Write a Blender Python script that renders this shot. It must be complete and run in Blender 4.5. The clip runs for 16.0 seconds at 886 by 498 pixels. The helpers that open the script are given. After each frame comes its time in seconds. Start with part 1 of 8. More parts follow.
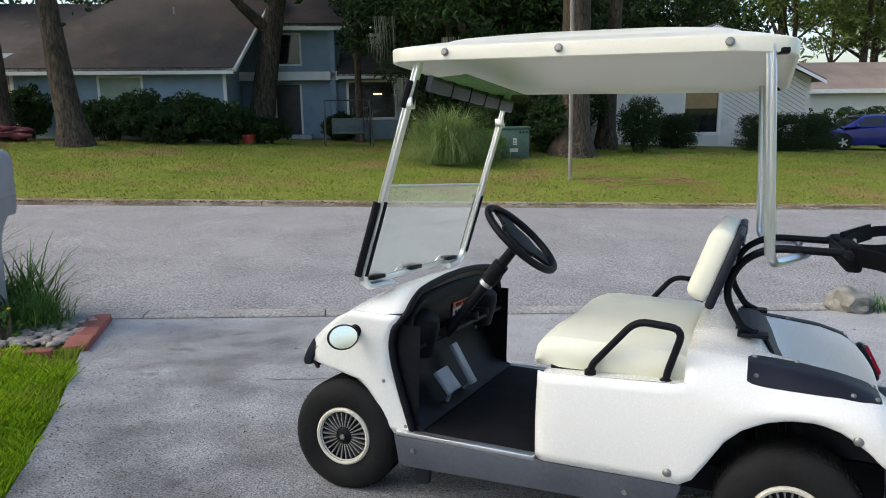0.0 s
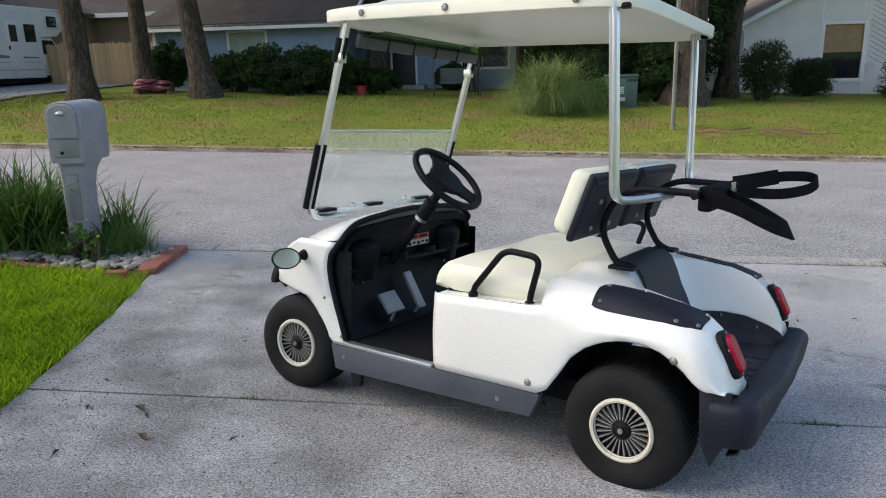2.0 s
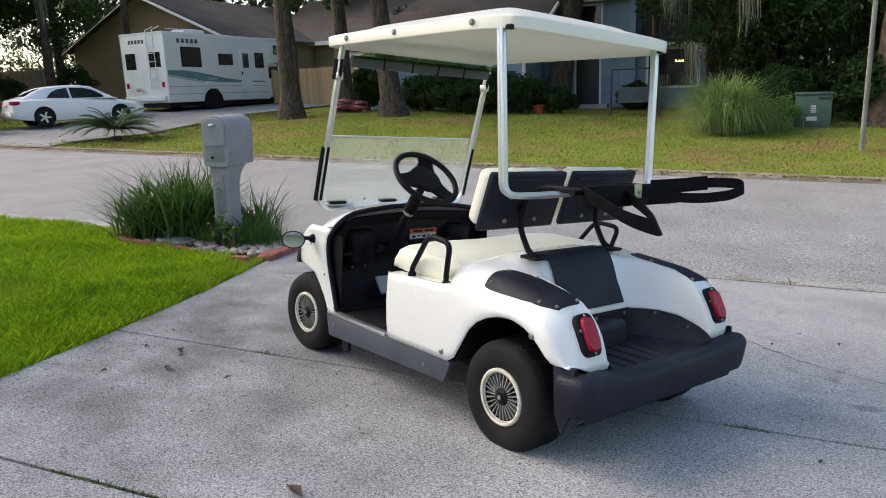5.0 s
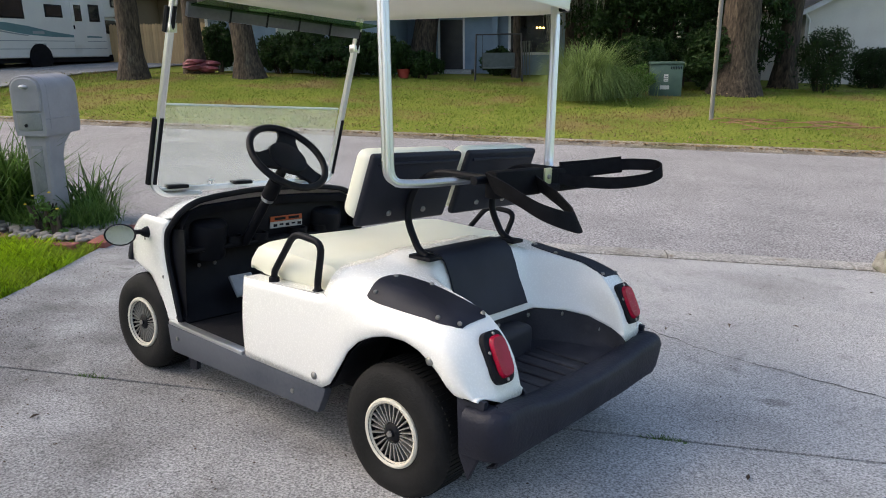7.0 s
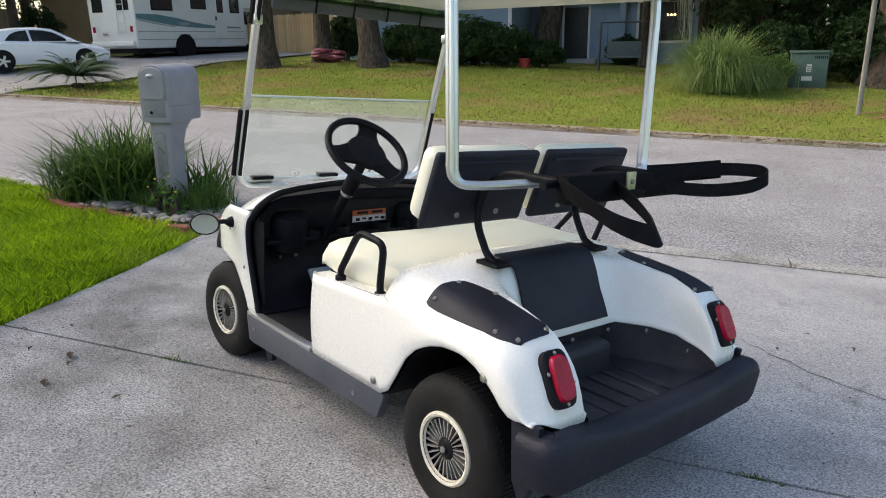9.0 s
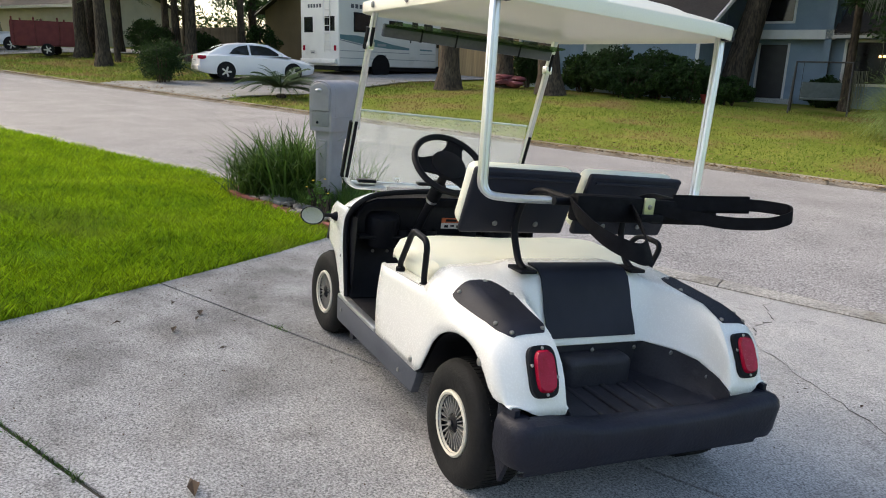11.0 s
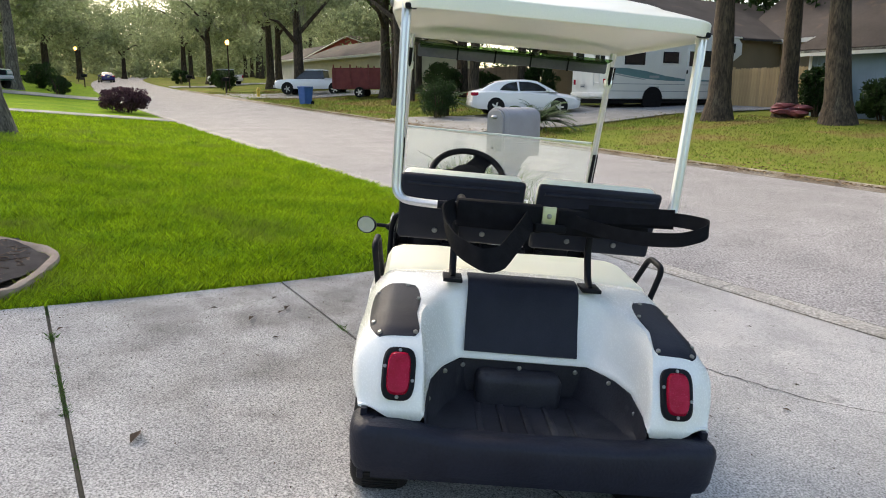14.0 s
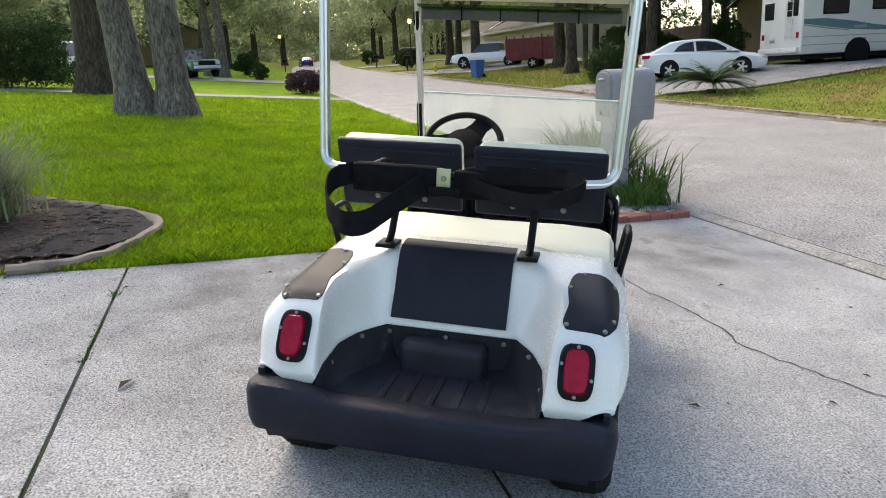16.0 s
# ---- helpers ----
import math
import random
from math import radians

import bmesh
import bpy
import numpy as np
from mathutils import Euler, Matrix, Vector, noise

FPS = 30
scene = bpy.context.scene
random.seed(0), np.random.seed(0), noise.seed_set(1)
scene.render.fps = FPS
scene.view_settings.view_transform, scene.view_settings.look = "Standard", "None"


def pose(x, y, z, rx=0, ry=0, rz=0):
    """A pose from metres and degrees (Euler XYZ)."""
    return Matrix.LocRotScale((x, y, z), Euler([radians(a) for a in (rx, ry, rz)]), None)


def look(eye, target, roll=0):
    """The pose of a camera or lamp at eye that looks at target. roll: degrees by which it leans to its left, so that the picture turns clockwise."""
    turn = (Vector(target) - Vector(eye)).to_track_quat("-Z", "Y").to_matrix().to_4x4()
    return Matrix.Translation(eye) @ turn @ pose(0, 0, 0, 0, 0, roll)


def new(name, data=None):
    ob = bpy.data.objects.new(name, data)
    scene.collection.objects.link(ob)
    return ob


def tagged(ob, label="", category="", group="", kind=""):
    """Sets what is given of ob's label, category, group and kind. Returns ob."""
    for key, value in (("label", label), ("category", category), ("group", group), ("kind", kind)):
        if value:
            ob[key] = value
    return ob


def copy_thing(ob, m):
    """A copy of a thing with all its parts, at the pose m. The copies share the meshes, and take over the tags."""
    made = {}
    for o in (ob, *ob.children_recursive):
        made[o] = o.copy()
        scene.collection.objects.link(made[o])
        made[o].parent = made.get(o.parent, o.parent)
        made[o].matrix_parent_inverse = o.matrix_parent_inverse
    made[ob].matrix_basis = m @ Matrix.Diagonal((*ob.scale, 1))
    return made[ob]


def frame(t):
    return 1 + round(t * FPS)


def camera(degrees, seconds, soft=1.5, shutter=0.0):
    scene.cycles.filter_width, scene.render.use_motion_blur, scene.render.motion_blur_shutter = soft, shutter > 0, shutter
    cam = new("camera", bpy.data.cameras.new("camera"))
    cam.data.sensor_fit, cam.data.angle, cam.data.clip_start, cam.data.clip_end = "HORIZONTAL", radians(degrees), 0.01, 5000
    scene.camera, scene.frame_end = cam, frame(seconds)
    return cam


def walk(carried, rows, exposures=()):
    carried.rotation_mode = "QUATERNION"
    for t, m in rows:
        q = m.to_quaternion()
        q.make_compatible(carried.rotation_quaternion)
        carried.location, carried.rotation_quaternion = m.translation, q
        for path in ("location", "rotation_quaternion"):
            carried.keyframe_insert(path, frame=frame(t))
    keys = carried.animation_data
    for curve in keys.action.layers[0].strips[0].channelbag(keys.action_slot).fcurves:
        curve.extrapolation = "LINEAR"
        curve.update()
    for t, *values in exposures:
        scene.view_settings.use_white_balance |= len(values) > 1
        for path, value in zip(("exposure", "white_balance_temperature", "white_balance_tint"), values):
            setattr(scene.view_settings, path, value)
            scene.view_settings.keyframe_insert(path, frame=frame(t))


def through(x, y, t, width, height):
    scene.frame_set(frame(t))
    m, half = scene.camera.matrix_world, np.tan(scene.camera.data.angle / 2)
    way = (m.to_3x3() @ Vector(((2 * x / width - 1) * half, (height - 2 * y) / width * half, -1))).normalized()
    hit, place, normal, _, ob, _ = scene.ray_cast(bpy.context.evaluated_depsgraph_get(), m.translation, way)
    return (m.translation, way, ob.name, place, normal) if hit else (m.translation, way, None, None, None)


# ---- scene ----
cam = camera(64.3, 16.0, 1.0)
# The driveway falls towards the street; the cart stands on it.
SLOPE = pose(0, 0, 0, -5.14, 0.86, 0)
EXPOSURES = [(0.0, 0.99, 6480, 8), (3.0, 1.08, 6650, 10), (5.5, 1.17, 6800, 11), (9.5, 1.20, 6980, 10), (12.5, 1.35, 7230, 9), (16.0, 1.46, 7120, 10)]
PATH = [
    (0, (0.607, 0.108, 1.292), (0.394, 2.059, 0.908), -0.74),
    (0.5, (0.808, 0.028, 1.290), (0.624, 1.982, 0.907), -3.34),
    (1, (1.032, -0.043, 1.297), (0.797, 1.901, 0.893), -2.43),
    (1.5, (1.309, -0.071, 1.277), (0.887, 1.846, 0.892), 1.28),
    (2, (1.540, -0.123, 1.292), (0.974, 1.725, 0.781), -1.62),
    (2.5, (1.733, -0.193, 1.280), (1.221, 1.681, 0.804), -2.02),
    (3, (1.938, -0.205, 1.289), (1.239, 1.613, 0.836), -3.88),
    (5.3, (2.893, -0.062, 1.225), (1.755, 1.523, 0.783), -0.10),
    (5.5, (2.962, -0.013, 1.242), (1.817, 1.565, 0.795), 1.85),
    (6, (3.001, 0.080, 1.231), (2.033, 1.737, 0.669), -0.54),
    (6.5, (2.729, 0.210, 1.220), (1.986, 2.004, 0.742), 0.43),
    (7, (2.431, 0.381, 1.217), (1.696, 2.160, 0.673), -0.83),
    (7.5, (2.164, 0.591, 1.199), (1.381, 2.327, 0.588), 1.68),
    (8, (2.143, 0.651, 1.221), (1.409, 2.413, 0.622), -1.80),
    (8.5, (2.336, 0.664, 1.214), (1.425, 2.340, 0.615), 0.94),
    (9, (2.513, 0.603, 1.223), (1.486, 2.222, 0.656), -1.05),
    (9.5, (2.696, 0.507, 1.238), (1.524, 2.038, 0.707), 0.66),
    (9.7, (2.740, 0.503, 1.237), (1.540, 2.012, 0.705), -0.28),
    (11.8, (3.383, 0.894, 1.222), (1.829, 2.067, 0.763), 0.23),
    (12, (3.449, 0.990, 1.210), (1.873, 2.143, 0.775), -1.88),
    (12.5, (3.528, 1.277, 1.178), (1.825, 2.248, 0.781), 1.68),
    (13, (3.613, 1.476, 1.145), (1.803, 2.228, 0.751), -4.06),
    (13.5, (3.749, 1.613, 1.125), (1.867, 2.139, 0.697), 0.99),
    (14, (3.838, 1.722, 1.154), (1.996, 2.379, 0.735), 0.15),
    (14.5, (3.843, 1.979, 1.129), (1.962, 2.522, 0.725), 0.40),
    (15, (3.843, 2.235, 1.103), (1.916, 2.548, 0.669), -1.52),
    (15.5, (3.950, 2.441, 1.090), (2.005, 2.602, 0.653), -0.42),
    (16, (3.982, 2.632, 1.093), (2.045, 2.772, 0.611), -2.94),
]
walk(cam, [(t, look(eye, target, roll)) for t, eye, target, roll in PATH], EXPOSURES)

# ---- world and sun ----
world = bpy.data.worlds.new("sky")
scene.world = world
world.use_nodes = True
SUN_EL, SUN_ROT = radians(38), radians(250)
wn = world.node_tree
sky = wn.nodes.new("ShaderNodeTexSky")
sky.sky_type, sky.sun_disc = "NISHITA", False
sky.sun_elevation, sky.sun_rotation = SUN_EL, SUN_ROT
sky.air_density, sky.dust_density, sky.ozone_density = 1.0, 3.0, 0.8
wn.links.new(sky.outputs[0], wn.nodes["Background"].inputs[0])
wn.nodes["Background"].inputs[1].default_value = 0.15
sun = new("sun", bpy.data.lights.new("sun", "SUN"))
sun.data.energy, sun.data.angle, sun.data.color = 1.15, radians(30), (1.0, 0.92, 0.80)
sun.matrix_world = look((0, 0, 40), Vector((0, 0, 40)) + Vector((-math.sin(SUN_ROT) * math.cos(SUN_EL), -math.cos(SUN_ROT) * math.cos(SUN_EL), -math.sin(SUN_EL))))

# ---- materials ----
def mat(name, c1, c2=None, scale=8.0, rough=0.6, metal=0.0, bump=0.0, fine=None, spots=None, island=0.0, coat=0.0, stretch=(1, 1, 1), ior=1.45, grain=None):
    """Colour mottled between c1 and c2 at two scales, with relief; spots: (colour, scale, amount) of stains; island: variation piece by piece; grain: (scale, amount) of a fine speckle."""
    m = bpy.data.materials.new(name)
    m.use_nodes = True
    t = m.node_tree
    n, link = t.nodes, t.links.new
    b = n["Principled BSDF"]
    b.inputs["Roughness"].default_value, b.inputs["Metallic"].default_value = rough, metal
    b.inputs["Coat Weight"].default_value = coat
    b.inputs["IOR"].default_value = ior
    c2 = c2 or tuple(v * 0.8 for v in c1)
    tc = n.new("ShaderNodeTexCoord")
    mp = n.new("ShaderNodeMapping")
    mp.inputs["Scale"].default_value = stretch
    link(tc.outputs["Object"], mp.inputs["Vector"])
    big = n.new("ShaderNodeTexNoise")
    big.inputs["Scale"].default_value, big.inputs["Detail"].default_value = scale, 6
    link(mp.outputs[0], big.inputs["Vector"])
    small = n.new("ShaderNodeTexNoise")
    small.inputs["Scale"].default_value, small.inputs["Detail"].default_value = fine or scale * 18, 3
    link(mp.outputs[0], small.inputs["Vector"])
    add = n.new("ShaderNodeMath")
    add.operation = "MULTIPLY_ADD"
    link(small.outputs["Fac"], add.inputs[0])
    add.inputs[1].default_value = 0.6
    link(big.outputs["Fac"], add.inputs[2])
    fac = n.new("ShaderNodeMapRange")
    fac.inputs["From Min"].default_value, fac.inputs["From Max"].default_value = 0.55, 1.05
    link(add.outputs[0], fac.inputs["Value"])
    mix = n.new("ShaderNodeMix")
    mix.data_type = "RGBA"
    link(fac.outputs[0], mix.inputs["Factor"])
    mix.inputs["A"].default_value, mix.inputs["B"].default_value = (*c1, 1), (*c2, 1)
    col = mix.outputs["Result"]
    for colour, sc, amount in spots or ():
        sp = n.new("ShaderNodeTexNoise")
        sp.inputs["Scale"].default_value, sp.inputs["Detail"].default_value = sc, 4
        link(mp.outputs[0], sp.inputs["Vector"])
        r = n.new("ShaderNodeMapRange")
        r.inputs["From Min"].default_value, r.inputs["From Max"].default_value = 0.66 - 0.22 * amount, 0.76 - 0.12 * amount
        link(sp.outputs["Fac"], r.inputs["Value"])
        r.inputs["To Max"].default_value = 0.75
        mx = n.new("ShaderNodeMix")
        mx.data_type = "RGBA"
        link(r.outputs[0], mx.inputs["Factor"])
        link(col, mx.inputs["A"])
        mx.inputs["B"].default_value = (*colour, 1)
        col = mx.outputs["Result"]
    if grain:
        gn = n.new("ShaderNodeTexNoise")
        gn.inputs["Scale"].default_value, gn.inputs["Detail"].default_value = grain[0], 4
        gn.inputs["Roughness"].default_value = 0.68
        link(mp.outputs[0], gn.inputs["Vector"])
        r = n.new("ShaderNodeMapRange")
        r.inputs["From Min"].default_value, r.inputs["From Max"].default_value = 0.36, 0.64
        r.inputs["To Min"].default_value, r.inputs["To Max"].default_value = 1 - grain[1], 1 + grain[1]
        link(gn.outputs["Fac"], r.inputs["Value"])
        hs = n.new("ShaderNodeHueSaturation")
        link(r.outputs[0], hs.inputs["Value"])
        link(col, hs.inputs["Color"])
        col = hs.outputs[0]
    if island:
        g = n.new("ShaderNodeNewGeometry")
        o = n.new("ShaderNodeObjectInfo")
        s = n.new("ShaderNodeMath")
        s.operation = "ADD"
        link(g.outputs["Random Per Island"], s.inputs[0])
        link(o.outputs["Random"], s.inputs[1])
        fr = n.new("ShaderNodeMath")
        fr.operation = "FRACT"
        link(s.outputs[0], fr.inputs[0])
        r = n.new("ShaderNodeMapRange")
        link(fr.outputs[0], r.inputs["Value"])
        r.inputs["To Min"].default_value, r.inputs["To Max"].default_value = 1 - island, 1 + island
        hs = n.new("ShaderNodeHueSaturation")
        link(r.outputs[0], hs.inputs["Value"])
        link(col, hs.inputs["Color"])
        col = hs.outputs[0]
    link(col, b.inputs["Base Color"])
    rr = n.new("ShaderNodeMapRange")
    link(small.outputs["Fac"], rr.inputs["Value"])
    rr.inputs["To Min"].default_value, rr.inputs["To Max"].default_value = max(0.02, rough - 0.1), min(1, rough + 0.1)
    link(rr.outputs[0], b.inputs["Roughness"])
    if bump:
        bp = n.new("ShaderNodeBump")
        bp.inputs["Strength"].default_value, bp.inputs["Distance"].default_value = min(1, bump), 0.01
        link(add.outputs[0], bp.inputs["Height"])
        link(bp.outputs[0], b.inputs["Normal"])
    return m


def leafy(name, c1, c2, island=0.45, rough=0.55, through=0.35):
    m = mat(name, c1, c2, 1.5, rough, island=island)
    b = m.node_tree.nodes["Principled BSDF"]
    b.inputs["Specular IOR Level"].default_value = 0.3
    t = m.node_tree
    tr = t.nodes.new("ShaderNodeBsdfTranslucent")
    t.links.new(b.inputs["Base Color"].links[0].from_socket, tr.inputs[0])
    mx = t.nodes.new("ShaderNodeMixShader")
    mx.inputs[0].default_value = through
    t.links.new(b.outputs[0], mx.inputs[1])
    t.links.new(tr.outputs[0], mx.inputs[2])
    t.links.new(mx.outputs[0], t.nodes["Material Output"].inputs["Surface"])
    return m


def patchy(m, colour, scale, lo=0.46, hi=0.62):
    """Withered patches of a second colour through a leafy material."""
    t = m.node_tree
    b = t.nodes["Principled BSDF"]
    src = b.inputs["Base Color"].links[0].from_socket
    tc = t.nodes.new("ShaderNodeTexCoord")
    n = t.nodes.new("ShaderNodeTexNoise")
    n.inputs["Scale"].default_value, n.inputs["Detail"].default_value = scale, 5
    t.links.new(tc.outputs["Object"], n.inputs["Vector"])
    r = t.nodes.new("ShaderNodeMapRange")
    r.inputs["From Min"].default_value, r.inputs["From Max"].default_value = lo, hi
    t.links.new(n.outputs["Fac"], r.inputs["Value"])
    mx = t.nodes.new("ShaderNodeMix")
    mx.data_type = "RGBA"
    t.links.new(r.outputs[0], mx.inputs["Factor"])
    t.links.new(src, mx.inputs["A"])
    mx.inputs["B"].default_value = (*colour, 1)
    for shader in (b, next(q for q in t.nodes if q.type == "BSDF_TRANSLUCENT")):
        t.links.new(mx.outputs["Result"], shader.inputs[0])


def glass(name, tint, shine=0.04, haze=0.10):
    """Clear sheet: mostly see-through, a little mirror, a little dusty haze."""
    m = bpy.data.materials.new(name)
    m.use_nodes = True
    t = m.node_tree
    t.nodes.remove(t.nodes["Principled BSDF"])
    tr = t.nodes.new("ShaderNodeBsdfTransparent")
    tr.inputs[0].default_value = (*tint, 1)
    gl = t.nodes.new("ShaderNodeBsdfGlossy")
    gl.inputs["Roughness"].default_value = 0.05
    dust = t.nodes.new("ShaderNodeBsdfTranslucent")
    dust.inputs[0].default_value = (0.8, 0.83, 0.84, 1)
    a, b = t.nodes.new("ShaderNodeMixShader"), t.nodes.new("ShaderNodeMixShader")
    a.inputs[0].default_value, b.inputs[0].default_value = shine, haze
    t.links.new(tr.outputs[0], a.inputs[1])
    t.links.new(gl.outputs[0], a.inputs[2])
    t.links.new(a.outputs[0], b.inputs[1])
    t.links.new(dust.outputs[0], b.inputs[2])
    t.links.new(b.outputs[0], t.nodes["Material Output"].inputs["Surface"])
    return m


def glow(name, colour, strength):
    m = bpy.data.materials.new(name)
    m.use_nodes = True
    b = m.node_tree.nodes["Principled BSDF"]
    b.inputs["Base Color"].default_value = (*colour, 1)
    b.inputs["Emission Color"].default_value, b.inputs["Emission Strength"].default_value = (*colour, 1), strength
    return m


M_CONCRETE = mat("concrete", (0.28, 0.28, 0.28), (0.415, 0.41, 0.40), 2.0, 0.85, bump=0.6, fine=95, grain=(115, 0.64), spots=[((0.20, 0.198, 0.195), 0.5, 0.5), ((0.15, 0.145, 0.14), 4.0, 0.12), ((0.24, 0.235, 0.23), 1.3, 0.35)])
# concrete darkened for the shade under the neighbours' trees; stains are its own
M_DRIVE_SHADED = mat("shade_darkened_drive", (0.19, 0.188, 0.18), (0.29, 0.285, 0.275), 1.5, 0.88, bump=0.5, fine=60, grain=(30, 0.35), spots=[((0.12, 0.115, 0.105), 0.6, 0.45)])
M_ASPHALT = mat("asphalt", (0.198, 0.192, 0.195), (0.290, 0.281, 0.285), 1.2, 0.85, bump=0.85, fine=50, grain=(52, 0.66), spots=[((0.225, 0.218, 0.218), 0.25, 0.4), ((0.14, 0.137, 0.137), 14.0, 0.05)])
M_KERB = mat("kerb_concrete", (0.24, 0.232, 0.22), (0.37, 0.355, 0.33), 3.0, 0.85, bump=0.4, fine=90, grain=(40, 0.4), spots=[((0.13, 0.12, 0.10), 1.5, 0.5), ((0.16, 0.13, 0.09), 6.0, 0.2)])
M_KERB_WORN = mat("leaf_stained_kerb", (0.15, 0.125, 0.095), (0.30, 0.265, 0.215), 2.2, 0.9, bump=0.5, fine=60, grain=(30, 0.45), spots=[((0.10, 0.065, 0.035), 1.2, 0.6), ((0.09, 0.10, 0.03), 0.7, 0.4)])
M_LAWN = mat("lawn", (0.10, 0.19, 0.010), (0.20, 0.31, 0.016), 0.7, 0.95, bump=0.8, fine=45, grain=(30, 0.4), spots=[((0.19, 0.20, 0.03), 0.8, 0.25), ((0.11, 0.12, 0.04), 0.5, 0.1)], ior=1.1)
M_LAWN_DRY = mat("dry_lawn", (0.12, 0.155, 0.024), (0.185, 0.205, 0.042), 0.5, 0.95, bump=0.5, fine=30, grain=(16, 0.25), spots=[((0.085, 0.135, 0.018), 0.22, 0.5), ((0.21, 0.15, 0.07), 0.42, 0.6), ((0.19, 0.125, 0.06), 1.4, 0.3)], ior=1.1)
M_GRASS = leafy("grass_blades", (0.15, 0.27, 0.008), (0.36, 0.49, 0.016), 0.55)
patchy(M_GRASS, (0.17, 0.19, 0.045), 0.75, 0.55, 0.78)
M_GRASS_DRY = leafy("dry_grass_blades", (0.105, 0.175, 0.020), (0.21, 0.26, 0.045), 0.28)
patchy(M_GRASS_DRY, (0.22, 0.155, 0.065), 0.42)
M_WHITE = mat("white_plastic", (0.825, 0.82, 0.775), (0.85, 0.845, 0.80), 0.8, 0.26, coat=0.35, fine=160)
M_CREAM = mat("cream_vinyl", (0.80, 0.79, 0.64), (0.86, 0.85, 0.72), 3.0, 0.42, bump=0.08, fine=300, spots=[((0.70, 0.71, 0.58), 2.5, 0.3)])
M_ROOF_WHITE = mat("cream_canopy", (0.80, 0.77, 0.635), (0.86, 0.825, 0.70), 1.5, 0.38, coat=0.15, fine=160)
M_BLACK = mat("black_plastic", (0.004, 0.0045, 0.0065), (0.010, 0.0105, 0.014), 12.0, 0.5, bump=0.15, fine=260, ior=1.24)
M_BUMPER = mat("bumper_rubber", (0.007, 0.0082, 0.016), (0.015, 0.0175, 0.030), 6.0, 0.52, bump=0.3, fine=90, ior=1.35)
M_LINER = mat("dusty_liner", (0.013, 0.013, 0.018), (0.034, 0.034, 0.042), 9.0, 0.55, bump=0.25, fine=140, ior=1.35, spots=[((0.07, 0.07, 0.073), 7.0, 0.2)])
M_VINYL = mat("black_vinyl", (0.008, 0.0095, 0.016), (0.018, 0.020, 0.031), 6.0, 0.5, bump=0.2, fine=220, ior=1.3)
M_MAT = mat("floor_mat", (0.006, 0.006, 0.008), (0.012, 0.012, 0.014), 10.0, 0.8, bump=0.3, fine=120, ior=1.25)
M_TYRE = mat("tyre_rubber", (0.006, 0.006, 0.006), (0.016, 0.016, 0.0155), 8.0, 0.75, bump=0.3, fine=90, ior=1.3)
M_WALLRING = mat("ivory_ring", (0.60, 0.56, 0.45), (0.72, 0.68, 0.56), 10.0, 0.5)
M_SILVER = mat("hub_silver", (0.24, 0.235, 0.22), (0.36, 0.35, 0.325), 10.0, 0.45, metal=0.5)
M_ALU = mat("aluminium", (0.62, 0.63, 0.64), (0.75, 0.76, 0.77), 6.0, 0.33, metal=0.9, stretch=(1, 1, 0.1))
M_ROCKER = mat("grey_rocker", (0.060, 0.068, 0.085), (0.10, 0.108, 0.125), 4.0, 0.5, bump=0.1, spots=[((0.16, 0.17, 0.19), 3.0, 0.2)])
M_RED = mat("red_lens", (0.27, 0.003, 0.018), (0.40, 0.008, 0.040), 25.0, 0.24, bump=0.2, fine=220, ior=1.3)
M_BOLT = mat("bolt_steel", (0.22, 0.22, 0.205), (0.33, 0.32, 0.30), 30.0, 0.4, metal=0.7)
M_PEDAL = mat("pedal_grey", (0.33, 0.35, 0.37), (0.45, 0.47, 0.49), 15.0, 0.5, metal=0.2)
M_STRAP = mat("black_webbing", (0.004, 0.004, 0.005), (0.010, 0.010, 0.012), 30.0, 0.8, bump=0.3, fine=400, ior=1.2)
M_MIRROR = mat("mirror", (0.85, 0.86, 0.87), (0.88, 0.88, 0.88), 3.0, 0.08, metal=1.0)
M_GLASS = glass("clear_screen", (0.90, 0.95, 0.94))
M_EDGE = mat("screen_edge", (0.70, 0.76, 0.74), (0.78, 0.82, 0.80), 5.0, 0.3)
M_TINT = glass("green_tinted_acrylic", (0.42, 0.58, 0.34), 0.04, 0.03)
M_ORANGE = mat("orange_sticker", (0.42, 0.08, 0.02), (0.48, 0.11, 0.03), 20.0, 0.5)
M_PAPER = mat("white_sticker", (0.45, 0.45, 0.43), (0.52, 0.52, 0.50), 20.0, 0.5)
M_BRASS = mat("zinc_plate", (0.42, 0.42, 0.26), (0.5, 0.5, 0.32), 20.0, 0.4, metal=0.5)


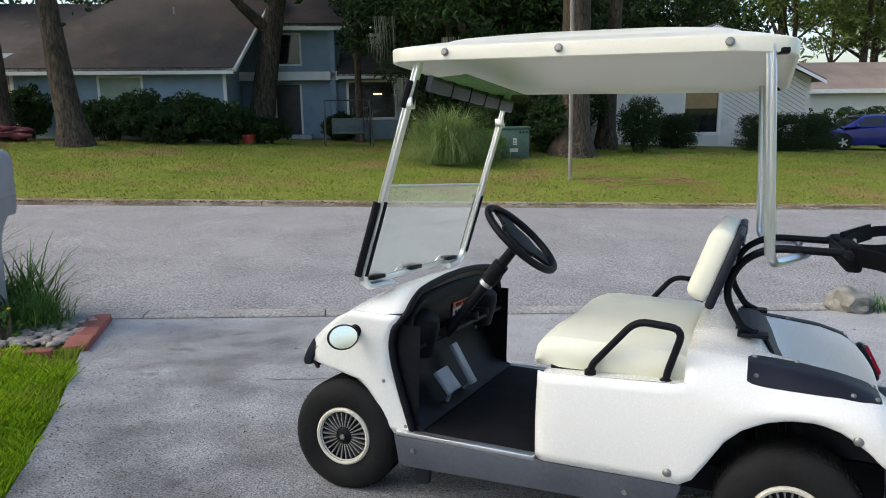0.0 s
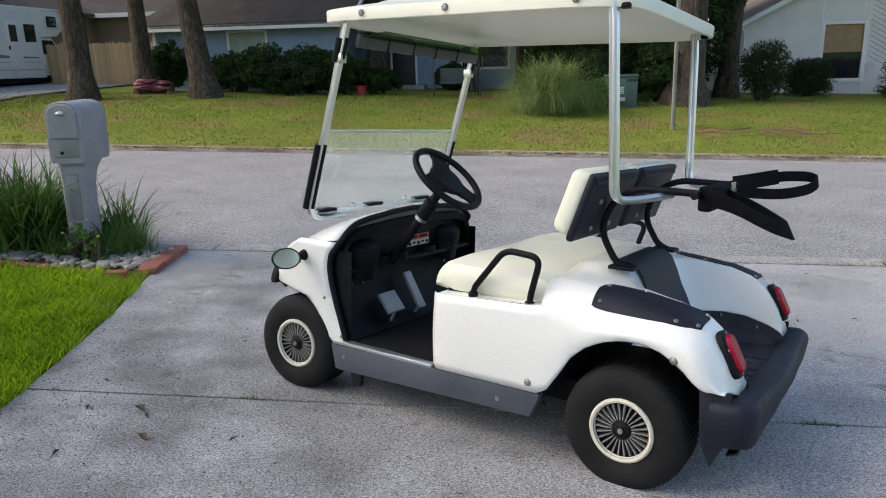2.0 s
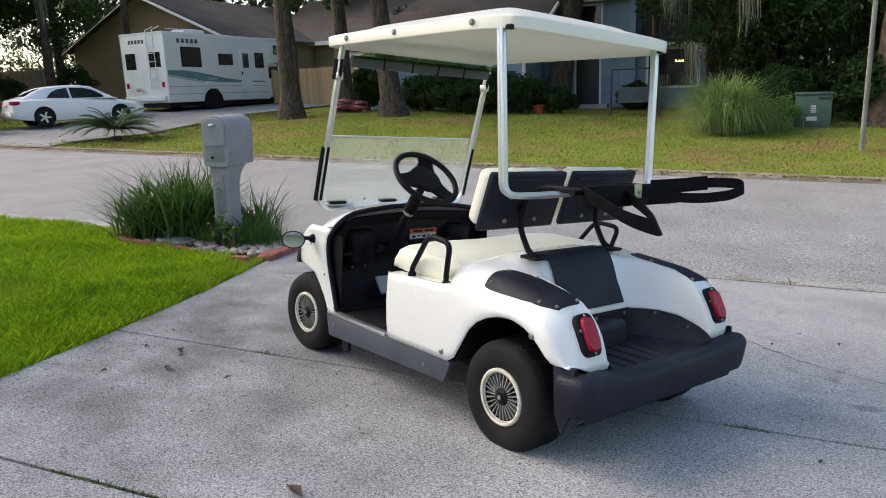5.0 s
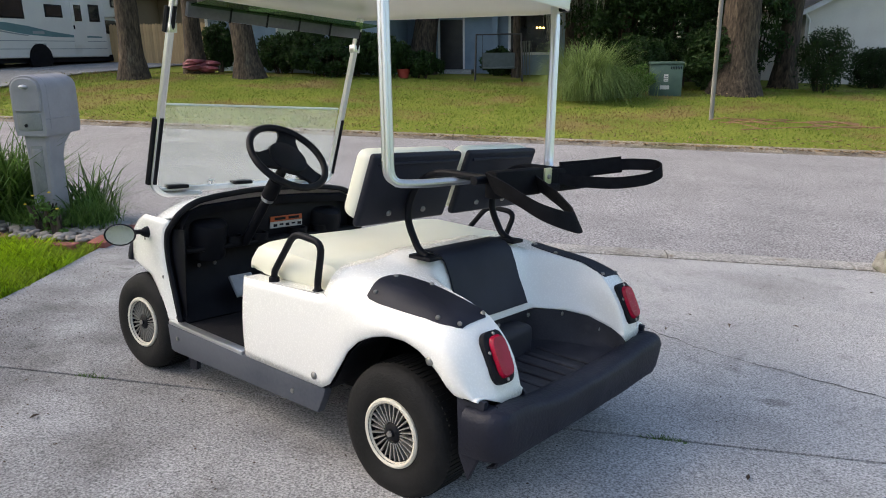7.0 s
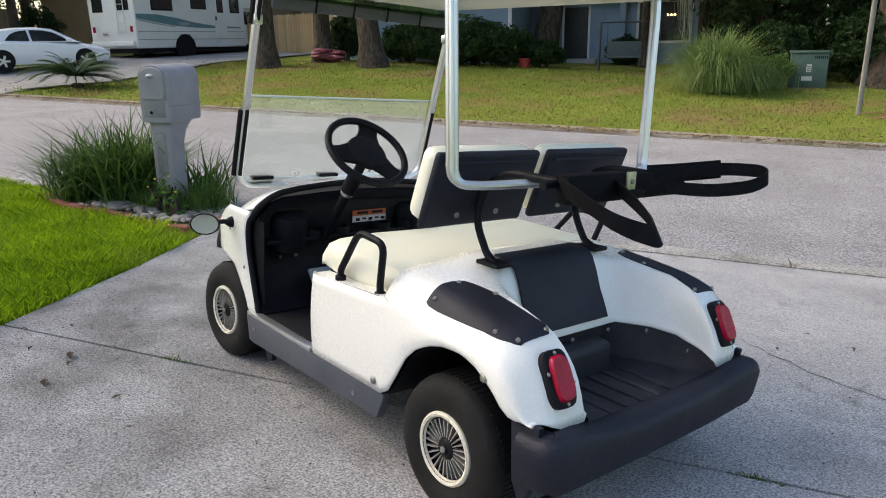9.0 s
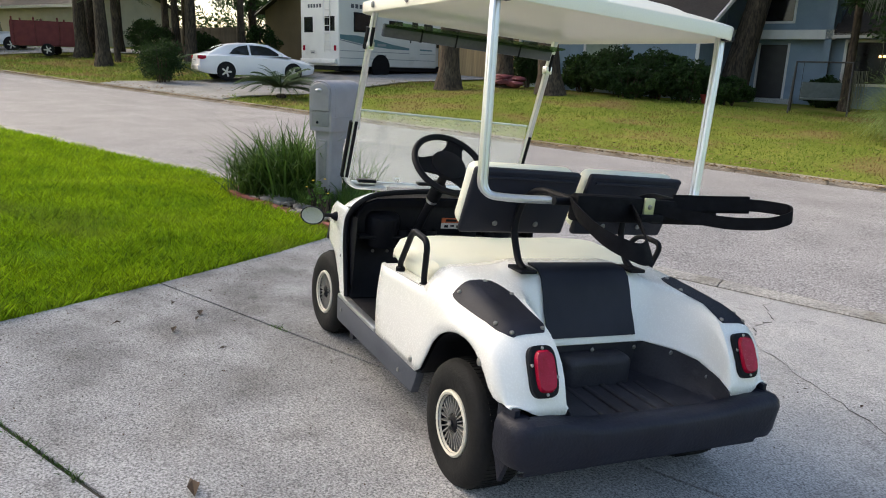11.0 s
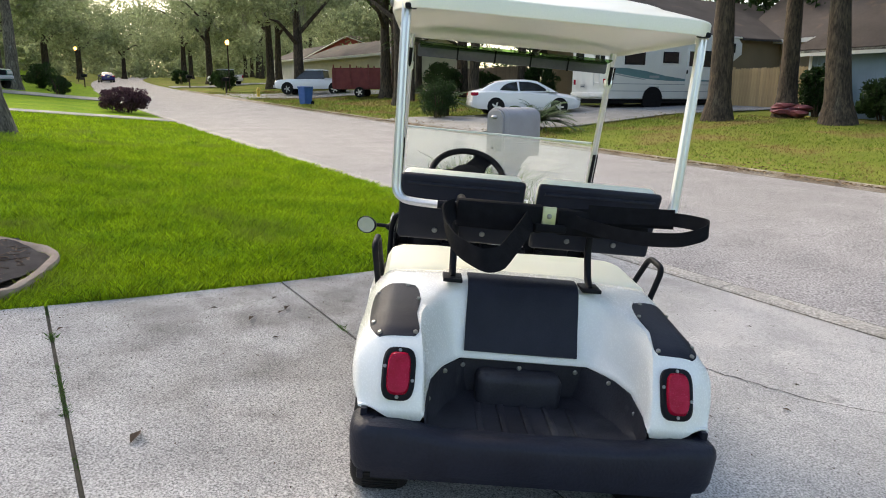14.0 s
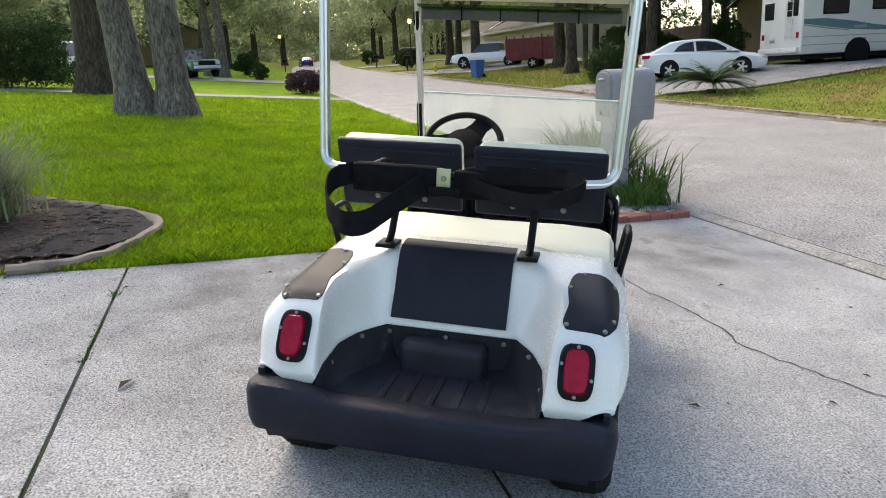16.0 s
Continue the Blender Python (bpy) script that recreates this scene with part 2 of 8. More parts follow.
def stained(m, centre, reach, colour, amount):
    """A tyre-grey stain of its own shape, worn into one spot of the slab."""
    t = m.node_tree
    n, link = t.nodes, t.links.new
    b = n["Principled BSDF"]
    src = b.inputs["Base Color"].links[0].from_socket
    tc = n.new("ShaderNodeTexCoord")
    off = n.new("ShaderNodeVectorMath")
    off.operation = "DISTANCE"
    link(tc.outputs["Object"], off.inputs[0])
    off.inputs[1].default_value = centre
    near = n.new("ShaderNodeMapRange")
    near.inputs["From Min"].default_value, near.inputs["From Max"].default_value = reach, 0.25 * reach
    link(off.outputs["Value"], near.inputs["Value"])
    ragged = n.new("ShaderNodeTexNoise")
    ragged.inputs["Scale"].default_value, ragged.inputs["Detail"].default_value = 2.6, 7
    link(tc.outputs["Object"], ragged.inputs["Vector"])
    cut = n.new("ShaderNodeMapRange")
    cut.inputs["From Min"].default_value, cut.inputs["From Max"].default_value = 0.28, 0.72
    link(ragged.outputs["Fac"], cut.inputs["Value"])
    k = n.new("ShaderNodeMath")
    k.operation = "MULTIPLY"
    link(near.outputs[0], k.inputs[0])
    link(cut.outputs[0], k.inputs[1])
    k2 = n.new("ShaderNodeMath")
    k2.operation = "MULTIPLY"
    link(k.outputs[0], k2.inputs[0])
    k2.inputs[1].default_value = amount
    mx = n.new("ShaderNodeMix")
    mx.data_type, mx.blend_type = "RGBA", "MULTIPLY"
    link(k2.outputs[0], mx.inputs["Factor"])
    link(src, mx.inputs["A"])
    mx.inputs["B"].default_value = (*colour, 1)
    link(mx.outputs["Result"], b.inputs["Base Color"])


for centre, reach in (((-1.4, 3.7, -0.3), 1.9), ((-0.9, 2.2, -0.18), 1.4), ((-1.6, 5.2, -0.43), 1.2), ((0.2, 1.75, -0.16), 1.5)):
    stained(M_CONCRETE, centre, reach, (0.46, 0.445, 0.425), 0.9)


# ---- mesh helpers ----
def part(name, bm, material, parent, label="", smooth=True, at=None):
    """Links a bmesh as one mesh object under a thing or a part."""
    me = bpy.data.meshes.new(name)
    bmesh.ops.recalc_face_normals(bm, faces=bm.faces)
    bm.to_mesh(me)
    bm.free()
    if smooth:
        me.shade_smooth()
        me.set_sharp_from_angle(angle=radians(38))
    me.materials.append(material)
    ob = new(name, me)
    ob.parent = parent
    if at is not None:
        ob.matrix_basis = at
    return tagged(ob, label)


def share(name, me, parent, m, label=""):
    ob = new(name, me)
    ob.parent, ob.matrix_basis = parent, m
    return tagged(ob, label)


def thing(name, m, label, category, group="", kind=""):
    ob = new(name)
    ob.empty_display_size = 0.1
    ob.matrix_basis = m
    return tagged(ob, label, category, group, kind)


def solid(name, bm, material, label, category="", kind="", group="", m=None, smooth=True):
    """A top-level thing of one mesh."""
    ob = part(name, bm, material, None, label, smooth, m)
    return tagged(ob, "", category, group, kind)


def box(x0, x1, y0, y1, z0, z1, r=0.0, seg=2, bm=None):
    bm = bm or bmesh.new()
    res = bmesh.ops.create_cube(bm, size=1.0, matrix=Matrix.Translation(((x0 + x1) / 2, (y0 + y1) / 2, (z0 + z1) / 2)) @ Matrix.Diagonal((x1 - x0, y1 - y0, z1 - z0, 1)))
    if r:
        edges = list({e for v in res["verts"] for e in v.link_edges})
        bmesh.ops.bevel(bm, geom=edges, offset=r, segments=seg, affect="EDGES", profile=0.5)
    return bm


def turned(bm, m):
    bmesh.ops.transform(bm, matrix=m, verts=bm.verts)
    return bm


def bend_line(pts, radius=0.05, n=5):
    """A polyline with its corners rounded."""
    pts = [Vector(p) for p in pts]
    out = [pts[0]]
    for a, b, c in zip(pts, pts[1:], pts[2:]):
        r = min(radius, (a - b).length * 0.49, (c - b).length * 0.49)
        p, q = b + (a - b).normalized() * r, b + (c - b).normalized() * r
        for i in range(n + 1):
            u = i / n
            out.append((1 - u) ** 2 * p + 2 * u * (1 - u) * b + u * u * q)
    out.append(pts[-1])
    return out


def tube(pts, r, n=10, closed=False, flat=1.0, bm=None, radii=None):
    """A pipe along a line; flat squeezes it; radii tapers it."""
    bm = bm or bmesh.new()
    pts = [Vector(p) for p in pts]
    rings, k = [], len(pts)
    side = None
    for i, p in enumerate(pts):
        a = pts[i - 1] if (i or closed) else p
        b = pts[(i + 1) % k] if (i < k - 1 or closed) else p
        d = (b - a).normalized()
        if side is None:
            side = d.orthogonal().normalized()
        side = (side - d * side.dot(d)).normalized()
        up = d.cross(side)
        rad = radii[i] if radii else r
        rings.append([bm.verts.new(p + side * (rad * math.cos(2 * math.pi * j / n)) + up * (rad * flat * math.sin(2 * math.pi * j / n))) for j in range(n)])
    for i in range(k if closed else k - 1):
        a, b = rings[i], rings[(i + 1) % k]
        for j in range(n):
            bm.faces.new((a[j], a[(j + 1) % n], b[(j + 1) % n], b[j]))
    if not closed:
        bm.faces.new(rings[0][::-1])
        bm.faces.new(rings[-1])
    return bm


def lathe(profile, n=32, bm=None, m=None, close=True):
    """Turns (radius, height) pairs round the z axis."""
    bm = bm or bmesh.new()
    rings = []
    for r, z in profile:
        if r < 1e-6:
            rings.append([bm.verts.new((0, 0, z))])
        else:
            rings.append([bm.verts.new((r * math.cos(2 * math.pi * j / n), r * math.sin(2 * math.pi * j / n), z)) for j in range(n)])
    for a, b in zip(rings, rings[1:]):
        for j in range(n):
            va, vb = a[j % len(a)], b[j % len(b)]
            vc, vd = b[(j + 1) % len(b)], a[(j + 1) % len(a)]
            q = list(dict.fromkeys((va, vd, vc, vb)))
            if len(q) > 2:
                bm.faces.new(q)
    if m is not None:
        bmesh.ops.transform(bm, matrix=m, verts=[v for ring in rings for v in ring])
    return bm


def prism(outline, axis, a, b, bm=None, r=0.0):
    """A flat outline (pairs) drawn out along an axis from a to b."""
    bm = bm or bmesh.new()

    def at(p, h):
        u, v = p
        return {"x": (h, u, v), "y": (u, h, v), "z": (u, v, h)}[axis]

    lo, hi = [bm.verts.new(at(p, a)) for p in outline], [bm.verts.new(at(p, b)) for p in outline]
    k = len(outline)
    faces = [bm.faces.new(lo), bm.faces.new(hi[::-1])]
    for i in range(k):
        faces.append(bm.faces.new((lo[i], hi[i], hi[(i + 1) % k], lo[(i + 1) % k])))
    if r:
        rim = [e for f in faces[:2] for e in f.edges]
        bmesh.ops.bevel(bm, geom=rim, offset=r, segments=2, affect="EDGES", profile=0.5)
    return bm


def sheet(rows, bm=None, thick=0.0, closed=False):
    """A skin over rows of points; thick gives it a body along its normals."""
    bm = bm or bmesh.new()
    vs = [[bm.verts.new(p) for p in row] for row in rows]
    faces = []
    for a, b in zip(vs, vs[1:]):
        m = len(a)
        for j in range(m if closed else m - 1):
            faces.append(bm.faces.new((a[j], a[(j + 1) % m], b[(j + 1) % m], b[j])))
    if thick:
        bmesh.ops.recalc_face_normals(bm, faces=faces)
        bmesh.ops.solidify(bm, geom=faces, thickness=thick)
    return bm


def blob(r, sub=2, rough=0.25, squash=1.0, seed=0, bm=None, centre=(0, 0, 0)):
    """A lumpy stone."""
    bm = bm or bmesh.new()
    res = bmesh.ops.create_icosphere(bm, subdivisions=sub, radius=1.0)
    c = Vector(centre)
    for v in res["verts"]:
        k = 1 + rough * noise.noise(v.co * 1.4 + Vector((seed * 7.3, seed * 3.1, 0)))
        v.co = c + Vector((v.co.x * r * k, v.co.y * r * k, v.co.z * r * k * squash))
    return bm


def lerp(table, x):
    """Looks x up in pairs, with straight lines between them."""
    if x <= table[0][0]:
        return table[0][1]
    for (a, u), (b, v) in zip(table, table[1:]):
        if x <= b:
            return u + (v - u) * (x - a) / (b - a)
    return table[-1][1]


def step(a, b, x):
    u = min(1.0, max(0.0, (x - a) / (b - a)))
    return u * u * (3 - 2 * u)


# ---- the lie of the land: s runs along the street, d across it from the driveway's foot ----
ES, ED, FOOT = Vector((0.975, 0.222)), Vector((-0.222, 0.975)), Vector((0.0, 6.56))
ROAD_W = 7.9


def swerve(s):
    return 0.0006 * s * s if s < 0 else 0.0


def level(s, d):
    """Height of the ground."""
    base = -0.595 - 0.034 * max(-220.0, min(60.0, s))
    if d <= 0:
        m = -d if d > -12 else 12 + (1 - math.exp((d + 12) / 8)) * 8
        return base + 0.0857 * m
    if d < ROAD_W:
        return base
    u = d - ROAD_W
    left = step(11, 18, -s)
    rise = lerp([(0, 0.0), (4, 0.03), (9, 0.44), (20, 0.72), (60, 1.2)], min(u, 60)) * left + (0.065 * min(u, 9) + 0.01 * max(0.0, min(u, 60) - 9)) * (1 - left)
    return base + 0.1 * step(0, 0.3, u) + rise


def place(s, d, up=0.0):
    q = FOOT + ES * s + ED * (d + swerve(s))
    return Vector((q.x, q.y, level(s, d) + up))


def on_ground(s, d, turn=0.0, up=0.0):
    """A level pose on the ground, turned from the street's direction."""
    p = place(s, d, up)
    return pose(p.x, p.y, p.z, 0, 0, 12.8 + turn)


LEFT_EDGE = [(-14, -1.2), (-6.0, -1.93), (-5.0, -2.05), (-3.85, -2.26), (-2.6, -2.54), (-1.3, -2.90), (-0.1, -3.2), (0.0, -3.25)]
RIGHT_EDGE = [(-14, 4.4), (-3.0, 4.0), (-1.2, 4.2), (0.0, 4.7)]


# ---- ground, street, driveway ----
def in_drive(s, d, grow=0.0):
    return -14 < d < 0.2 and lerp(LEFT_EDGE, d) - grow < s < lerp(RIGHT_EDGE, d) + grow


def stations(*runs):
    out = []
    for a, b, k in runs:
        out += [a + (b - a) * i / k for i in range(k)]
    return out + [runs[-1][1]]


def ground_sheet():
    ss = stations((-700, -220, 6), (-220, -60, 24), (-60, -14, 30), (-14, -5, 40), (-5, 6, 80), (6, 30, 24), (30, 80, 8), (80, 600, 6))
    ds = stations((-500, -60, 6), (-60, -14, 16), (-14, -7, 30), (-7, 0, 60), (0, ROAD_W, 8), (ROAD_W, 8.5, 4), (8.5, 22, 24), (22, 70, 14), (70, 600, 6))
    rows = []
    for d in ds:
        row = []
        for s in ss:
            p = place(s, d)
            if 0.0 < d < ROAD_W:
                p.z -= 0.12
            elif in_drive(s, d, 0.07):
                p.z -= 0.12
            else:
                p.z += 0.02 * noise.noise(Vector((s * 0.6, d * 0.6, 0))) - 0.01
            row.append(p)
        rows.append(row)
    bm = sheet(rows)
    ob = solid("ground", bm, M_LAWN, "mown green lawn sloping down to the street", kind="structure")
    me = ob.data
    me.materials.append(M_LAWN_DRY)
    for f in me.polygons:
        c = f.center
        q = Vector((c.x, c.y)) - FOOT
        if q.dot(ED) > 4:
            f.material_index = 1
    return ob


ground_sheet()


def street():
    ss = stations((-700, -220, 8), (-220, -60, 40), (-60, 40, 60), (40, 600, 10))
    rows = []
    for d in (0.12, 1.5, 3, 4.5, 6, 7.0, ROAD_W - 0.2):
        rows.append([place(s, d, 0.015 * math.sin(math.pi * d / ROAD_W) - (0 if 0.2 < d < ROAD_W - 0.4 else 0.002)) for s in ss])
    solid("road", sheet(rows), M_ASPHALT, "worn pale grey asphalt street", kind="structure")
    # rolled kerbs, in lengths with joints
    for name, d0, d1, hi in (("kerb", -0.13, 0.14, 0.035), ("kerb", ROAD_W - 0.24, ROAD_W + 0.10, 0.085)):
        top = new(name)
        tagged(top, "pale concrete kerb along the street, stained", "kerb", kind="structure")
        for i in range(64):
            s0 = -70 + i * 1.6
            s1 = s0 + 1.588
            prof = [(0.0, 0.25), (0.05, 0.7), (0.2, 1.0), (0.8, 0.9), (1.0, 0.15)] if d0 < 1 else [(0.0, 0.05), (0.35, 0.12), (0.7, 0.8), (0.8, 1.0), (1.0, 1.0)]
            rows = []
            for s in (s0, (s0 + s1) / 2, s1):
                base = place(s, 0.0 if d0 < 1 else ROAD_W - 0.02).z
                row = []
                for u, h in [(prof[0][0], -0.5)] + prof + [(prof[-1][0], -0.5)]:
                    q = place(s, d0 + (d1 - d0) * u)
                    row.append((q.x, q.y, base + hi * h))
                rows.append(row)
            bm = sheet(rows)
            for e in (0, -1):
                bm.verts.ensure_lookup_table()
                k = len(rows[0])
                bm.faces.new([bm.verts[(0 if e == 0 else 2 * k) + j] for j in range(k)])
            part("kerb_stone", bm, M_KERB if d0 < 1 else M_KERB_WORN, top)


street()


def askew(s, d, up=0.0):
    """A point of the slab, whose joints are not quite square to it."""
    return place(s, d - 0.018 * s * min(1.0, max(0.0, -0.14 - d) / 3.0), up)


def driveway():
    top = tagged(new("driveway"), "pale concrete driveway with dark joints and a crack", "driveway", kind="structure")
    joints = [-14, -11.5, -8.5, -5.44, -3.91, -0.14]
    gap = 0.009
    for a, b in zip(joints, joints[1:]):
        n = 14
        rows = []
        for i in range(n + 1):
            d = a + gap + (b - a - 2 * gap) * i / n
            l, r = lerp(LEFT_EDGE, d), lerp(RIGHT_EDGE, d)
            rows.append([askew(l + (r - l) * j / 10, d, 0.004) for j in range(11)])
        bm = sheet(rows)
        geo = bmesh.ops.extrude_face_region(bm, geom=bm.faces[:])
        bmesh.ops.translate(bm, vec=(0, 0, -0.11), verts=[v for v in geo["geom"] if isinstance(v, bmesh.types.BMVert)])
        part("slab", bm, M_CONCRETE, top)
    # soil in the joints and the running crack
    bm = bmesh.new()
    for d in joints[1:-1]:
        l, r = lerp(LEFT_EDGE, d), lerp(RIGHT_EDGE, d)
        sheet([[askew(l + (r - l) * j / 20, d + e, 0.004 + z) for j in range(21)] for e, z in ((-0.012, -0.012), (0.0, -0.006), (0.012, -0.012))], bm)
    part("joint_soil", bm, M_SOIL, top, "dark soil and moss in the joints")
    bm = bmesh.new()
    for d in (-0.137, 0.145):
        sheet([[place(-3.2 + 8.0 * j / 24, d + e, 0.0085 if d < 0 else 0.012) for j in range(25)] for e in (-0.011, 0.0, 0.010)], bm)
    part("gutter_joint", bm, M_SOIL, top, "dark joint along the gutter")
    crack = [(-1.5, -2.1), (-0.96, -2.14), (-0.31, -2.09), (0.1, -2.16), (0.47, -2.06), (0.71, -1.97), (1.01, -1.72), (1.34, -2.18), (1.6, -2.5), (1.89, -2.8), (2.45, -3.19), (2.9, -3.5)]
    branch = [(1.01, -1.72), (0.9, -1.2), (1.0, -0.9), (0.84, -0.5), (0.88, -0.15)]
    bm = bmesh.new()
    for line in (crack, branch):
        pts = []
        for (s0, d0), (s1, d1) in zip(line, line[1:]):
            for i in range(6):
                u = i / 6
                pts.append((s0 + (s1 - s0) * u + random.uniform(-0.02, 0.02), d0 + (d1 - d0) * u + random.uniform(-0.02, 0.02)))
        pts.append(line[-1])
        w = [random.uniform(0.003, 0.007) * (1.9 if line is branch else 1.0) for _ in pts]
        sheet([[place(s, d - k, 0.0075) for (s, d), k in zip(pts, w)], [place(s, d + k, 0.0075) for (s, d), k in zip(pts, w)]], bm)
    part("crack", bm, M_CRACK, top, "dark hairline crack across the slab")


M_CRACK = mat("crack_dust", (0.045, 0.042, 0.036), (0.085, 0.08, 0.072), 9.0, 0.95, bump=0.5, fine=150)
M_SOIL = mat("joint_soil", (0.035, 0.033, 0.026), (0.07, 0.066, 0.05), 15.0, 0.95, bump=0.5, fine=150)
driveway()


# ---- the golf cart: x forward, y to its left, z up from the ground under the rear axle ----
CART = SLOPE @ pose(1.6433, 2.7818, -0.0111, 0, -0.45, 162.0) @ Matrix.Diagonal((1.0224, 1.0224, 1.0224, 1))
cart = thing("golf_cart", CART, "white two-seat golf cart with black trim, parked on the driveway", "golf cart")


def cp(name, bm, material, parent=None, label="", smooth=True):
    """A part of the cart, or of one of its parts."""
    return part(name, bm, material, parent or cart, label, smooth)


BX = [-0.352, -0.345, -0.335, -0.32, -0.30, -0.28, -0.26, -0.23, -0.20, -0.16, -0.12, -0.08, -0.05, -0.03, -0.01, 0.01, 0.03, 0.05, 0.08, 0.11, 0.15, 0.2, 0.25, 0.29, 0.33]
FENDER = [(-0.352, 0.405), (-0.345, 0.44), (-0.335, 0.48), (-0.32, 0.52), (-0.30, 0.555), (-0.28, 0.583), (-0.26, 0.606), (-0.23, 0.633), (-0.20, 0.651), (-0.12, 0.675), (0.0, 0.69), (0.1, 0.70), (0.2, 0.712), (0.33, 0.72)]
MIDDLE = [(-0.36, 0.42), (-0.30, 0.450), (-0.20, 0.482), (-0.12, 0.492), (0.0, 0.492), (0.05, 0.60), (0.09, 0.70), (0.12, 0.735), (0.2, 0.742), (0.33, 0.735)]
ARCH = [(-0.352, 0.427), (-0.30, 0.427), (-0.265, 0.432), (-0.23, 0.457), (-0.19, 0.496), (-0.13, 0.535), (-0.06, 0.556), (0.02, 0.552), (0.09, 0.532), (0.15, 0.499), (0.20, 0.452), (0.24, 0.388), (0.275, 0.327), (0.31, 0.285), (0.82, 0.28)]


WALL_FOOT = [(-0.352, 0.35), (-0.30, 0.35), (-0.20, 0.335), (-0.10, 0.29), (-0.05, 0.255), (0.0, 0.22), (0.05, 0.205), (0.33, 0.20)]
WALL_RUN = [(-0.352, 0.012), (-0.30, 0.014), (-0.20, 0.045), (-0.10, 0.09), (0.0, 0.13), (0.33, 0.14)]


def deck_height(x, y):
    """The rear deck and fenders."""
    a = abs(y)
    f = lerp(FENDER, x)
    foot = lerp(WALL_FOOT, x)
    w = step(foot, foot + lerp(WALL_RUN, x), a)
    h = lerp(MIDDLE, x) * (1 - w) + f * w
    drop = max(0.0, a - 0.47) / 0.105
    h -= lerp([(-0.2, 0.06), (0.12, 0.10)], x) * drop ** 2.2 + 0.012 * step(0.2, 0.6, a)
    return max(h, 0.402 + 0.03 * step(0.43, 0.56, a)) if a > foot else h


def deck_columns(x):
    foot, run = lerp(WALL_FOOT, x), lerp(WALL_RUN, x)
    top = foot + run
    return [foot * k / 5 for k in range(5)] + [foot + run * k / 6 for k in range(6)] + [top + (0.575 - top) * k for k in (0, 0.25, 0.45, 0.6, 0.72, 0.82, 0.9, 0.96, 1.0)]


bm = bmesh.new()
grid = {}
for i, x in enumerate(BX):
    half = deck_columns(x)
    full = [-y for y in half[:0:-1]] + half
    for j, y in enumerate(full):
        grid[i, j] = bm.verts.new((x, y, deck_height(x, y)))
mid = len(full) // 2
for i in range(len(BX) - 1):
    for j in range(len(full) - 1):
        if (BX[i] + BX[i + 1]) / 2 < 0.0 and mid - 5 <= j < mid + 5:
            continue
        bm.faces.new((grid[i, j], grid[i + 1, j], grid[i + 1, j + 1], grid[i, j + 1]))
# outer sides down to the wheel arch, and the panels under the seat
SX = BX + [0.36, 0.42, 0.5, 0.6, 0.7, 0.78, 0.80, 0.815, 0.822]
for side in (1, -1):
    rows = []
    for x in SX:
        top = deck_height(x, 0.575) if x < 0.3 else lerp([(0.3, 0.645), (0.34, 0.62), (0.82, 0.595)], x)
        low = min(lerp(ARCH, x), top - 0.004)
        inset = 0.02 * step(0.77, 0.825, x) ** 2 * 1.5
        rows.append([(x, side * (0.575 + 0.010 * math.sin(math.pi * u) - inset), top + (low - top) * u) for u in (0, 0.12, 0.3, 0.5, 0.7, 0.9, 1.0)])
    sheet(rows, bm)
for v in bm.verts:
    if abs(v.co.y) > 0.45 and v.co.x < -0.22:
        k = step(-0.22, -0.352, v.co.x) * step(0.45, 0.575, abs(v.co.y))
        v.co.y *= 1 - 0.055 * k
        v.co.x += 0.022 * k
bmesh.ops.remove_doubles(bm, verts=bm.verts, dist=0.0015)
bmesh.ops.recalc_face_normals(bm, faces=bm.faces)
rear_body = cp("rear_body", bm, M_WHITE, None, "glossy white moulded rear body with rounded fenders")
shell = rear_body.modifiers.new("shell", "SOLIDIFY")
shell.thickness, shell.offset = 0.006, 0.0
for side in (1, -1):
    cp("seat_ledge", sheet([[(x, side * (0.572 - (0.02 if x > 0.81 else 0.0)), lerp([(0.33, 0.622), (0.82, 0.594)], x)), (x, side * 0.43, lerp([(0.33, 0.622), (0.82, 0.594)], x))] for x in (0.33, 0.5, 0.7, 0.80)]), M_WHITE, rear_body)
# seat box front, dark
cp("seat_box", box(0.33, 0.795, -0.55, 0.55, 0.27, 0.59, 0.01), M_BLACK)
# wheel wells
for side in (1, -1):
    bm = sheet([[(x, side * 0.56, z), (x, side * 0.37, min(z, 0.5))] for x, z in ARCH[1:-1]], thick=0.004)
    cp("wheel_well", bm, M_BLACK)
    for x, z in ((0.366, 0.320), (-0.167, 0.520)):
        b = lathe([(0.0, 0.008), (0.008, 0.007), (0.014, 0.003), (0.015, 0)], 12, m=pose(x, side * 0.583, z, -90 * side, 0, 0))
        cp("screw", b, M_BOLT, None, "steel screw")

# bag well: black liner, ribbed floor, bumper
rows = []
for x, zt in ((0.006, 0.486), (-0.05, 0.490), (-0.12, 0.490), (-0.20, 0.478), (-0.27, 0.458), (-0.32, 0.438), (-0.36, 0.41)):
    hw = lerp(WALL_FOOT, x) - 0.002
    rows.append([(x, y * hw, z) for y, z in ((-1, zt), (-0.97, zt - 0.07), (-0.9, 0.365), (-0.4, 0.35), (0, 0.35), (0.4, 0.35), (0.9, 0.365), (0.97, zt - 0.07), (1, zt))])
liner = cp("bag_well_liner", sheet(rows, thick=0.004), M_LINER, None, "dusty black moulded bag well liner")
cp("liner_front", sheet([[(0.004, y, 0.49), (0.008, y, 0.45), (0.008, y, 0.35)] for y in (-0.218, -0.15, 0, 0.15, 0.218)], thick=0.004), M_LINER, liner)
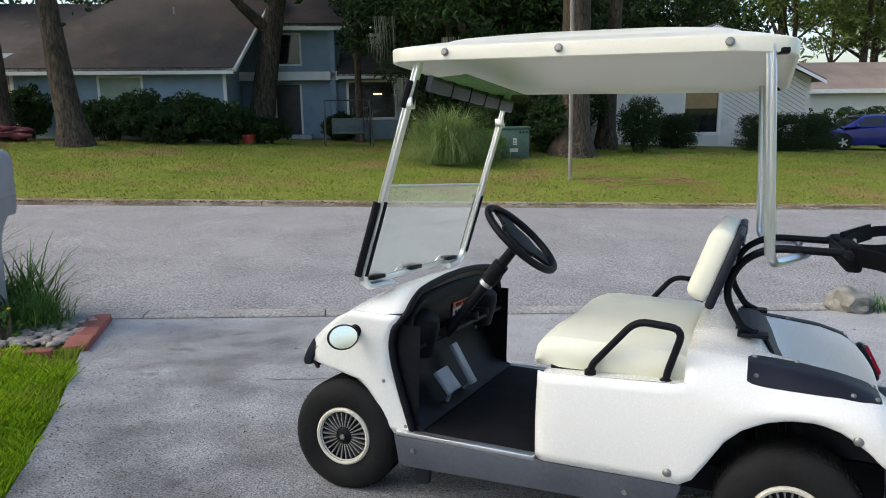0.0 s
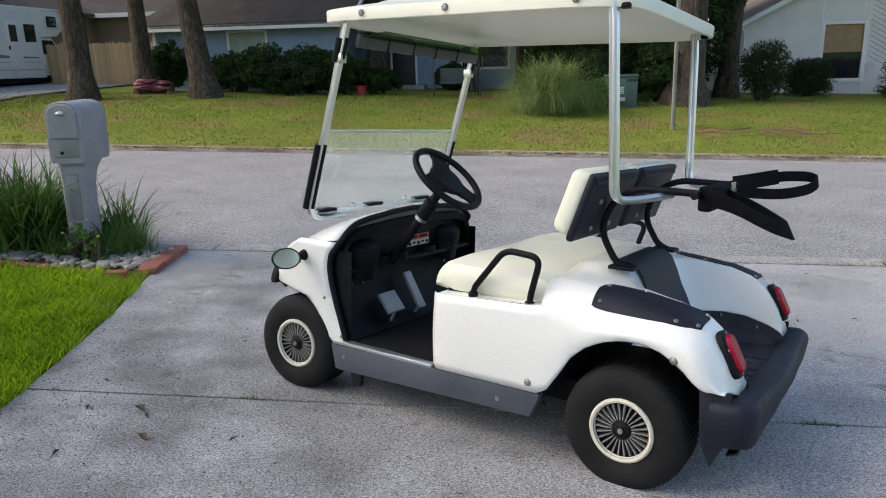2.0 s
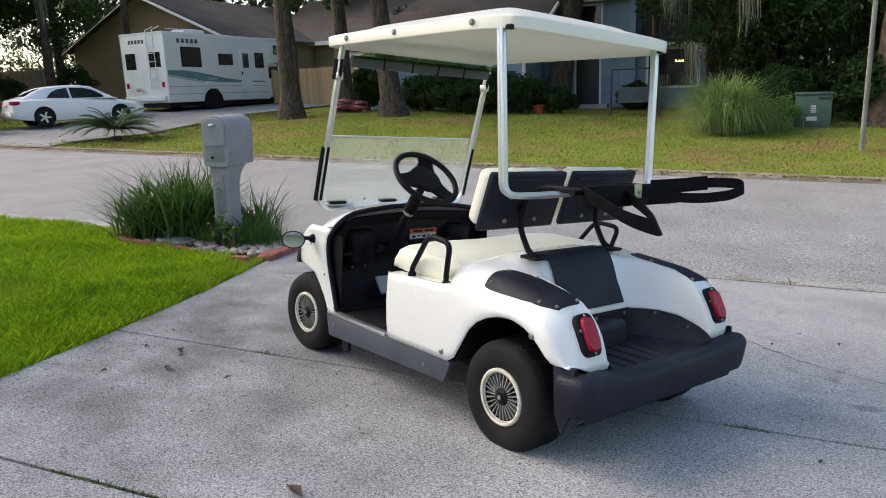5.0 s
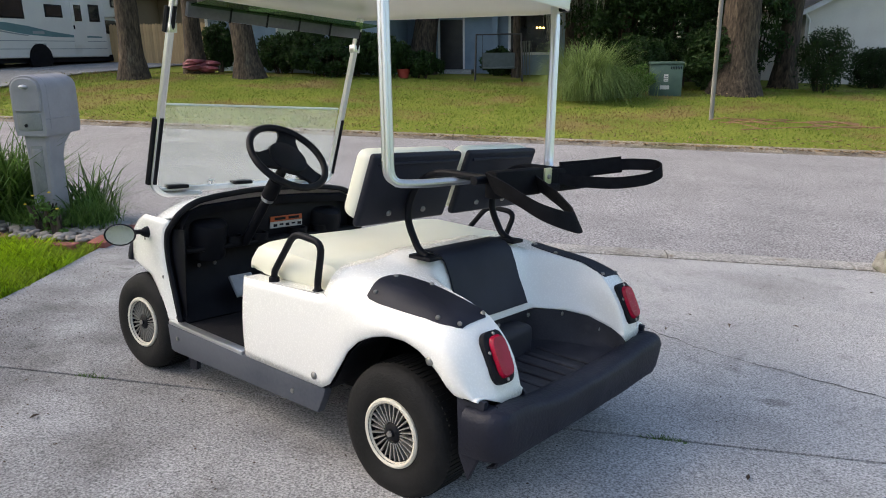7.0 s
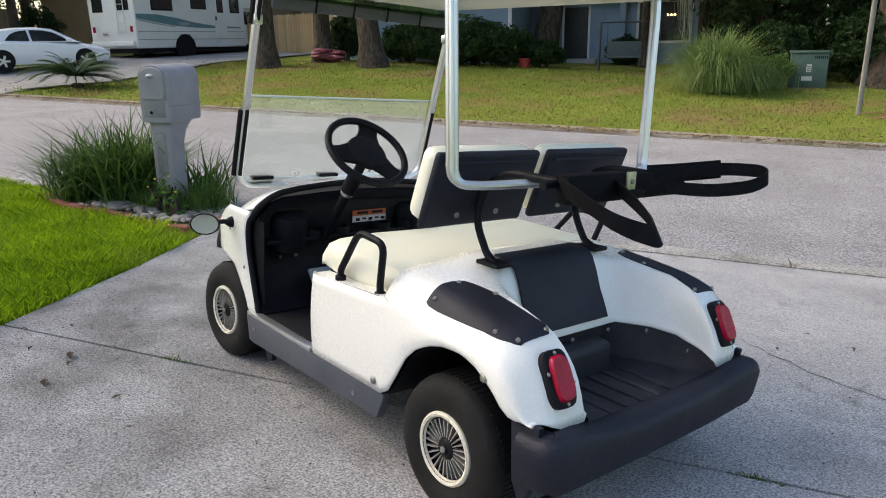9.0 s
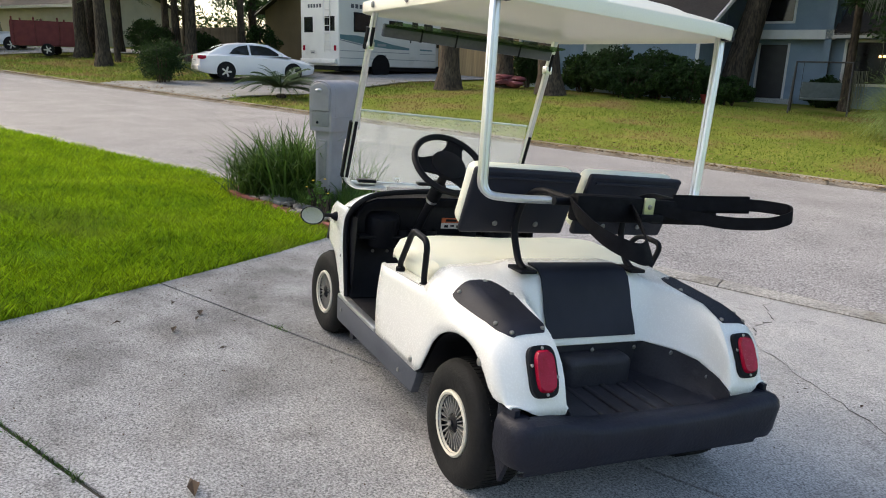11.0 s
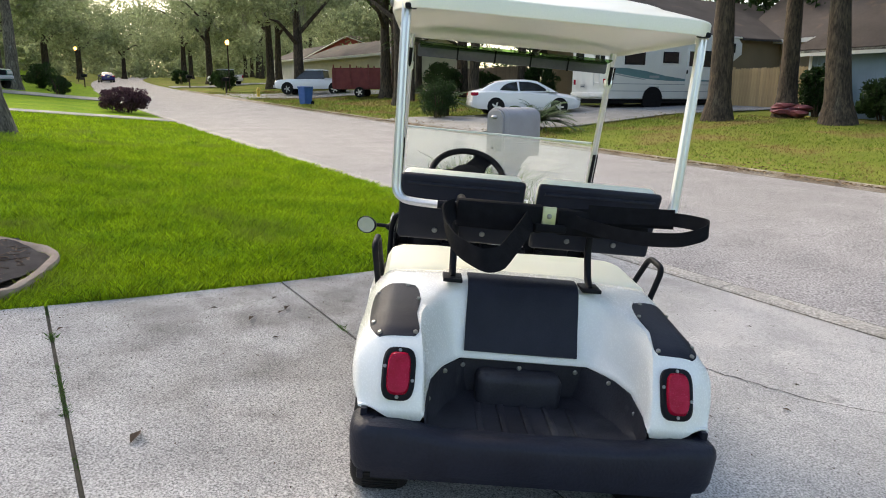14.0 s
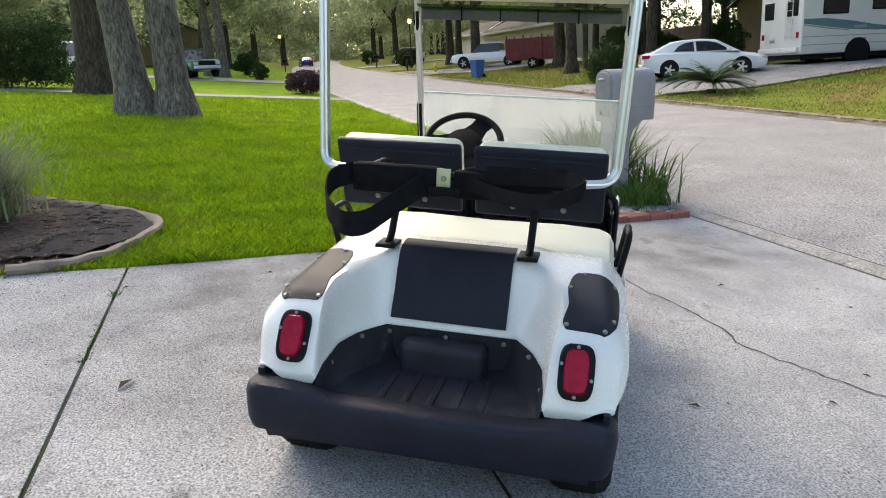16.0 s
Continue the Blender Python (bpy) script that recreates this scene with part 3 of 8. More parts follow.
cp("liner_hump", box(-0.085, 0.03, -0.135, 0.165, 0.33, 0.462, 0.030, 4), M_LINER, liner)
for y in (-0.24, -0.16, -0.08, 0.0, 0.08, 0.16, 0.24):
    cp("rib", box(-0.36, -0.08, y - 0.013, y + 0.013, 0.345, 0.362, 0.006), M_LINER, liner)
for y, x, z in ((0.217, -0.012, 0.468), (0.014, -0.012, 0.470), (-0.189, -0.012, 0.470), (0.285, -0.11, 0.478), (-0.285, -0.11, 0.478), (0.34, -0.25, 0.435), (-0.34, -0.25, 0.435)):
    cp("screw", lathe([(0, 0.005), (0.007, 0.004), (0.009, 0)], 10, m=pose(x - 0.003, y * 0.99, z, 0, -90, 0)), M_BOLT, None, "steel screw")
path = bend_line([(-0.285, 0.552, 0), (-0.412, 0.552, 0), (-0.422, 0.0, 0), (-0.410, -0.550, 0), (-0.285, -0.550, 0)], 0.085, 8)
path = [a.lerp(b, k / 6) for a, b in zip(path, path[1:]) for k in range(6 if (b - a).length > 0.1 else 1)] + [path[-1]]
rows = []
for i, p in enumerate(path):
    a, b = path[max(0, i - 1)], path[min(len(path) - 1, i + 1)]
    t = (b - a).normalized()
    n = Vector((t.y, -t.x, 0))
    dip = 0.022 * step(0.40, 0.30, abs(p.y))
    sag = 0.006 * step(-0.40, -0.28, p.x)
    prof = [(-0.075, 0.30), (-0.05, 0.268), (-0.018, 0.252), (0.006, 0.258), (0.016, 0.285), (0.021, 0.335), (0.022, 0.372 - dip * 0.4), (0.016, 0.393 - dip * 0.7), (0.003, 0.405 - dip * 0.8), (-0.025, 0.409 - dip * 0.8), (-0.06, 0.407 - dip * 0.8), (-0.082, 0.395 - dip * 0.8), (-0.085, 0.36)]
    rows.append([tuple(p + n * k + Vector((0, 0, z - sag))) for k, z in prof])
bumper = sheet(rows, closed=True)
ends = list(bumper.verts)
bumper.faces.new(ends[:13])
bumper.faces.new(ends[-13:])
for v in bumper.verts:
    v.co += Vector((-0.010, 0, 0.006)) * noise.noise(v.co * 7.0) + Vector((-0.004, 0, 0.004)) * noise.noise(v.co * 22.0)
cp("rear_bumper", bumper, M_BUMPER, None, "thick black rubbery rear bumper")
cp("rear_apron", sheet([[(-0.40, y, 0.29), (-0.375, y, 0.215), (-0.34, y, 0.20)] for y in (-0.5, -0.2, 0.2, 0.5)], thick=0.006), M_BUMPER)
for side in (1, -1):
    cp("mud_flap", prism([(-0.245, 0.43), (-0.262, 0.24), (-0.30, 0.165), (-0.345, 0.27), (-0.35, 0.43)], "y", side * 0.525, side * 0.545, r=0.003), M_BUMPER, None, "black mud flap behind the wheel")
    cp("front_flap", prism([(1.33, 0.20), (1.31, 0.06), (1.26, 0.07), (1.25, 0.20)], "y", side * 0.49, side * 0.51), M_BUMPER)

# tail lights
for side in (1, -1):
    m = Matrix.Translation((-0.312, side * 0.438, 0.535)) @ pose(0, 0, 0, 0, -63, 0)

    def oval(a, b, z0, z1, top):
        rr = []
        for k, z in ((1.0, z0), (1.0, z1), (0.9, top)):
            ring = []
            for j in range(28):
                t = 2 * math.pi * j / 28
                c, s_ = math.cos(t), math.sin(t)
                ring.append((a * k * math.copysign(abs(c) ** 0.55, c), b * k * math.copysign(abs(s_) ** 0.55, s_), z))
            rr.append(ring)
        b_ = sheet(rr, closed=True)
        b_.faces.new([v for v in list(b_.verts)[-28:]])
        return turned(b_, m)
    lamp = cp("tail_light", oval(0.082, 0.052, -0.012, 0.006, 0.012), M_BLACK, None, "red tail light in a black bezel")
    cp("lens", oval(0.066, 0.036, 0.0, 0.016, 0.026), M_RED, lamp, "ruby red plastic lens")
    for a, b in ((0.072, 0.0), (-0.072, 0.0), (0.02, 0.044), (-0.02, -0.044)):
        cp("screw", lathe([(0, 0.004), (0.005, 0.003), (0.006, 0)], 8, m=m @ pose(a, b, 0.012)), M_BOLT, lamp)


def on_deck(outline, lift=0.007, n=14, thick=0.007):
    """A vinyl pad that follows the deck: outline gives, for each step along x, its two edges."""
    rows = []
    for x, y0, y1 in outline:
        rows.append([(x, y0 + (y1 - y0) * j / n, deck_height(x, y0 + (y1 - y0) * j / n) + lift) for j in range(n + 1)])
    return sheet(rows, thick=thick)


PADS = [(x if x > 0 else x * 0.92, a, b - 0.016) for x, a, b in [(0.145, 0.44, 0.562), (0.13, 0.405, 0.566), (0.105, 0.395, 0.567), (0.08, 0.39, 0.568), (0.04, 0.386, 0.568), (0.0, 0.384, 0.568), (-0.04, 0.386, 0.567), (-0.08, 0.39, 0.566), (-0.12, 0.394, 0.564), (-0.15, 0.392, 0.562), (-0.18, 0.388, 0.558), (-0.20, 0.385, 0.553), (-0.22, 0.383, 0.546), (-0.235, 0.385, 0.538), (-0.25, 0.395, 0.525)]]
for side in (1, -1):
    pad = cp("fender_pad", on_deck([(x, side * a, side * b) for x, a, b in PADS]), M_VINYL, None, "black vinyl pad bolted on the fender")
    for x, y in ((0.118, 0.532), (0.126, 0.43), (0.0, 0.39), (-0.15, 0.532), (-0.217, 0.395), (-0.216, 0.508)):
        cp("bolt", lathe([(0, 0.008), (0.006, 0.007), (0.008, 0.003), (0.008, 0)], 10, m=pose(x, side * y, deck_height(x, side * y) + 0.006, -20 * side if y > 0.5 else 0, -18 if x < -0.1 else 0, 0)), M_BOLT, pad)
rows = []
for x, z in ((0.205, 0.744), (0.17, 0.744), (0.13, 0.738), (0.10, 0.715), (0.075, 0.665), (0.05, 0.60), (0.025, 0.553), (0.004, 0.507)):
    hw = 0.202
    rows.append([(x - 0.012, y * hw + 0.013, z + 0.012) for y in (-1, -0.97, -0.5, 0, 0.5, 0.97, 1)])
cp("scuff_pad", sheet(rows, thick=0.008), M_VINYL, None, "black vinyl scuff pad behind the seat")

# seat
rows = []
for x, zt, zb in ((0.31, 0.66, 0.62), (0.32, 0.70, 0.615), (0.36, 0.722, 0.61), (0.45, 0.722, 0.61), (0.6, 0.727, 0.608), (0.72, 0.73, 0.605), (0.78, 0.725, 0.603), (0.82, 0.71, 0.602), (0.845, 0.68, 0.603), (0.85, 0.64, 0.606), (0.845, 0.615, 0.61)):
    hw = 0.53 - 0.03 * step(0.72, 0.85, x)
    h = zt - zb
    sec = [(-0.96, zb), (-1.0, zb + 0.25 * h), (-1.0, zb + 0.6 * h), (-0.965, zb + 0.88 * h), (-0.9, zt - 0.003), (-0.6, zt + 0.004), (-0.25, zt), (0, zt - 0.003), (0.25, zt), (0.6, zt + 0.004), (0.9, zt - 0.003), (0.965, zb + 0.88 * h), (1.0, zb + 0.6 * h), (1.0, zb + 0.25 * h), (0.96, zb)]
    rows.append([(x, y * hw, z) for y, z in sec])
bm = sheet(rows, closed=True)
vs = list(bm.verts)
bm.faces.new(vs[:15])
bm.faces.new(vs[-15:])
seat = cp("seat_cushion", bm, M_CREAM, None, "cream vinyl bench seat, lightly stained")
cp("seat_base", box(0.34, 0.79, -0.50, 0.50, 0.593, 0.612, 0.004), M_BLACK, seat)
# backrests
for side, y0, y1 in ((1, 0.035, 0.485), (-1, -0.47, -0.02)):
    m = Matrix.Translation((0.235, (y0 + y1) / 2, 0.985)) @ pose(0, 0, 0, 0, -19, 0)
    hw = (y1 - y0) / 2
    back = cp("backrest", turned(box(0.0, 0.085, -hw, hw, -0.125, 0.125, 0.034, 4), m), M_CREAM, None, "cream vinyl backrest with a black back panel")
    cp("back_panel", turned(box(-0.018, 0.012, -hw - 0.004, hw + 0.004, -0.135, 0.13, 0.012, 3), m), M_VINYL, back, "black padded back panel")
    cp("panel_lip", turned(tube(bend_line([(-0.02, -hw + 0.02, 0.10), (-0.02, hw - 0.02, 0.10)], 0.01), 0.006, 8), m), M_VINYL, back)
    for y in (-0.09, 0.09):
        for z in (0.02, -0.09):
            cp("bolt", lathe([(0, 0.008), (0.009, 0.006), (0.011, 0)], 10, m=m @ pose(-0.018, y, z, 0, -90, 0)), M_BOLT, back)
# back frame: two bent pipes from deck to bag bar
for side in (1, -1):
    y = 0.272 if side > 0 else -0.236
    cp("back_strut", tube(bend_line([(0.125, y, 0.745), (0.17, y, 0.765), (0.24, y, 0.88), (0.19, y, 1.0), (0.10, y, 1.05), (-0.16, y, 1.045)], 0.07), 0.0135, 10), M_BLACK, None, "bent black steel pipe")
    cp("strut_foot", box(0.085, 0.185, y - 0.035, y + 0.035, 0.738, 0.752, 0.003), M_BLACK)
    cp("hip_rail", tube(bend_line([(0.638, side * 0.545, 0.60), (0.633, side * 0.552, 0.64), (0.490, side * 0.57, 0.812), (0.338, side * 0.574, 0.80), (0.386, side * 0.552, 0.64), (0.389, side * 0.545, 0.60)], 0.045), 0.0125, 10), M_BLACK, None, "black bent pipe hip rail beside the seat")
    for x in (0.638, 0.389):
        cp("rail_foot", lathe([(0.02, 0.0), (0.02, 0.02), (0.013, 0.026)], 12, m=pose(x, side * 0.547, 0.60)), M_BLACK)
cp("bag_bar", tube([(-0.13, -0.36, 1.045), (-0.13, 0.36, 1.045)], 0.014, 10), M_BLACK, None, "black steel bag bar")

# bag straps
def strap(pts, width, across, thick=0.005):
    """A flat belt: pts along it, across the way of its width."""
    pts = bend_line(pts, 0.06, 6)
    a = Vector(across).normalized() * width / 2
    return sheet([[p - a, p - a * 0.33, p + a * 0.33, p + a] for p in pts], thick=thick)


straps = cp("bag_strap", box(-0.175, -0.125, 0.02, 0.30, 0.985, 1.075, 0.012), M_STRAP, None, "black webbing golf bag straps looped on the bar")
cp("sleeve", box(-0.175, -0.125, -0.32, -0.02, 0.985, 1.07, 0.012), M_STRAP, straps)
cp("plate", box(-0.183, -0.174, -0.015, 0.028, 1.00, 1.075, 0.002), M_BRASS, straps, "olive zinc bracket plate")
cp("plate_bolt", lathe([(0, 0.008), (0.007, 0.006), (0.009, 0)], 10, m=pose(-0.183, 0.006, 1.045, 0, -90, 0)), M_BOLT, straps)
cp("loop", strap([(-0.15, 0.30, 1.04), (-0.24, 0.345, 1.03), (-0.36, 0.31, 0.965), (-0.425, 0.225, 0.935), (-0.40, 0.175, 0.94), (-0.30, 0.12, 0.985), (-0.16, 0.06, 1.03)], 0.070, (0.45, 0.25, 1.0)), M_STRAP, straps, "webbing loop hanging back from the bar")
cp("loop", strap([(-0.15, -0.06, 1.05), (-0.20, -0.22, 1.065), (-0.29, -0.37, 1.085), (-0.385, -0.425, 1.085), (-0.425, -0.40, 1.07), (-0.40, -0.34, 1.04), (-0.32, -0.24, 1.02), (-0.22, -0.13, 1.025), (-0.15, -0.04, 1.04)], 0.042, (0.15, 0.0, 1.0)), M_STRAP, straps, "webbing loop standing out from the bar")
cp("loop_pad", strap([(-0.16, -0.12, 1.06), (-0.205, -0.235, 1.067), (-0.275, -0.355, 1.082)], 0.06, (0.15, 0.0, 1.0), 0.014), M_STRAP, straps)
cp("buckle", box(-0.20, -0.15, -0.05, 0.05, 0.995, 1.02, 0.006), M_STRAP, straps)

# canopy and its posts
rx0, rx1, ry = 0.055, 1.445, 0.572


def strip_line(x):
    """Height of the middle of the canopy's side strip."""
    return 1.6865 + 0.0172 * x


def rim(k, z, corner=0.0):
    ring = []
    for j in range(96):
        t = 2 * math.pi * j / 96
        c, s_ = math.cos(t), math.sin(t)
        u = math.copysign(abs(c) ** (0.14 + corner), c)
        v = math.copysign(abs(s_) ** (0.12 + corner), s_)
        x = (rx0 + rx1) / 2 + u * ((rx1 - rx0) / 2 - k)
        narrow = 1 - 0.10 * step(0.30, 0.0, x)
        ring.append((x, v * (ry * narrow - k), strip_line(x) + z))
    return ring


rows = [rim(0.30, 0.022, 0.08), rim(0.12, 0.008, 0.03), rim(0.035, -0.004), rim(0.018, -0.016), rim(0.013, -0.024), rim(0.006, -0.025), rim(0.002, -0.022), rim(0.0, 0.020), rim(0.003, 0.025), rim(0.010, 0.028), rim(0.05, 0.040), rim(0.11, 0.056), rim(0.155, 0.068, 0.02), rim(0.172, 0.077, 0.02), rim(0.20, 0.087, 0.03), rim(0.30, 0.112, 0.08), rim(0.40, 0.134, 0.1), rim(0.48, 0.148, 0.1), rim(0.54, 0.154, 0.1)]
bm = sheet(rows, closed=True)
vs = list(bm.verts)
bm.faces.new(vs[-96:])
bm.faces.new(vs[:96])
roof = cp("canopy", bm, M_ROOF_WHITE, None, "cream white moulded canopy roof")
for side in (1, -1):
    for x in (1.196, 0.783, 0.254):
        k, z = 1 - 0.10 * step(0.30, 0.0, x), strip_line(x) + 0.004
        cp("cap_bolt", lathe([(0, 0.010), (0.010, 0.009), (0.014, 0.004), (0.014, 0)], 12, m=pose(x, side * ry * k, z, -90 * side, 0, 0)), M_BOLT, roof)
    cp("roof_bracket", box(0.085, 0.125, side * 0.50 - 0.02, side * 0.50 + 0.02, 1.662, 1.68, 0.006), M_BLACK, roof)


def fluted(pts, r=0.021):
    bm = bmesh.new()
    tube(pts, r * 0.82, 12, bm=bm)
    for a in range(4):
        off = Vector((math.cos(a * math.pi / 2 + 0.78), math.sin(a * math.pi / 2 + 0.78), 0)) * r * 0.62
        tube([Vector(p) + off for p in pts], r * 0.5, 8, bm=bm)
    return bm


for side in (1, -1):
    k = 0.0 if side > 0 else 0.018
    cp("rear_post", fluted(bend_line([(0.142 + k, side * 0.515, 1.69), (0.134 + k, side * 0.515, 1.60), (0.103 + 1.5 * k, side * 0.500, 1.022), (0.065, side * 0.40, 1.018), (-0.012, side * 0.232, 1.030)], 0.075, 8), 0.0175), M_ALU, None, "bent fluted aluminium canopy post")
    cp("post_bolt", lathe([(0, 0.01), (0.009, 0.008), (0.011, 0)], 10, m=pose(0.010, side * 0.29, 1.026, 0, -90, 0)), M_BOLT)
    top, low = Vector((1.325, side * 0.515, 1.69)), Vector((1.560, side * 0.522, 0.86))
    cp("front_post", fluted(bend_line([top, low, (1.562, side * 0.47, 0.82), (1.545, side * 0.30, 0.82)], 0.06, 6), 0.016), M_ALU, None, "slim aluminium front post")
    for a, b, off in ((0.63, 0.985, 0.014), (0.08, 0.2, 0.012)):
        p, q = top.lerp(low, a), top.lerp(low, b)
        cp("post_seal", tube([p + Vector((off, side * 0.012, 0)), q + Vector((off, side * 0.012, 0))], 0.016, 8), M_BLACK, None, "black rubber strip on the post")
        cp("post_seal", tube([p + Vector((-0.016, side * 0.0, 0)), q + Vector((-0.016, side * 0.0, 0))], 0.009, 8), M_BLACK)
    cp("post_clip", box(1.345, 1.39, side * 0.515 - 0.018, side * 0.515 + 0.018, 1.52, 1.56, 0.004), M_ALU)
# lower pane, bottom channel, and the folded upper pane under the roof
a, b = Vector((1.475, 0, 1.228)), Vector((1.58, 0, 0.835))
pane = bmesh.new()
for q0, q1 in ((a, b),):
    sheet([[(q0.x, y, q0.z) for y in (-0.50, 0, 0.50)], [(q1.x, y, q1.z) for y in (-0.50, 0, 0.50)]], pane, thick=0.005)
screen = cp("windscreen", pane, M_GLASS, None, "clear acrylic folding windscreen")
screen.visible_shadow = False
cp("top_edge", tube([(a.x, -0.50, a.z), (a.x, 0.50, a.z)], 0.005, 8), M_EDGE, screen)
cp("bottom_channel", box(1.57, 1.60, -0.48, 0.48, 0.825, 0.85, 0.005), M_ALU, screen)
for y in (-0.36, 0.05, 0.40):
    cp("clamp", box(1.545, 1.60, y - 0.05, y + 0.05, 0.845, 0.862, 0.004), M_BLACK, screen)
for y in (-0.2, 0.22):
    cp("latch", tube([(1.57, y, 0.855), (1.55, y, 0.875), (1.54, y + 0.03, 0.875)], 0.005, 6), M_ALU, screen)
fold = cp("folded_pane", turned(box(-0.15, 0.0, -0.47, 0.47, -0.004, 0.004, 0.002), Matrix.Translation((1.30, 0, 1.632)) @ pose(0, 0, 0, 0, 4, 0)), M_TINT, None, "green tinted upper pane folded under the roof")
cp("hinge_bar", turned(box(-0.012, 0.012, -0.48, 0.48, -0.03, 0.03, 0.006), Matrix.Translation((1.300, 0, 1.616)) @ pose(0, 0, 0, 0, -14, 0)), M_ROCKER, fold)
for y in (-0.28, -0.09, 0.09, 0.28):
    cp("hinge_seam", turned(box(-0.015, 0.015, y - 0.004, y + 0.004, -0.032, 0.032), Matrix.Translation((1.300, 0, 1.616)) @ pose(0, 0, 0, 0, -14, 0)), M_BLACK, fold)

# front body: hood, side pillars, nose
HOOD = [(1.355, 0.80, 0.538), (1.42, 0.79, 0.545), (1.50, 0.768, 0.545), (1.58, 0.735, 0.54), (1.66, 0.695, 0.535), (1.735, 0.645, 0.525), (1.785, 0.60, 0.508), (1.815, 0.56, 0.485), (1.832, 0.525, 0.455), (1.84, 0.49, 0.42)]
bm = bmesh.new()
rows = []
for x, z, w in HOOD:
    row = []
    for u in (-1, -0.985, -0.95, -0.88, -0.78, -0.6, -0.3, 0, 0.3, 0.6, 0.78, 0.88, 0.95, 0.985, 1):
        crown = 0.05 * (1 - u * u) - 0.055 * max(0, (abs(u) - 0.72) / 0.28) ** 2.2
        row.append((x, u * w, z + crown))
    rows.append(row)
sheet(rows, bm)
CUT = [(1.30, 0.27), (1.385, 0.258), (1.42, 0.30), (1.46, 0.37), (1.50, 0.42), (1.55, 0.46), (1.61, 0.483), (1.70, 0.492), (1.80, 0.49), (1.90, 0.47)]
OPEN = [(0.26, 1.315), (0.35, 1.345), (0.45, 1.38), (0.55, 1.41), (0.62, 1.42), (0.68, 1.41), (0.73, 1.375), (0.77, 1.352), (0.80, 1.352)]
for side in (1, -1):
    # the pillar: between wheel arch and foot opening
    rows = []
    for i in range(15):
        u = i / 14
        z = 0.262 + (0.735 - 0.262) * u
        inner = lerp(OPEN, z)
        outer = lerp([(z_, x_) for x_, z_ in CUT[1:8]], z) if z < 0.488 else lerp([(0.488, 1.70), (0.50, 1.832), (0.525, 1.825), (0.56, 1.808), (0.60, 1.776), (0.645, 1.73), (0.70, 1.66), (0.735, 1.59)], z)
        row = []
        for k in range(9):
            x = inner + (outer - inner) * k / 8
            w = lerp([(a_, c_) for a_, b_, c_ in HOOD], x)
            row.append((x, side * (w + 0.006), z))
        rows.append(row)
    sheet(rows, bm)
bmesh.ops.remove_doubles(bm, verts=bm.verts, dist=0.002)
bmesh.ops.recalc_face_normals(bm, faces=bm.faces)
front_body = cp("front_body", bm, M_WHITE, None, "glossy white moulded front cowl")
shell = front_body.modifiers.new("shell", "SOLIDIFY")
shell.thickness, shell.offset = 0.006, 0.0
for side in (1, -1):
    for x, z in ((1.345, 0.30), (1.44, 0.47), (1.60, 0.62)):
        cp("screw", lathe([(0, 0.006), (0.007, 0.005), (0.009, 0)], 10, m=pose(x, side * (lerp([(a_, c_) for a_, b_, c_ in HOOD], x) + 0.006), z, -90 * side, 0, 0)), M_BOLT, front_body)
    cp("front_well", sheet([[(x, side * 0.545, z), (x, side * 0.30, z + 0.01)] for x, z in CUT[1:-3]], thick=0.004), M_BLACK, front_body)
# black trim up one side of the foot opening, over under the hood's edge and down the other
arch = [(x - 0.008, 0.545, z) for z, x in OPEN if z < 0.7]
over = []
for u in (0.985, 0.95, 0.88, 0.78, 0.6, 0.3, 0, -0.3, -0.6, -0.78, -0.88, -0.95, -0.985):
    over.append((1.350, u * 0.538, 0.796 + 0.05 * (1 - u * u) - 0.055 * max(0, (abs(u) - 0.72) / 0.28) ** 2.2))
cp("opening_trim", tube(bend_line(arch + over + [(x, -y, z) for x, y, z in reversed(arch)], 0.02), 0.014, 8), M_BLACK, front_body)
# black band round the lower nose
rows = []
for x, z, w in HOOD[-5:]:
    rows.append([(x - 0.002, u * (w + 0.009), z + 0.05 * (1 - u * u) - 0.055 * max(0, (abs(u) - 0.72) / 0.28) ** 2.2 + 0.005) for u in (-1, -0.985, -0.95, -0.88, -0.78, -0.6, -0.3, 0, 0.3, 0.6, 0.78, 0.88, 0.95, 0.985, 1)])
nose_band = cp("nose_band", sheet(rows, thick=0.014), M_BUMPER, None, "black rubber band round the nose")
for side in (1, -1):
    cp("band_cheek", prism([(1.762, 0.598), (1.785, 0.55), (1.80, 0.50), (1.812, 0.478), (1.838, 0.476), (1.845, 0.495), (1.828, 0.54), (1.796, 0.59)], "y", side * 0.462, side * 0.515, r=0.005), M_BUMPER, nose_band)
# cockpit: floor, kick board, dash, cup holders
cp("floor_pan", box(0.80, 1.36, -0.545, 0.545, 0.262, 0.285, 0.004), M_MAT, None, "black ribbed floor mat")
cp("kick_board", sheet([[(x, y * k, z) for y in (-0.535, -0.25, 0, 0.25, 0.535)] for x, z, k in ((1.28, 0.285, 1), (1.36, 0.33, 1), (1.42, 0.45, 1), (1.47, 0.60, 0.98), (1.455, 0.69, 0.95), (1.44, 0.74, 0.88))], thick=0.006), M_BLACK, None, "black plastic kick board")
for side in (1, -1):
    cp("cheek", sheet([[(1.30, side * 0.525, z), (1.45, side * 0.525, z)] for z in (0.27, 0.5, 0.695)], thick=0.005), M_BLACK)
rows = []
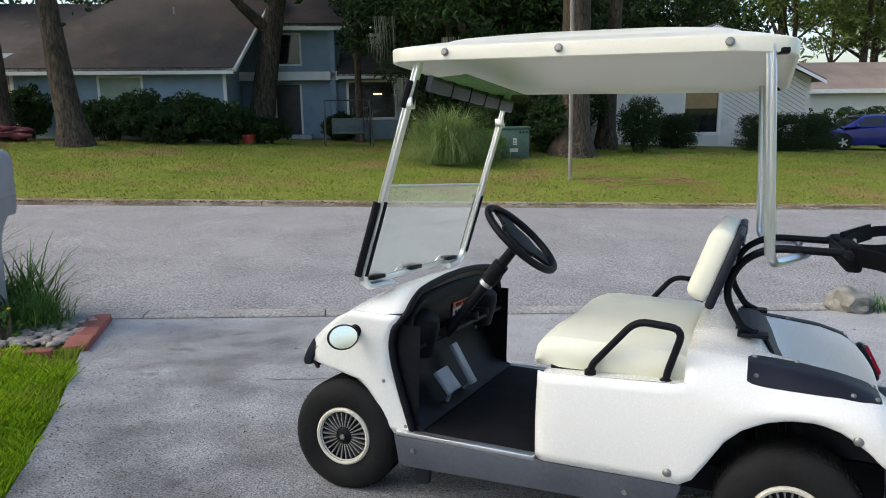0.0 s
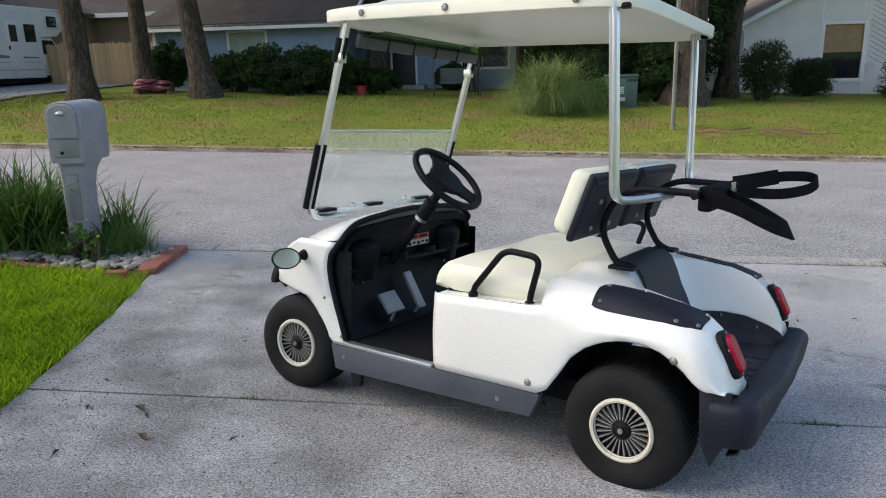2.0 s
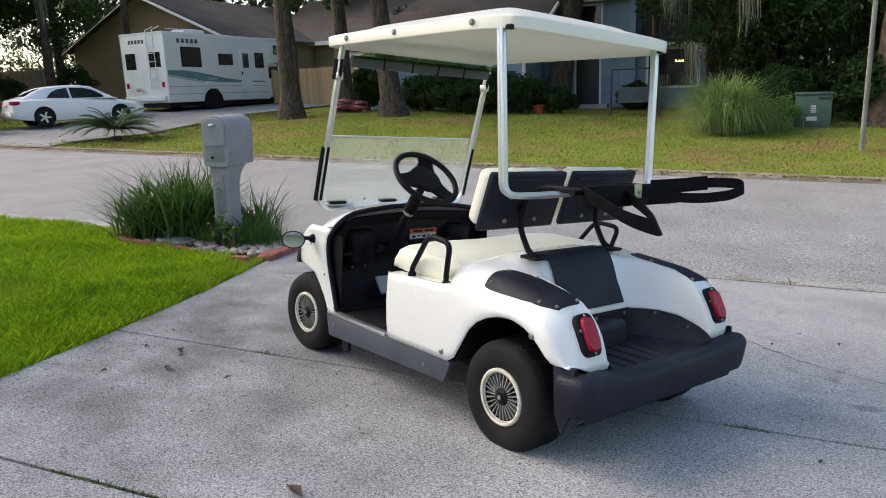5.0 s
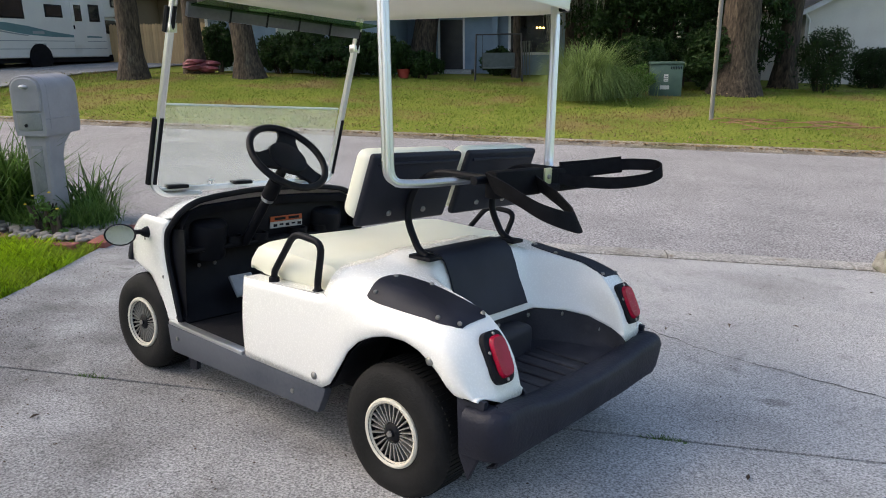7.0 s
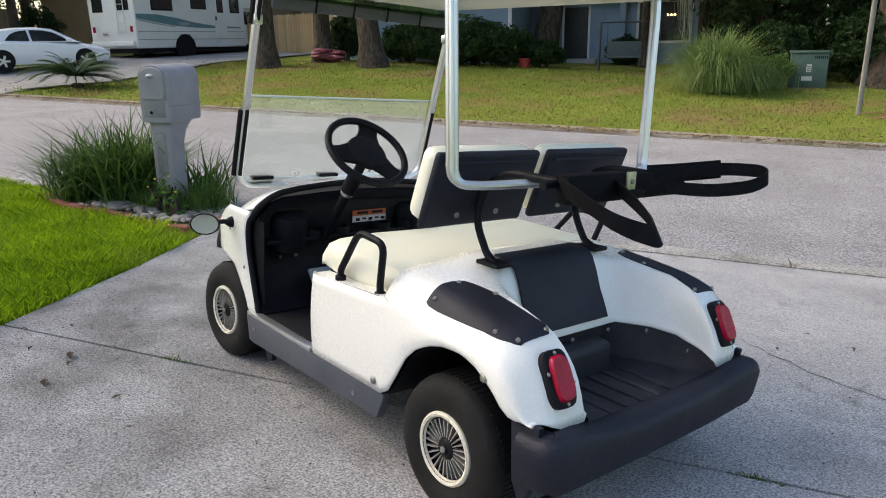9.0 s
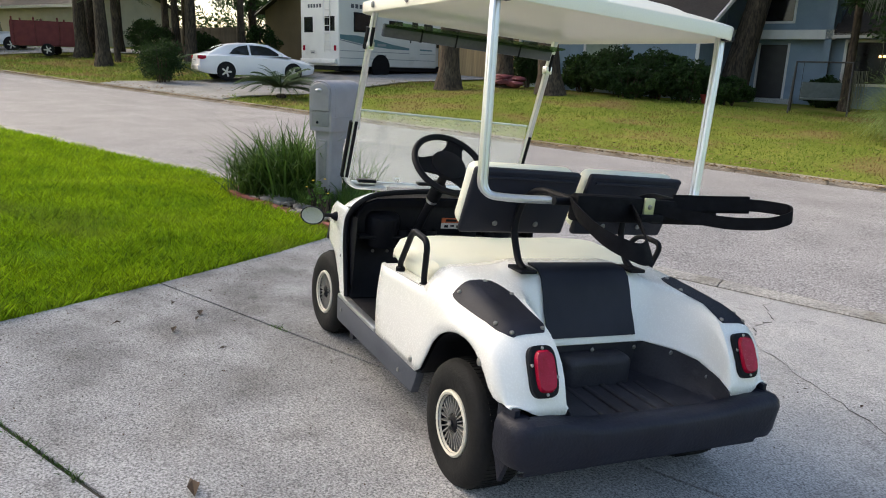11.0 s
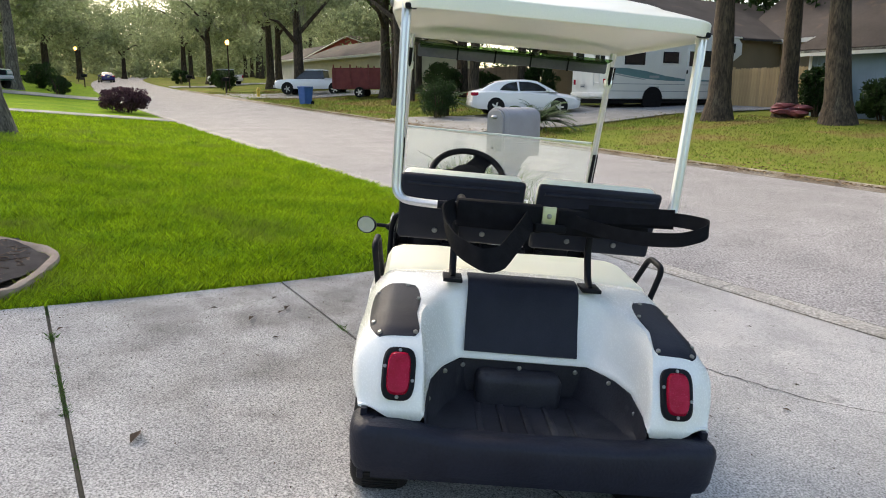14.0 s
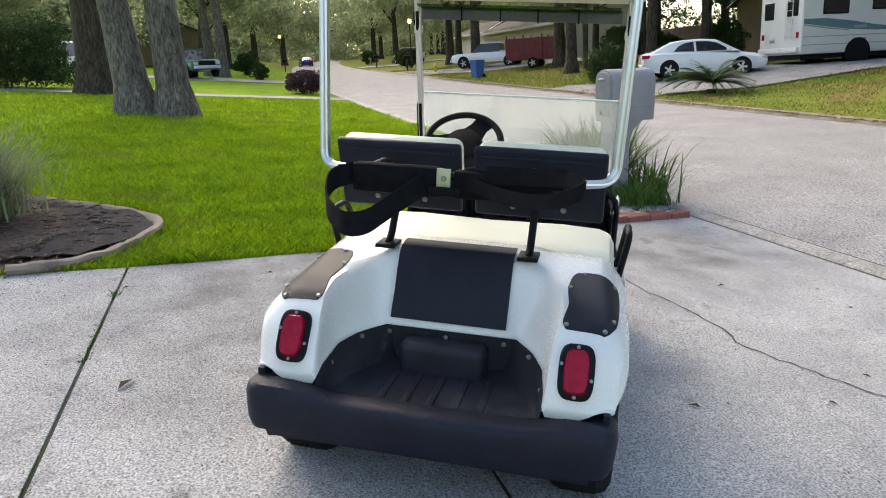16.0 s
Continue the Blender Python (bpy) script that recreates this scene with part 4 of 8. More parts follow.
for y, z in ((-0.53, 0.66), (-0.52, 0.74), (-0.49, 0.79), (-0.42, 0.815), (-0.2, 0.828), (0, 0.833), (0.2, 0.828), (0.42, 0.815), (0.49, 0.79), (0.52, 0.74), (0.53, 0.66)):
    z -= 0.022
    rows.append([(1.345, y * 0.97, z - 0.045), (1.335, y * 0.98, z - 0.012), (1.352, y * 0.98, z), (1.40, y * 0.97, z - 0.018), (1.43, y * 0.96, z - 0.045)])
dash = cp("dashboard", sheet(rows, thick=0.01), M_BLACK, None, "black moulded dashboard with trays")
cp("dash_shelf", box(1.325, 1.45, -0.50, 0.50, 0.585, 0.605, 0.006), M_BLACK, dash)
cp("dash_face", box(1.385, 1.42, -0.50, 0.50, 0.60, 0.765, 0.01), M_BLACK, dash)
for y in (-0.28, -0.14, 0.10, 0.24, 0.38):
    cp("cup_holder", lathe([(0.048, 0), (0.048, 0.035), (0.04, 0.035), (0.04, 0.0)], 20, m=pose(1.365, y, 0.60)), M_BLACK, dash)
cp("label", box(1.376, 1.3805, -0.175, 0.02, 0.672, 0.698), M_ORANGE, dash, "orange warning sticker")
cp("label_text", box(1.376, 1.3805, -0.175, 0.02, 0.640, 0.6705), M_PAPER, dash, "white warning text panel")
for i in range(5):
    cp("label_bar", box(1.374, 1.3765, -0.168 + i * 0.037, -0.146 + i * 0.037, 0.646 + 0.006 * (i % 2), 0.660), M_BLACK, dash)
for y in (-0.155, -0.07):
    cp("label_bar", box(1.374, 1.3765, y, y + 0.065, 0.679, 0.692), M_BLACK, dash)
for y in (0.36, -0.33):
    cp("dash_pod", lathe([(0.0, 0.05), (0.06, 0.048), (0.085, 0.035), (0.095, 0.0), (0.095, -0.12), (0.0, -0.12)], 24, m=pose(1.39, y, 0.675, 0, -14, 0)), M_BLACK, dash, "rounded black storage pod")
for y in (0.30, 0.382, -0.4):
    cp("screw", lathe([(0, 0.006), (0.008, 0.005), (0.01, 0)], 10, m=pose(1.43, y, 0.50, 0, -90, 0)), M_BOLT, dash)
# steering
col0, col1 = Vector((1.33, 0.20, 0.60)), Vector((1.04, 0.19, 0.985))
cp("steering_column", tube([col0, col1], 0.022, 12), M_BLACK)
cp("column_collar", tube([col0.lerp(col1, 0.62), col0.lerp(col1, 0.82)], 0.034, 12), M_BLACK)
cp("column_clamp", tube([col0.lerp(col1, 0.58), col0.lerp(col1, 0.62)], 0.03, 12), M_ALU)
wm = Matrix.Translation((1.013, 0.19, 1.025)) @ Vector((-0.29, -0.01, 0.32)).to_track_quat("Z", "Y").to_matrix().to_4x4()
R_W = 0.176
ring = [(R_W * math.cos(t * math.pi / 20), R_W * math.sin(t * math.pi / 20), 0.0) for t in range(40)]
wheel_rim = cp("steering_wheel", turned(tube(ring, 0.0155, 10, closed=True), wm), M_BLACK, None, "black steering wheel")
for ang in (60, 180, 300):
    spoke = prism([(0.05, -0.062), (R_W * 0.72, -0.036), (R_W - 0.004, -0.050), (R_W - 0.004, 0.050), (R_W * 0.72, 0.036), (0.05, 0.062)], "z", -0.017, -0.003, r=0.004)
    cp("spoke", turned(spoke, wm @ pose(0, 0, 0, 0, 0, ang)), M_BLACK, wheel_rim)
cp("hub", turned(lathe([(0.0, 0.010), (0.06, 0.008), (0.086, 0.002), (0.092, -0.014), (0.04, -0.05), (0.0, -0.06)], 28), wm), M_BLACK, wheel_rim)
# pedals
for y0, y1, x, z, tilt, wd in ((0.16, 0.28, 1.315, 0.40, 40, 0.055), (-0.005, 0.05, 1.325, 0.425, 32, 0.10)):
    m = Matrix.Translation((x, (y0 + y1) / 2, z)) @ pose(0, 0, 0, 0, tilt, 0)
    hw = (y1 - y0) / 2
    pedal = cp("pedal", turned(box(-0.012, 0.006, -hw, hw, -wd, wd, 0.003), m), M_PEDAL, None, "grey ribbed metal pedal")
    for i in range(9):
        zz = -wd * 0.88 + i * wd * 0.22
        cp("tread", turned(box(-0.0145, -0.011, -hw * 0.85, hw * 0.85, zz - 0.0025, zz + 0.0025), m), M_PEDAL, pedal)
    cp("pedal_arm", tube([m @ Vector((0, 0, -wd * 0.8)), (x + 0.01, (y0 + y1) / 2, 0.285)], 0.008, 6), M_PEDAL, pedal)
# rocker panels
for side in (1, -1):
    rocker = cp("rocker_panel", prism([(1.385, 0.268), (1.36, 0.155), (1.33, 0.15), (0.36, 0.178), (0.325, 0.255), (0.32, 0.282)], "y", side * 0.535, side * 0.572, r=0.006), M_ROCKER, None, "scuffed blue-grey rocker panel")
    cp("sill_strip", box(0.82, 1.375, side * 0.553 - 0.02, side * 0.553 + 0.02, 0.27, 0.288, 0.004), M_ALU, rocker, "bare aluminium sill strip")
    for x in (1.3, 0.5):
        cp("screw", lathe([(0, 0.006), (0.009, 0.005), (0.01, 0)], 10, m=pose(x, side * 0.572, 0.22, -90 * side, 0, 0)), M_BOLT, rocker)
# mirror
mm = Matrix.Translation((1.54, 0.69, 0.662)) @ pose(0, 0, 0, 0, 9, -33) @ pose(0, 0, 0, 0, -90, 0)
shell = bmesh.new()
lathe([(0.0, -0.045), (0.035, -0.04), (0.058, -0.02), (0.066, 0.0), (0.062, 0.008), (0.058, 0.004)], 24, bm=shell)
for v in shell.verts:
    v.co.y *= 1.0
    v.co.x *= 0.74
mirror = cp("side_mirror", turned(shell, mm), M_BLACK, None, "small round side mirror on a black stalk")
glass_bm = lathe([(0.0, 0.004), (0.059, 0.003)], 24)
for v in glass_bm.verts:
    v.co.y *= 1.0
    v.co.x *= 0.74
cp("mirror_glass", turned(glass_bm, mm), M_MIRROR, mirror)
cp("stalk", tube(bend_line([(1.57, 0.545, 0.655), (1.57, 0.59, 0.66), (1.56, 0.66, 0.662)], 0.02), 0.011, 8, radii=None), M_BLACK, mirror)
cp("stalk_base", lathe([(0.028, 0), (0.022, 0.02), (0.012, 0.035)], 14, m=pose(1.57, 0.545, 0.655, -90, 0, 0)), M_BLACK, mirror)
# running gear
for x, w in ((0.0, 0.42), (1.62, 0.45)):
    part("axle", tube([(x, -w, 0.222), (x, w, 0.222)], 0.025, 10), M_BLACK, cart)
part("chassis", box(0.1, 1.5, -0.30, 0.30, 0.16, 0.262, 0.01), M_BLACK, cart)
part("chassis", box(-0.30, 0.1, -0.25, 0.25, 0.2, 0.34, 0.01), M_BLACK, cart)


def cart_wheel():
    """A wheel, axis along z with its outer face at +z; built once."""
    t = new("wheel")
    w = 0.105
    prof = [(0.115, -w), (0.16, -w), (0.208, -w + 0.012), (0.222, -w + 0.03), (0.2265, -w + 0.05), (0.2265, w - 0.05), (0.222, w - 0.03), (0.214, w - 0.014), (0.19, w - 0.001), (0.16, w + 0.001), (0.132, w - 0.004), (0.118, w - 0.012), (0.115, w - 0.03), (0.115, -w)]
    part("tyre", lathe(prof, 56), M_TYRE, t, "worn black rubber tyre")
    bm = bmesh.new()
    for i in range(72):
        a = 2 * math.pi * i / 72
        box(-0.0035, 0.0035, 0.213, 0.2290, -w + 0.045, w - 0.045, 0, bm=bm)
        bm.verts.ensure_lookup_table()
        turn_vs = bm.verts[-8:]
        bmesh.ops.rotate(bm, verts=turn_vs, cent=(0, 0, 0), matrix=Matrix.Rotation(a, 3, "Z"))
    part("tread", bm, M_TYRE, t)
    part("trim_ring", lathe([(0.098, w - 0.016), (0.102, w - 0.004), (0.110, w - 0.001), (0.117, w - 0.006), (0.118, w - 0.016), (0.098, w - 0.016)], 48), M_WALLRING, t, "ivory wheel trim ring")
    part("disc", lathe([(0.0, w - 0.034), (0.10, w - 0.030), (0.101, w - 0.006), (0.104, w - 0.004)], 40), M_BLACK, t, "black wheel disc")
    one = None
    for i in range(26):
        a = 360 * i / 26
        if one is None:
            bm = prism([(0.036, -0.0016), (0.095, -0.0030), (0.095, 0.0030), (0.036, 0.0016)], "z", w - 0.030, w - 0.014)
            one = part("spoke", bm, M_SILVER, t, "", False)
        else:
            share("spoke", one.data, t, pose(0, 0, 0, 0, 0, a))
    part("hub_cap", lathe([(0.0, w - 0.004), (0.012, w - 0.004), (0.014, w - 0.010), (0.026, w - 0.012), (0.034, w - 0.02), (0.036, w - 0.032)], 24), M_BLACK, t, "black hub cap")
    part("hub_nut", lathe([(0.0, w + 0.002), (0.010, w + 0.001), (0.012, w - 0.006)], 6), M_SILVER, t)
    return t


wheel = cart_wheel()
wheel.parent = cart
spots = [(1.62, 1, 0.476, 4), (0.0, 1, 0.472, 0), (1.62, -1, 0.476, 4), (0.0, -1, 0.472, 0)]
for i, (x, side, y, steer) in enumerate(spots):
    m = Matrix.Translation((x, side * y, 0.2225)) @ pose(0, 0, 0, 0, 0, steer) @ pose(0, 0, 0, -90 * side, 0, 0) @ pose(0, 0, 0, 0, 0, 17 * i)
    if i == 0:
        wheel.matrix_basis = m
    else:
        copy_thing(wheel, m)


# ---- plants ----
M_BARK = mat("oak_bark", (0.026, 0.019, 0.013), (0.080, 0.060, 0.042), 5.0, 0.95, bump=1.0, fine=28, stretch=(1, 1, 0.22), grain=(16, 0.65), spots=[((0.11, 0.105, 0.08), 1.6, 0.2)])
M_BARK_PALE = mat("pale_bark", (0.075, 0.062, 0.050), (0.17, 0.148, 0.122), 6.0, 0.95, bump=1.0, fine=34, stretch=(1, 1, 0.25), grain=(20, 0.6), spots=[((0.05, 0.042, 0.034), 2.0, 0.35), ((0.27, 0.27, 0.235), 4.0, 0.2)])
M_LEAF = leafy("oak_leaves", (0.040, 0.074, 0.018), (0.10, 0.145, 0.038), 0.45, through=0.42)
# lighter, yellower oak green with sunlight painted in
M_LEAF_SUN = leafy("sun_painted_leaves", (0.07, 0.12, 0.02), (0.16, 0.20, 0.05), 0.5)
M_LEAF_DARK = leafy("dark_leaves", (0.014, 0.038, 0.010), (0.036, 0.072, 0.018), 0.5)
# distance haze is lightened and greyed into this leaf colour
M_LEAF_HAZED = leafy("hazed_leaves", (0.18, 0.22, 0.115), (0.31, 0.355, 0.19), 0.3, through=0.5)
M_HEDGE = leafy("hedge_leaves", (0.014, 0.032, 0.010), (0.032, 0.06, 0.018), 0.5)
M_MOSS = leafy("hanging_moss", (0.16, 0.17, 0.13), (0.27, 0.28, 0.22), 0.3)
M_STRAPLEAF = leafy("strap_leaves", (0.035, 0.085, 0.016), (0.10, 0.18, 0.04), 0.45)
M_PAMPAS = leafy("pampas_leaves", (0.12, 0.19, 0.05), (0.25, 0.33, 0.12), 0.4)
M_PALE_GRASS = leafy("pale_grass", (0.16, 0.20, 0.10), (0.30, 0.34, 0.20), 0.3)
M_PALM = leafy("palm_leaves", (0.035, 0.07, 0.025), (0.08, 0.13, 0.05), 0.35)
M_PURPLE = leafy("purple_leaves", (0.05, 0.022, 0.035), (0.10, 0.05, 0.07), 0.4)
M_WEED = leafy("weed_leaves", (0.07, 0.15, 0.03), (0.15, 0.26, 0.06), 0.4)


def raw_mesh(name, verts, faces, material):
    me = bpy.data.meshes.new(name)
    me.from_pydata(verts, [], faces)
    me.materials.append(material)
    me.update()
    return me


def leaves(rng, centres, size, spread, per, up=0.25, squash=0.8):
    """Leaf sprays round the given clump centres: (x, y, z, radius)."""
    n = len(centres) * per
    c = np.repeat(np.array(centres, dtype=float), per, axis=0)
    v = rng.normal(size=(n, 3))
    v /= np.linalg.norm(v, axis=1)[:, None]
    rad = c[:, 3] * rng.uniform(0.35, 1.0, n) ** 0.5 * spread
    pos = c[:, :3] + v * rad[:, None] * np.array([1, 1, squash])
    a = rng.normal(size=(n, 3))
    a[:, 2] -= up
    a /= np.linalg.norm(a, axis=1)[:, None]
    b = np.cross(a, rng.normal(size=(n, 3)))
    b /= np.linalg.norm(b, axis=1)[:, None]
    ln = size * rng.uniform(0.6, 1.3, n)[:, None]
    wd = ln * rng.uniform(0.3, 0.55, n)[:, None]
    k = np.cross(a, b) * ln * 0.15
    quad = np.stack([pos - a * ln * 0.5, pos + b * wd * 0.5 + k, pos + a * ln * 0.5, pos - b * wd * 0.5 + k], axis=1)
    verts = quad.reshape(-1, 3).tolist()
    faces = [(4 * i, 4 * i + 1, 4 * i + 2, 4 * i + 3) for i in range(n)]
    return verts, faces


def crown_mesh(seed, radius, height, clumps, per, size, material, flat=0.7):
    rng = np.random.default_rng(seed)
    cs = []
    while len(cs) < clumps:
        p = rng.uniform(-1, 1, 3)
        if 0.25 < np.linalg.norm(p) < 1:
            cs.append((p[0] * radius, p[1] * radius, p[2] * height, rng.uniform(0.16, 0.34) * radius))
    return raw_mesh("crown", *leaves(rng, cs, size, 1.0, per, squash=flat), material)


def trunk_bm(rng, r, h, lean=(0.0, 0.0), limbs=5, fork=0.45, flare=1.5, spread=0.5):
    bm = bmesh.new()
    n = 12
    pts, rad = [], []
    wob = rng.uniform(-1, 1, 4)
    for i in range(n + 1):
        u = i / n
        pts.append((lean[0] * h * u + 0.25 * r * math.sin(5 * u + wob[0] * 3) * u, lean[1] * h * u + 0.25 * r * math.sin(4 * u + wob[1] * 3) * u, h * u - 0.1 * (i == 0)))
        rad.append(r * (1 - 0.55 * u) * (1 + (flare - 1) * math.exp(-u * h / 0.35)))
    tube(pts, r, 14, bm=bm, radii=rad)
    for v in bm.verts:
        k = 0.10 * r * noise.noise(Vector((v.co.x * 2.2, v.co.y * 2.2, v.co.z * 0.7)) + Vector((wob[2] * 9, 0, 0)))
        ax = Vector((v.co.x, v.co.y, 0)).normalized()
        v.co += ax * k
    ends = []
    for i in range(limbs):
        u = fork + (0.95 - fork) * (i + 0.5) / limbs
        k = min(n, int(u * n))
        p = Vector(pts[k])
        ang = i * 2.4 + wob[3] * 3
        ln = h * spread * rng.uniform(0.6, 1.0)
        d = Vector((math.cos(ang), math.sin(ang), rng.uniform(0.4, 1.0)))
        line = [p, p + d * ln * 0.35 + Vector((0, 0, 0.05 * ln)), p + d * ln * 0.7 + Vector((0.06 * ln * wob[0], 0.06 * ln * wob[1], 0.1 * ln)), p + d * ln]
        r0 = rad[k] * 0.62
        tube(line, r0, 8, bm=bm, radii=[r0, r0 * 0.75, r0 * 0.5, r0 * 0.2])
        ends.append(line[-1])
    return bm, ends


# the last two crowns carry painted sunlight and painted haze
CROWNS = [crown_mesh(11 + i, 4.2, 3.0, 46, 110, 0.34, m) for i, m in enumerate((M_LEAF, M_LEAF, M_LEAF_DARK, M_LEAF_SUN, M_LEAF_HAZED))]


def moss_bm(rng, spots_, n=44):
    verts, faces = [], []
    for x, y, z, ln in spots_:
        for _ in range(n):
            px, py = x + rng.normal() * 0.16, y + rng.normal() * 0.16
            l, w, a = ln * rng.uniform(0.4, 1.0), rng.uniform(0.006, 0.018), rng.uniform(0, 6.28)
            k = len(verts)
            dx, dy = math.cos(a) * w, math.sin(a) * w
            verts += [(px - dx, py - dy, z), (px + dx, py + dy, z), (px + dx * 0.7 + 0.05, py + dy * 0.7, z - l * 0.6), (px - dx * 0.7 + 0.05, py - dy * 0.7, z - l * 0.6), (px, py, z - l)]
            faces += [(k, k + 1, k + 2, k + 3), (k + 3, k + 2, k + 4)]
    return verts, faces


TREE_TALL = "tall oak tree with grey-brown bark and a leafy crown"


def tree(s, d, r, h, seed, lean=(0, 0), crown=0, crown_z=None, scale=1.0, limbs=5, bark=None, moss=0, label=TREE_TALL, fork=0.45, low=0.0, group="street trees"):
    rng = np.random.default_rng(seed)
    t = thing("tree", on_ground(s, d), label, "tree", group)
    bm, ends = trunk_bm(rng, r, h, lean, limbs, fork)
    part("trunk", bm, bark or M_BARK, t)
    cz = crown_z or h
    m = Matrix.Translation((lean[0] * h, lean[1] * h, cz)) @ pose(0, 0, 0, 0, 0, seed * 47) @ Matrix.Diagonal((scale, scale, scale, 1))
    # trees far up the street take the crown with haze in its colour
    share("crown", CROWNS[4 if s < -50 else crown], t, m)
    if moss:
        sp = [(rng.uniform(-3, 3), rng.uniform(-3, 3), cz + rng.uniform(-2.2, 0.5), rng.uniform(0.8, 2.2)) for _ in range(moss)]
        tagged(share("moss", raw_mesh("moss", *moss_bm(rng, sp), M_MOSS), t, Matrix()), kind="stuff")
    return t


def bush(name, s, d, w, dp, h, seed, material, label, size=0.09, n=70, per=60, boxy=False, category="shrub", group="", turn=0.0):
    rng = np.random.default_rng(seed)
    t = thing(name, on_ground(s, d, turn), label, category, group)
    cs = []
    while len(cs) < n:
        p = rng.uniform(-1, 1, 3)
        k = max(abs(p)) if boxy else np.linalg.norm(p)
        if 0.45 < k < 1.0:
            cs.append((p[0] * w / 2 * 0.86, p[1] * dp / 2 * 0.86, h * 0.5 + p[2] * h * 0.43, min(w, h, dp) * rng.uniform(0.10, 0.2)))
    share("foliage", raw_mesh("foliage", *leaves(rng, cs, size, 1.0, per), material), t, Matrix())
    bm = bmesh.new()
    for _ in range(7):
        x, y = rng.uniform(-0.25, 0.25) * w, rng.uniform(-0.25, 0.25) * dp
        tube([(x * 0.4, y * 0.4, -0.05), (x * 0.8, y * 0.8, h * 0.45), (x * 1.3, y * 1.3, h * 0.8)], 0.02, 6, bm=bm, radii=[0.03, 0.02, 0.006])
    tagged(part("stem", bm, M_BARK, t), kind="stuff")
    return t


def blades(rng, n, ln, spread, width, droop=0.6, upright=0.5, base=0.15):
    """Arching strap leaves from one root."""
    verts, faces = [], []
    for _ in range(n):
        a = rng.uniform(0, 6.283)
        l = ln * rng.uniform(0.55, 1.1)
        out = spread * rng.uniform(0.15, 1.0)
        bx, by = rng.normal() * base, rng.normal() * base
        side = Vector((-math.sin(a), math.cos(a), 0)) * width * rng.uniform(0.6, 1.2)
        dr = droop * rng.uniform(0.4, 1.3)
        tw = rng.normal() * 0.15
        k = len(verts)
        for i in range(5):
            u = i / 4
            o = out * (u ** 1.3)
            z = l * (u * (1 + upright * 0.3) - dr * u ** 2.6)
            c = Vector((bx + math.cos(a + tw * u) * o, by + math.sin(a + tw * u) * o, max(0.01, z)))
            wd = side * (1 - u ** 2 * 0.92)
            verts += [tuple(c - wd / 2), tuple(c + wd / 2)]
        for i in range(4):
            faces.append((k + 2 * i, k + 2 * i + 1, k + 2 * i + 3, k + 2 * i + 2))
    return verts, faces


def tuft(name, s, d, n, ln, spread, width, material, label, seed, category="ornamental grass", up=0.0, **kw):
    rng = np.random.default_rng(seed)
    ob = share(name, raw_mesh(name, *blades(rng, n, ln, spread, width, **kw), material), None, on_ground(s, d, 0, up), label)
    return tagged(ob, "", category)


def fronds(rng, n, ln, leaflet, rise=0.7):
    verts, faces = [], []
    for i in range(n):
        a = i * 2.399 + rng.normal() * 0.1
        el = rng.uniform(0.15, 1.1) * rise
        l = ln * rng.uniform(0.75, 1.1)
        prev = None
        for j in range(22):
            u = (j + 1) / 22
            o = l * u * math.cos(el)
            z = 0.25 * ln + l * (u * math.sin(el) - 0.42 * u * u)
            c = Vector((math.cos(a) * o, math.sin(a) * o, z))
            fw = Vector((math.cos(a), math.sin(a), 0.1))
            for sgn in (-1, 1):
                sd_ = Vector((-math.sin(a), math.cos(a), 0.25)) * sgn
                tip = c + (sd_ * 0.8 + fw * 0.55).normalized() * leaflet * 1.25 * (1 - 0.55 * abs(2 * u - 0.9))
                k = len(verts)
                verts += [tuple(c - fw * 0.02), tuple(c + fw * 0.05), tuple(tip)]
                faces.append((k, k + 1, k + 2))
            if prev is not None:
                k = len(verts)
                up_ = Vector((-math.sin(a), math.cos(a), 0)) * 0.014
                verts += [tuple(prev - up_), tuple(prev + up_), tuple(c + up_), tuple(c - up_)]
                faces.append((k, k + 1, k + 2, k + 3))
            prev = c
    return verts, faces


def palm(s, d, ln, n, seed, label, trunk=0.25, material=None):
    rng = np.random.default_rng(seed)
    t = thing("palm", on_ground(s, d), label, "palm")
    part("trunk", lathe([(0.0, -0.05), (0.16, -0.05), (0.17, trunk * 0.6), (0.11, trunk), (0, trunk)], 12), M_BARK, t)
    share("fronds", raw_mesh("fronds", *fronds(rng, n, ln, 0.2 * ln ** 0.5, 0.9), material or M_PALM), t, Matrix.Translation((0, 0, trunk * 0.7 - 0.2 * ln * 0.5)))
    return t


# street trees, far side of the street
tree(-9.5, 16.6, 0.40, 8.5, 3, lean=(-0.10, 0.02), crown=0, crown_z=9.5, fork=0.6, moss=5)
tree(-4.75, 22.2, 0.54, 8.0, 4, lean=(0.19, 0.02), crown=2, crown_z=8.5, fork=0.42, limbs=3, label="leaning oak tree with a thick trunk")
tree(-13.3, 15.8, 0.40, 9.0, 5, lean=(0.0, 0.0), crown=0, crown_z=10, fork=0.65, moss=4)
tree(-12.35, 18.3, 0.34, 9.0, 6, lean=(-0.04, 0.03), crown=2, crown_z=9, fork=0.5)
tree(6.05, 16.2, 0.58, 10.0, 7, lean=(0.01, 0.0), crown=0, crown_z=10.5, fork=0.6, scale=1.2)
tree(8.2, 19.0, 0.35, 9.0, 8, lean=(0.03, 0.0), crown=2, crown_z=10, fork=0.6)
tree(-0.8, 21.5, 0.15, 9.5, 9, lean=(0.0, 0.0), crown=2, crown_z=10, limbs=0, scale=0.6, label="slim straight trunk of a tall palm")
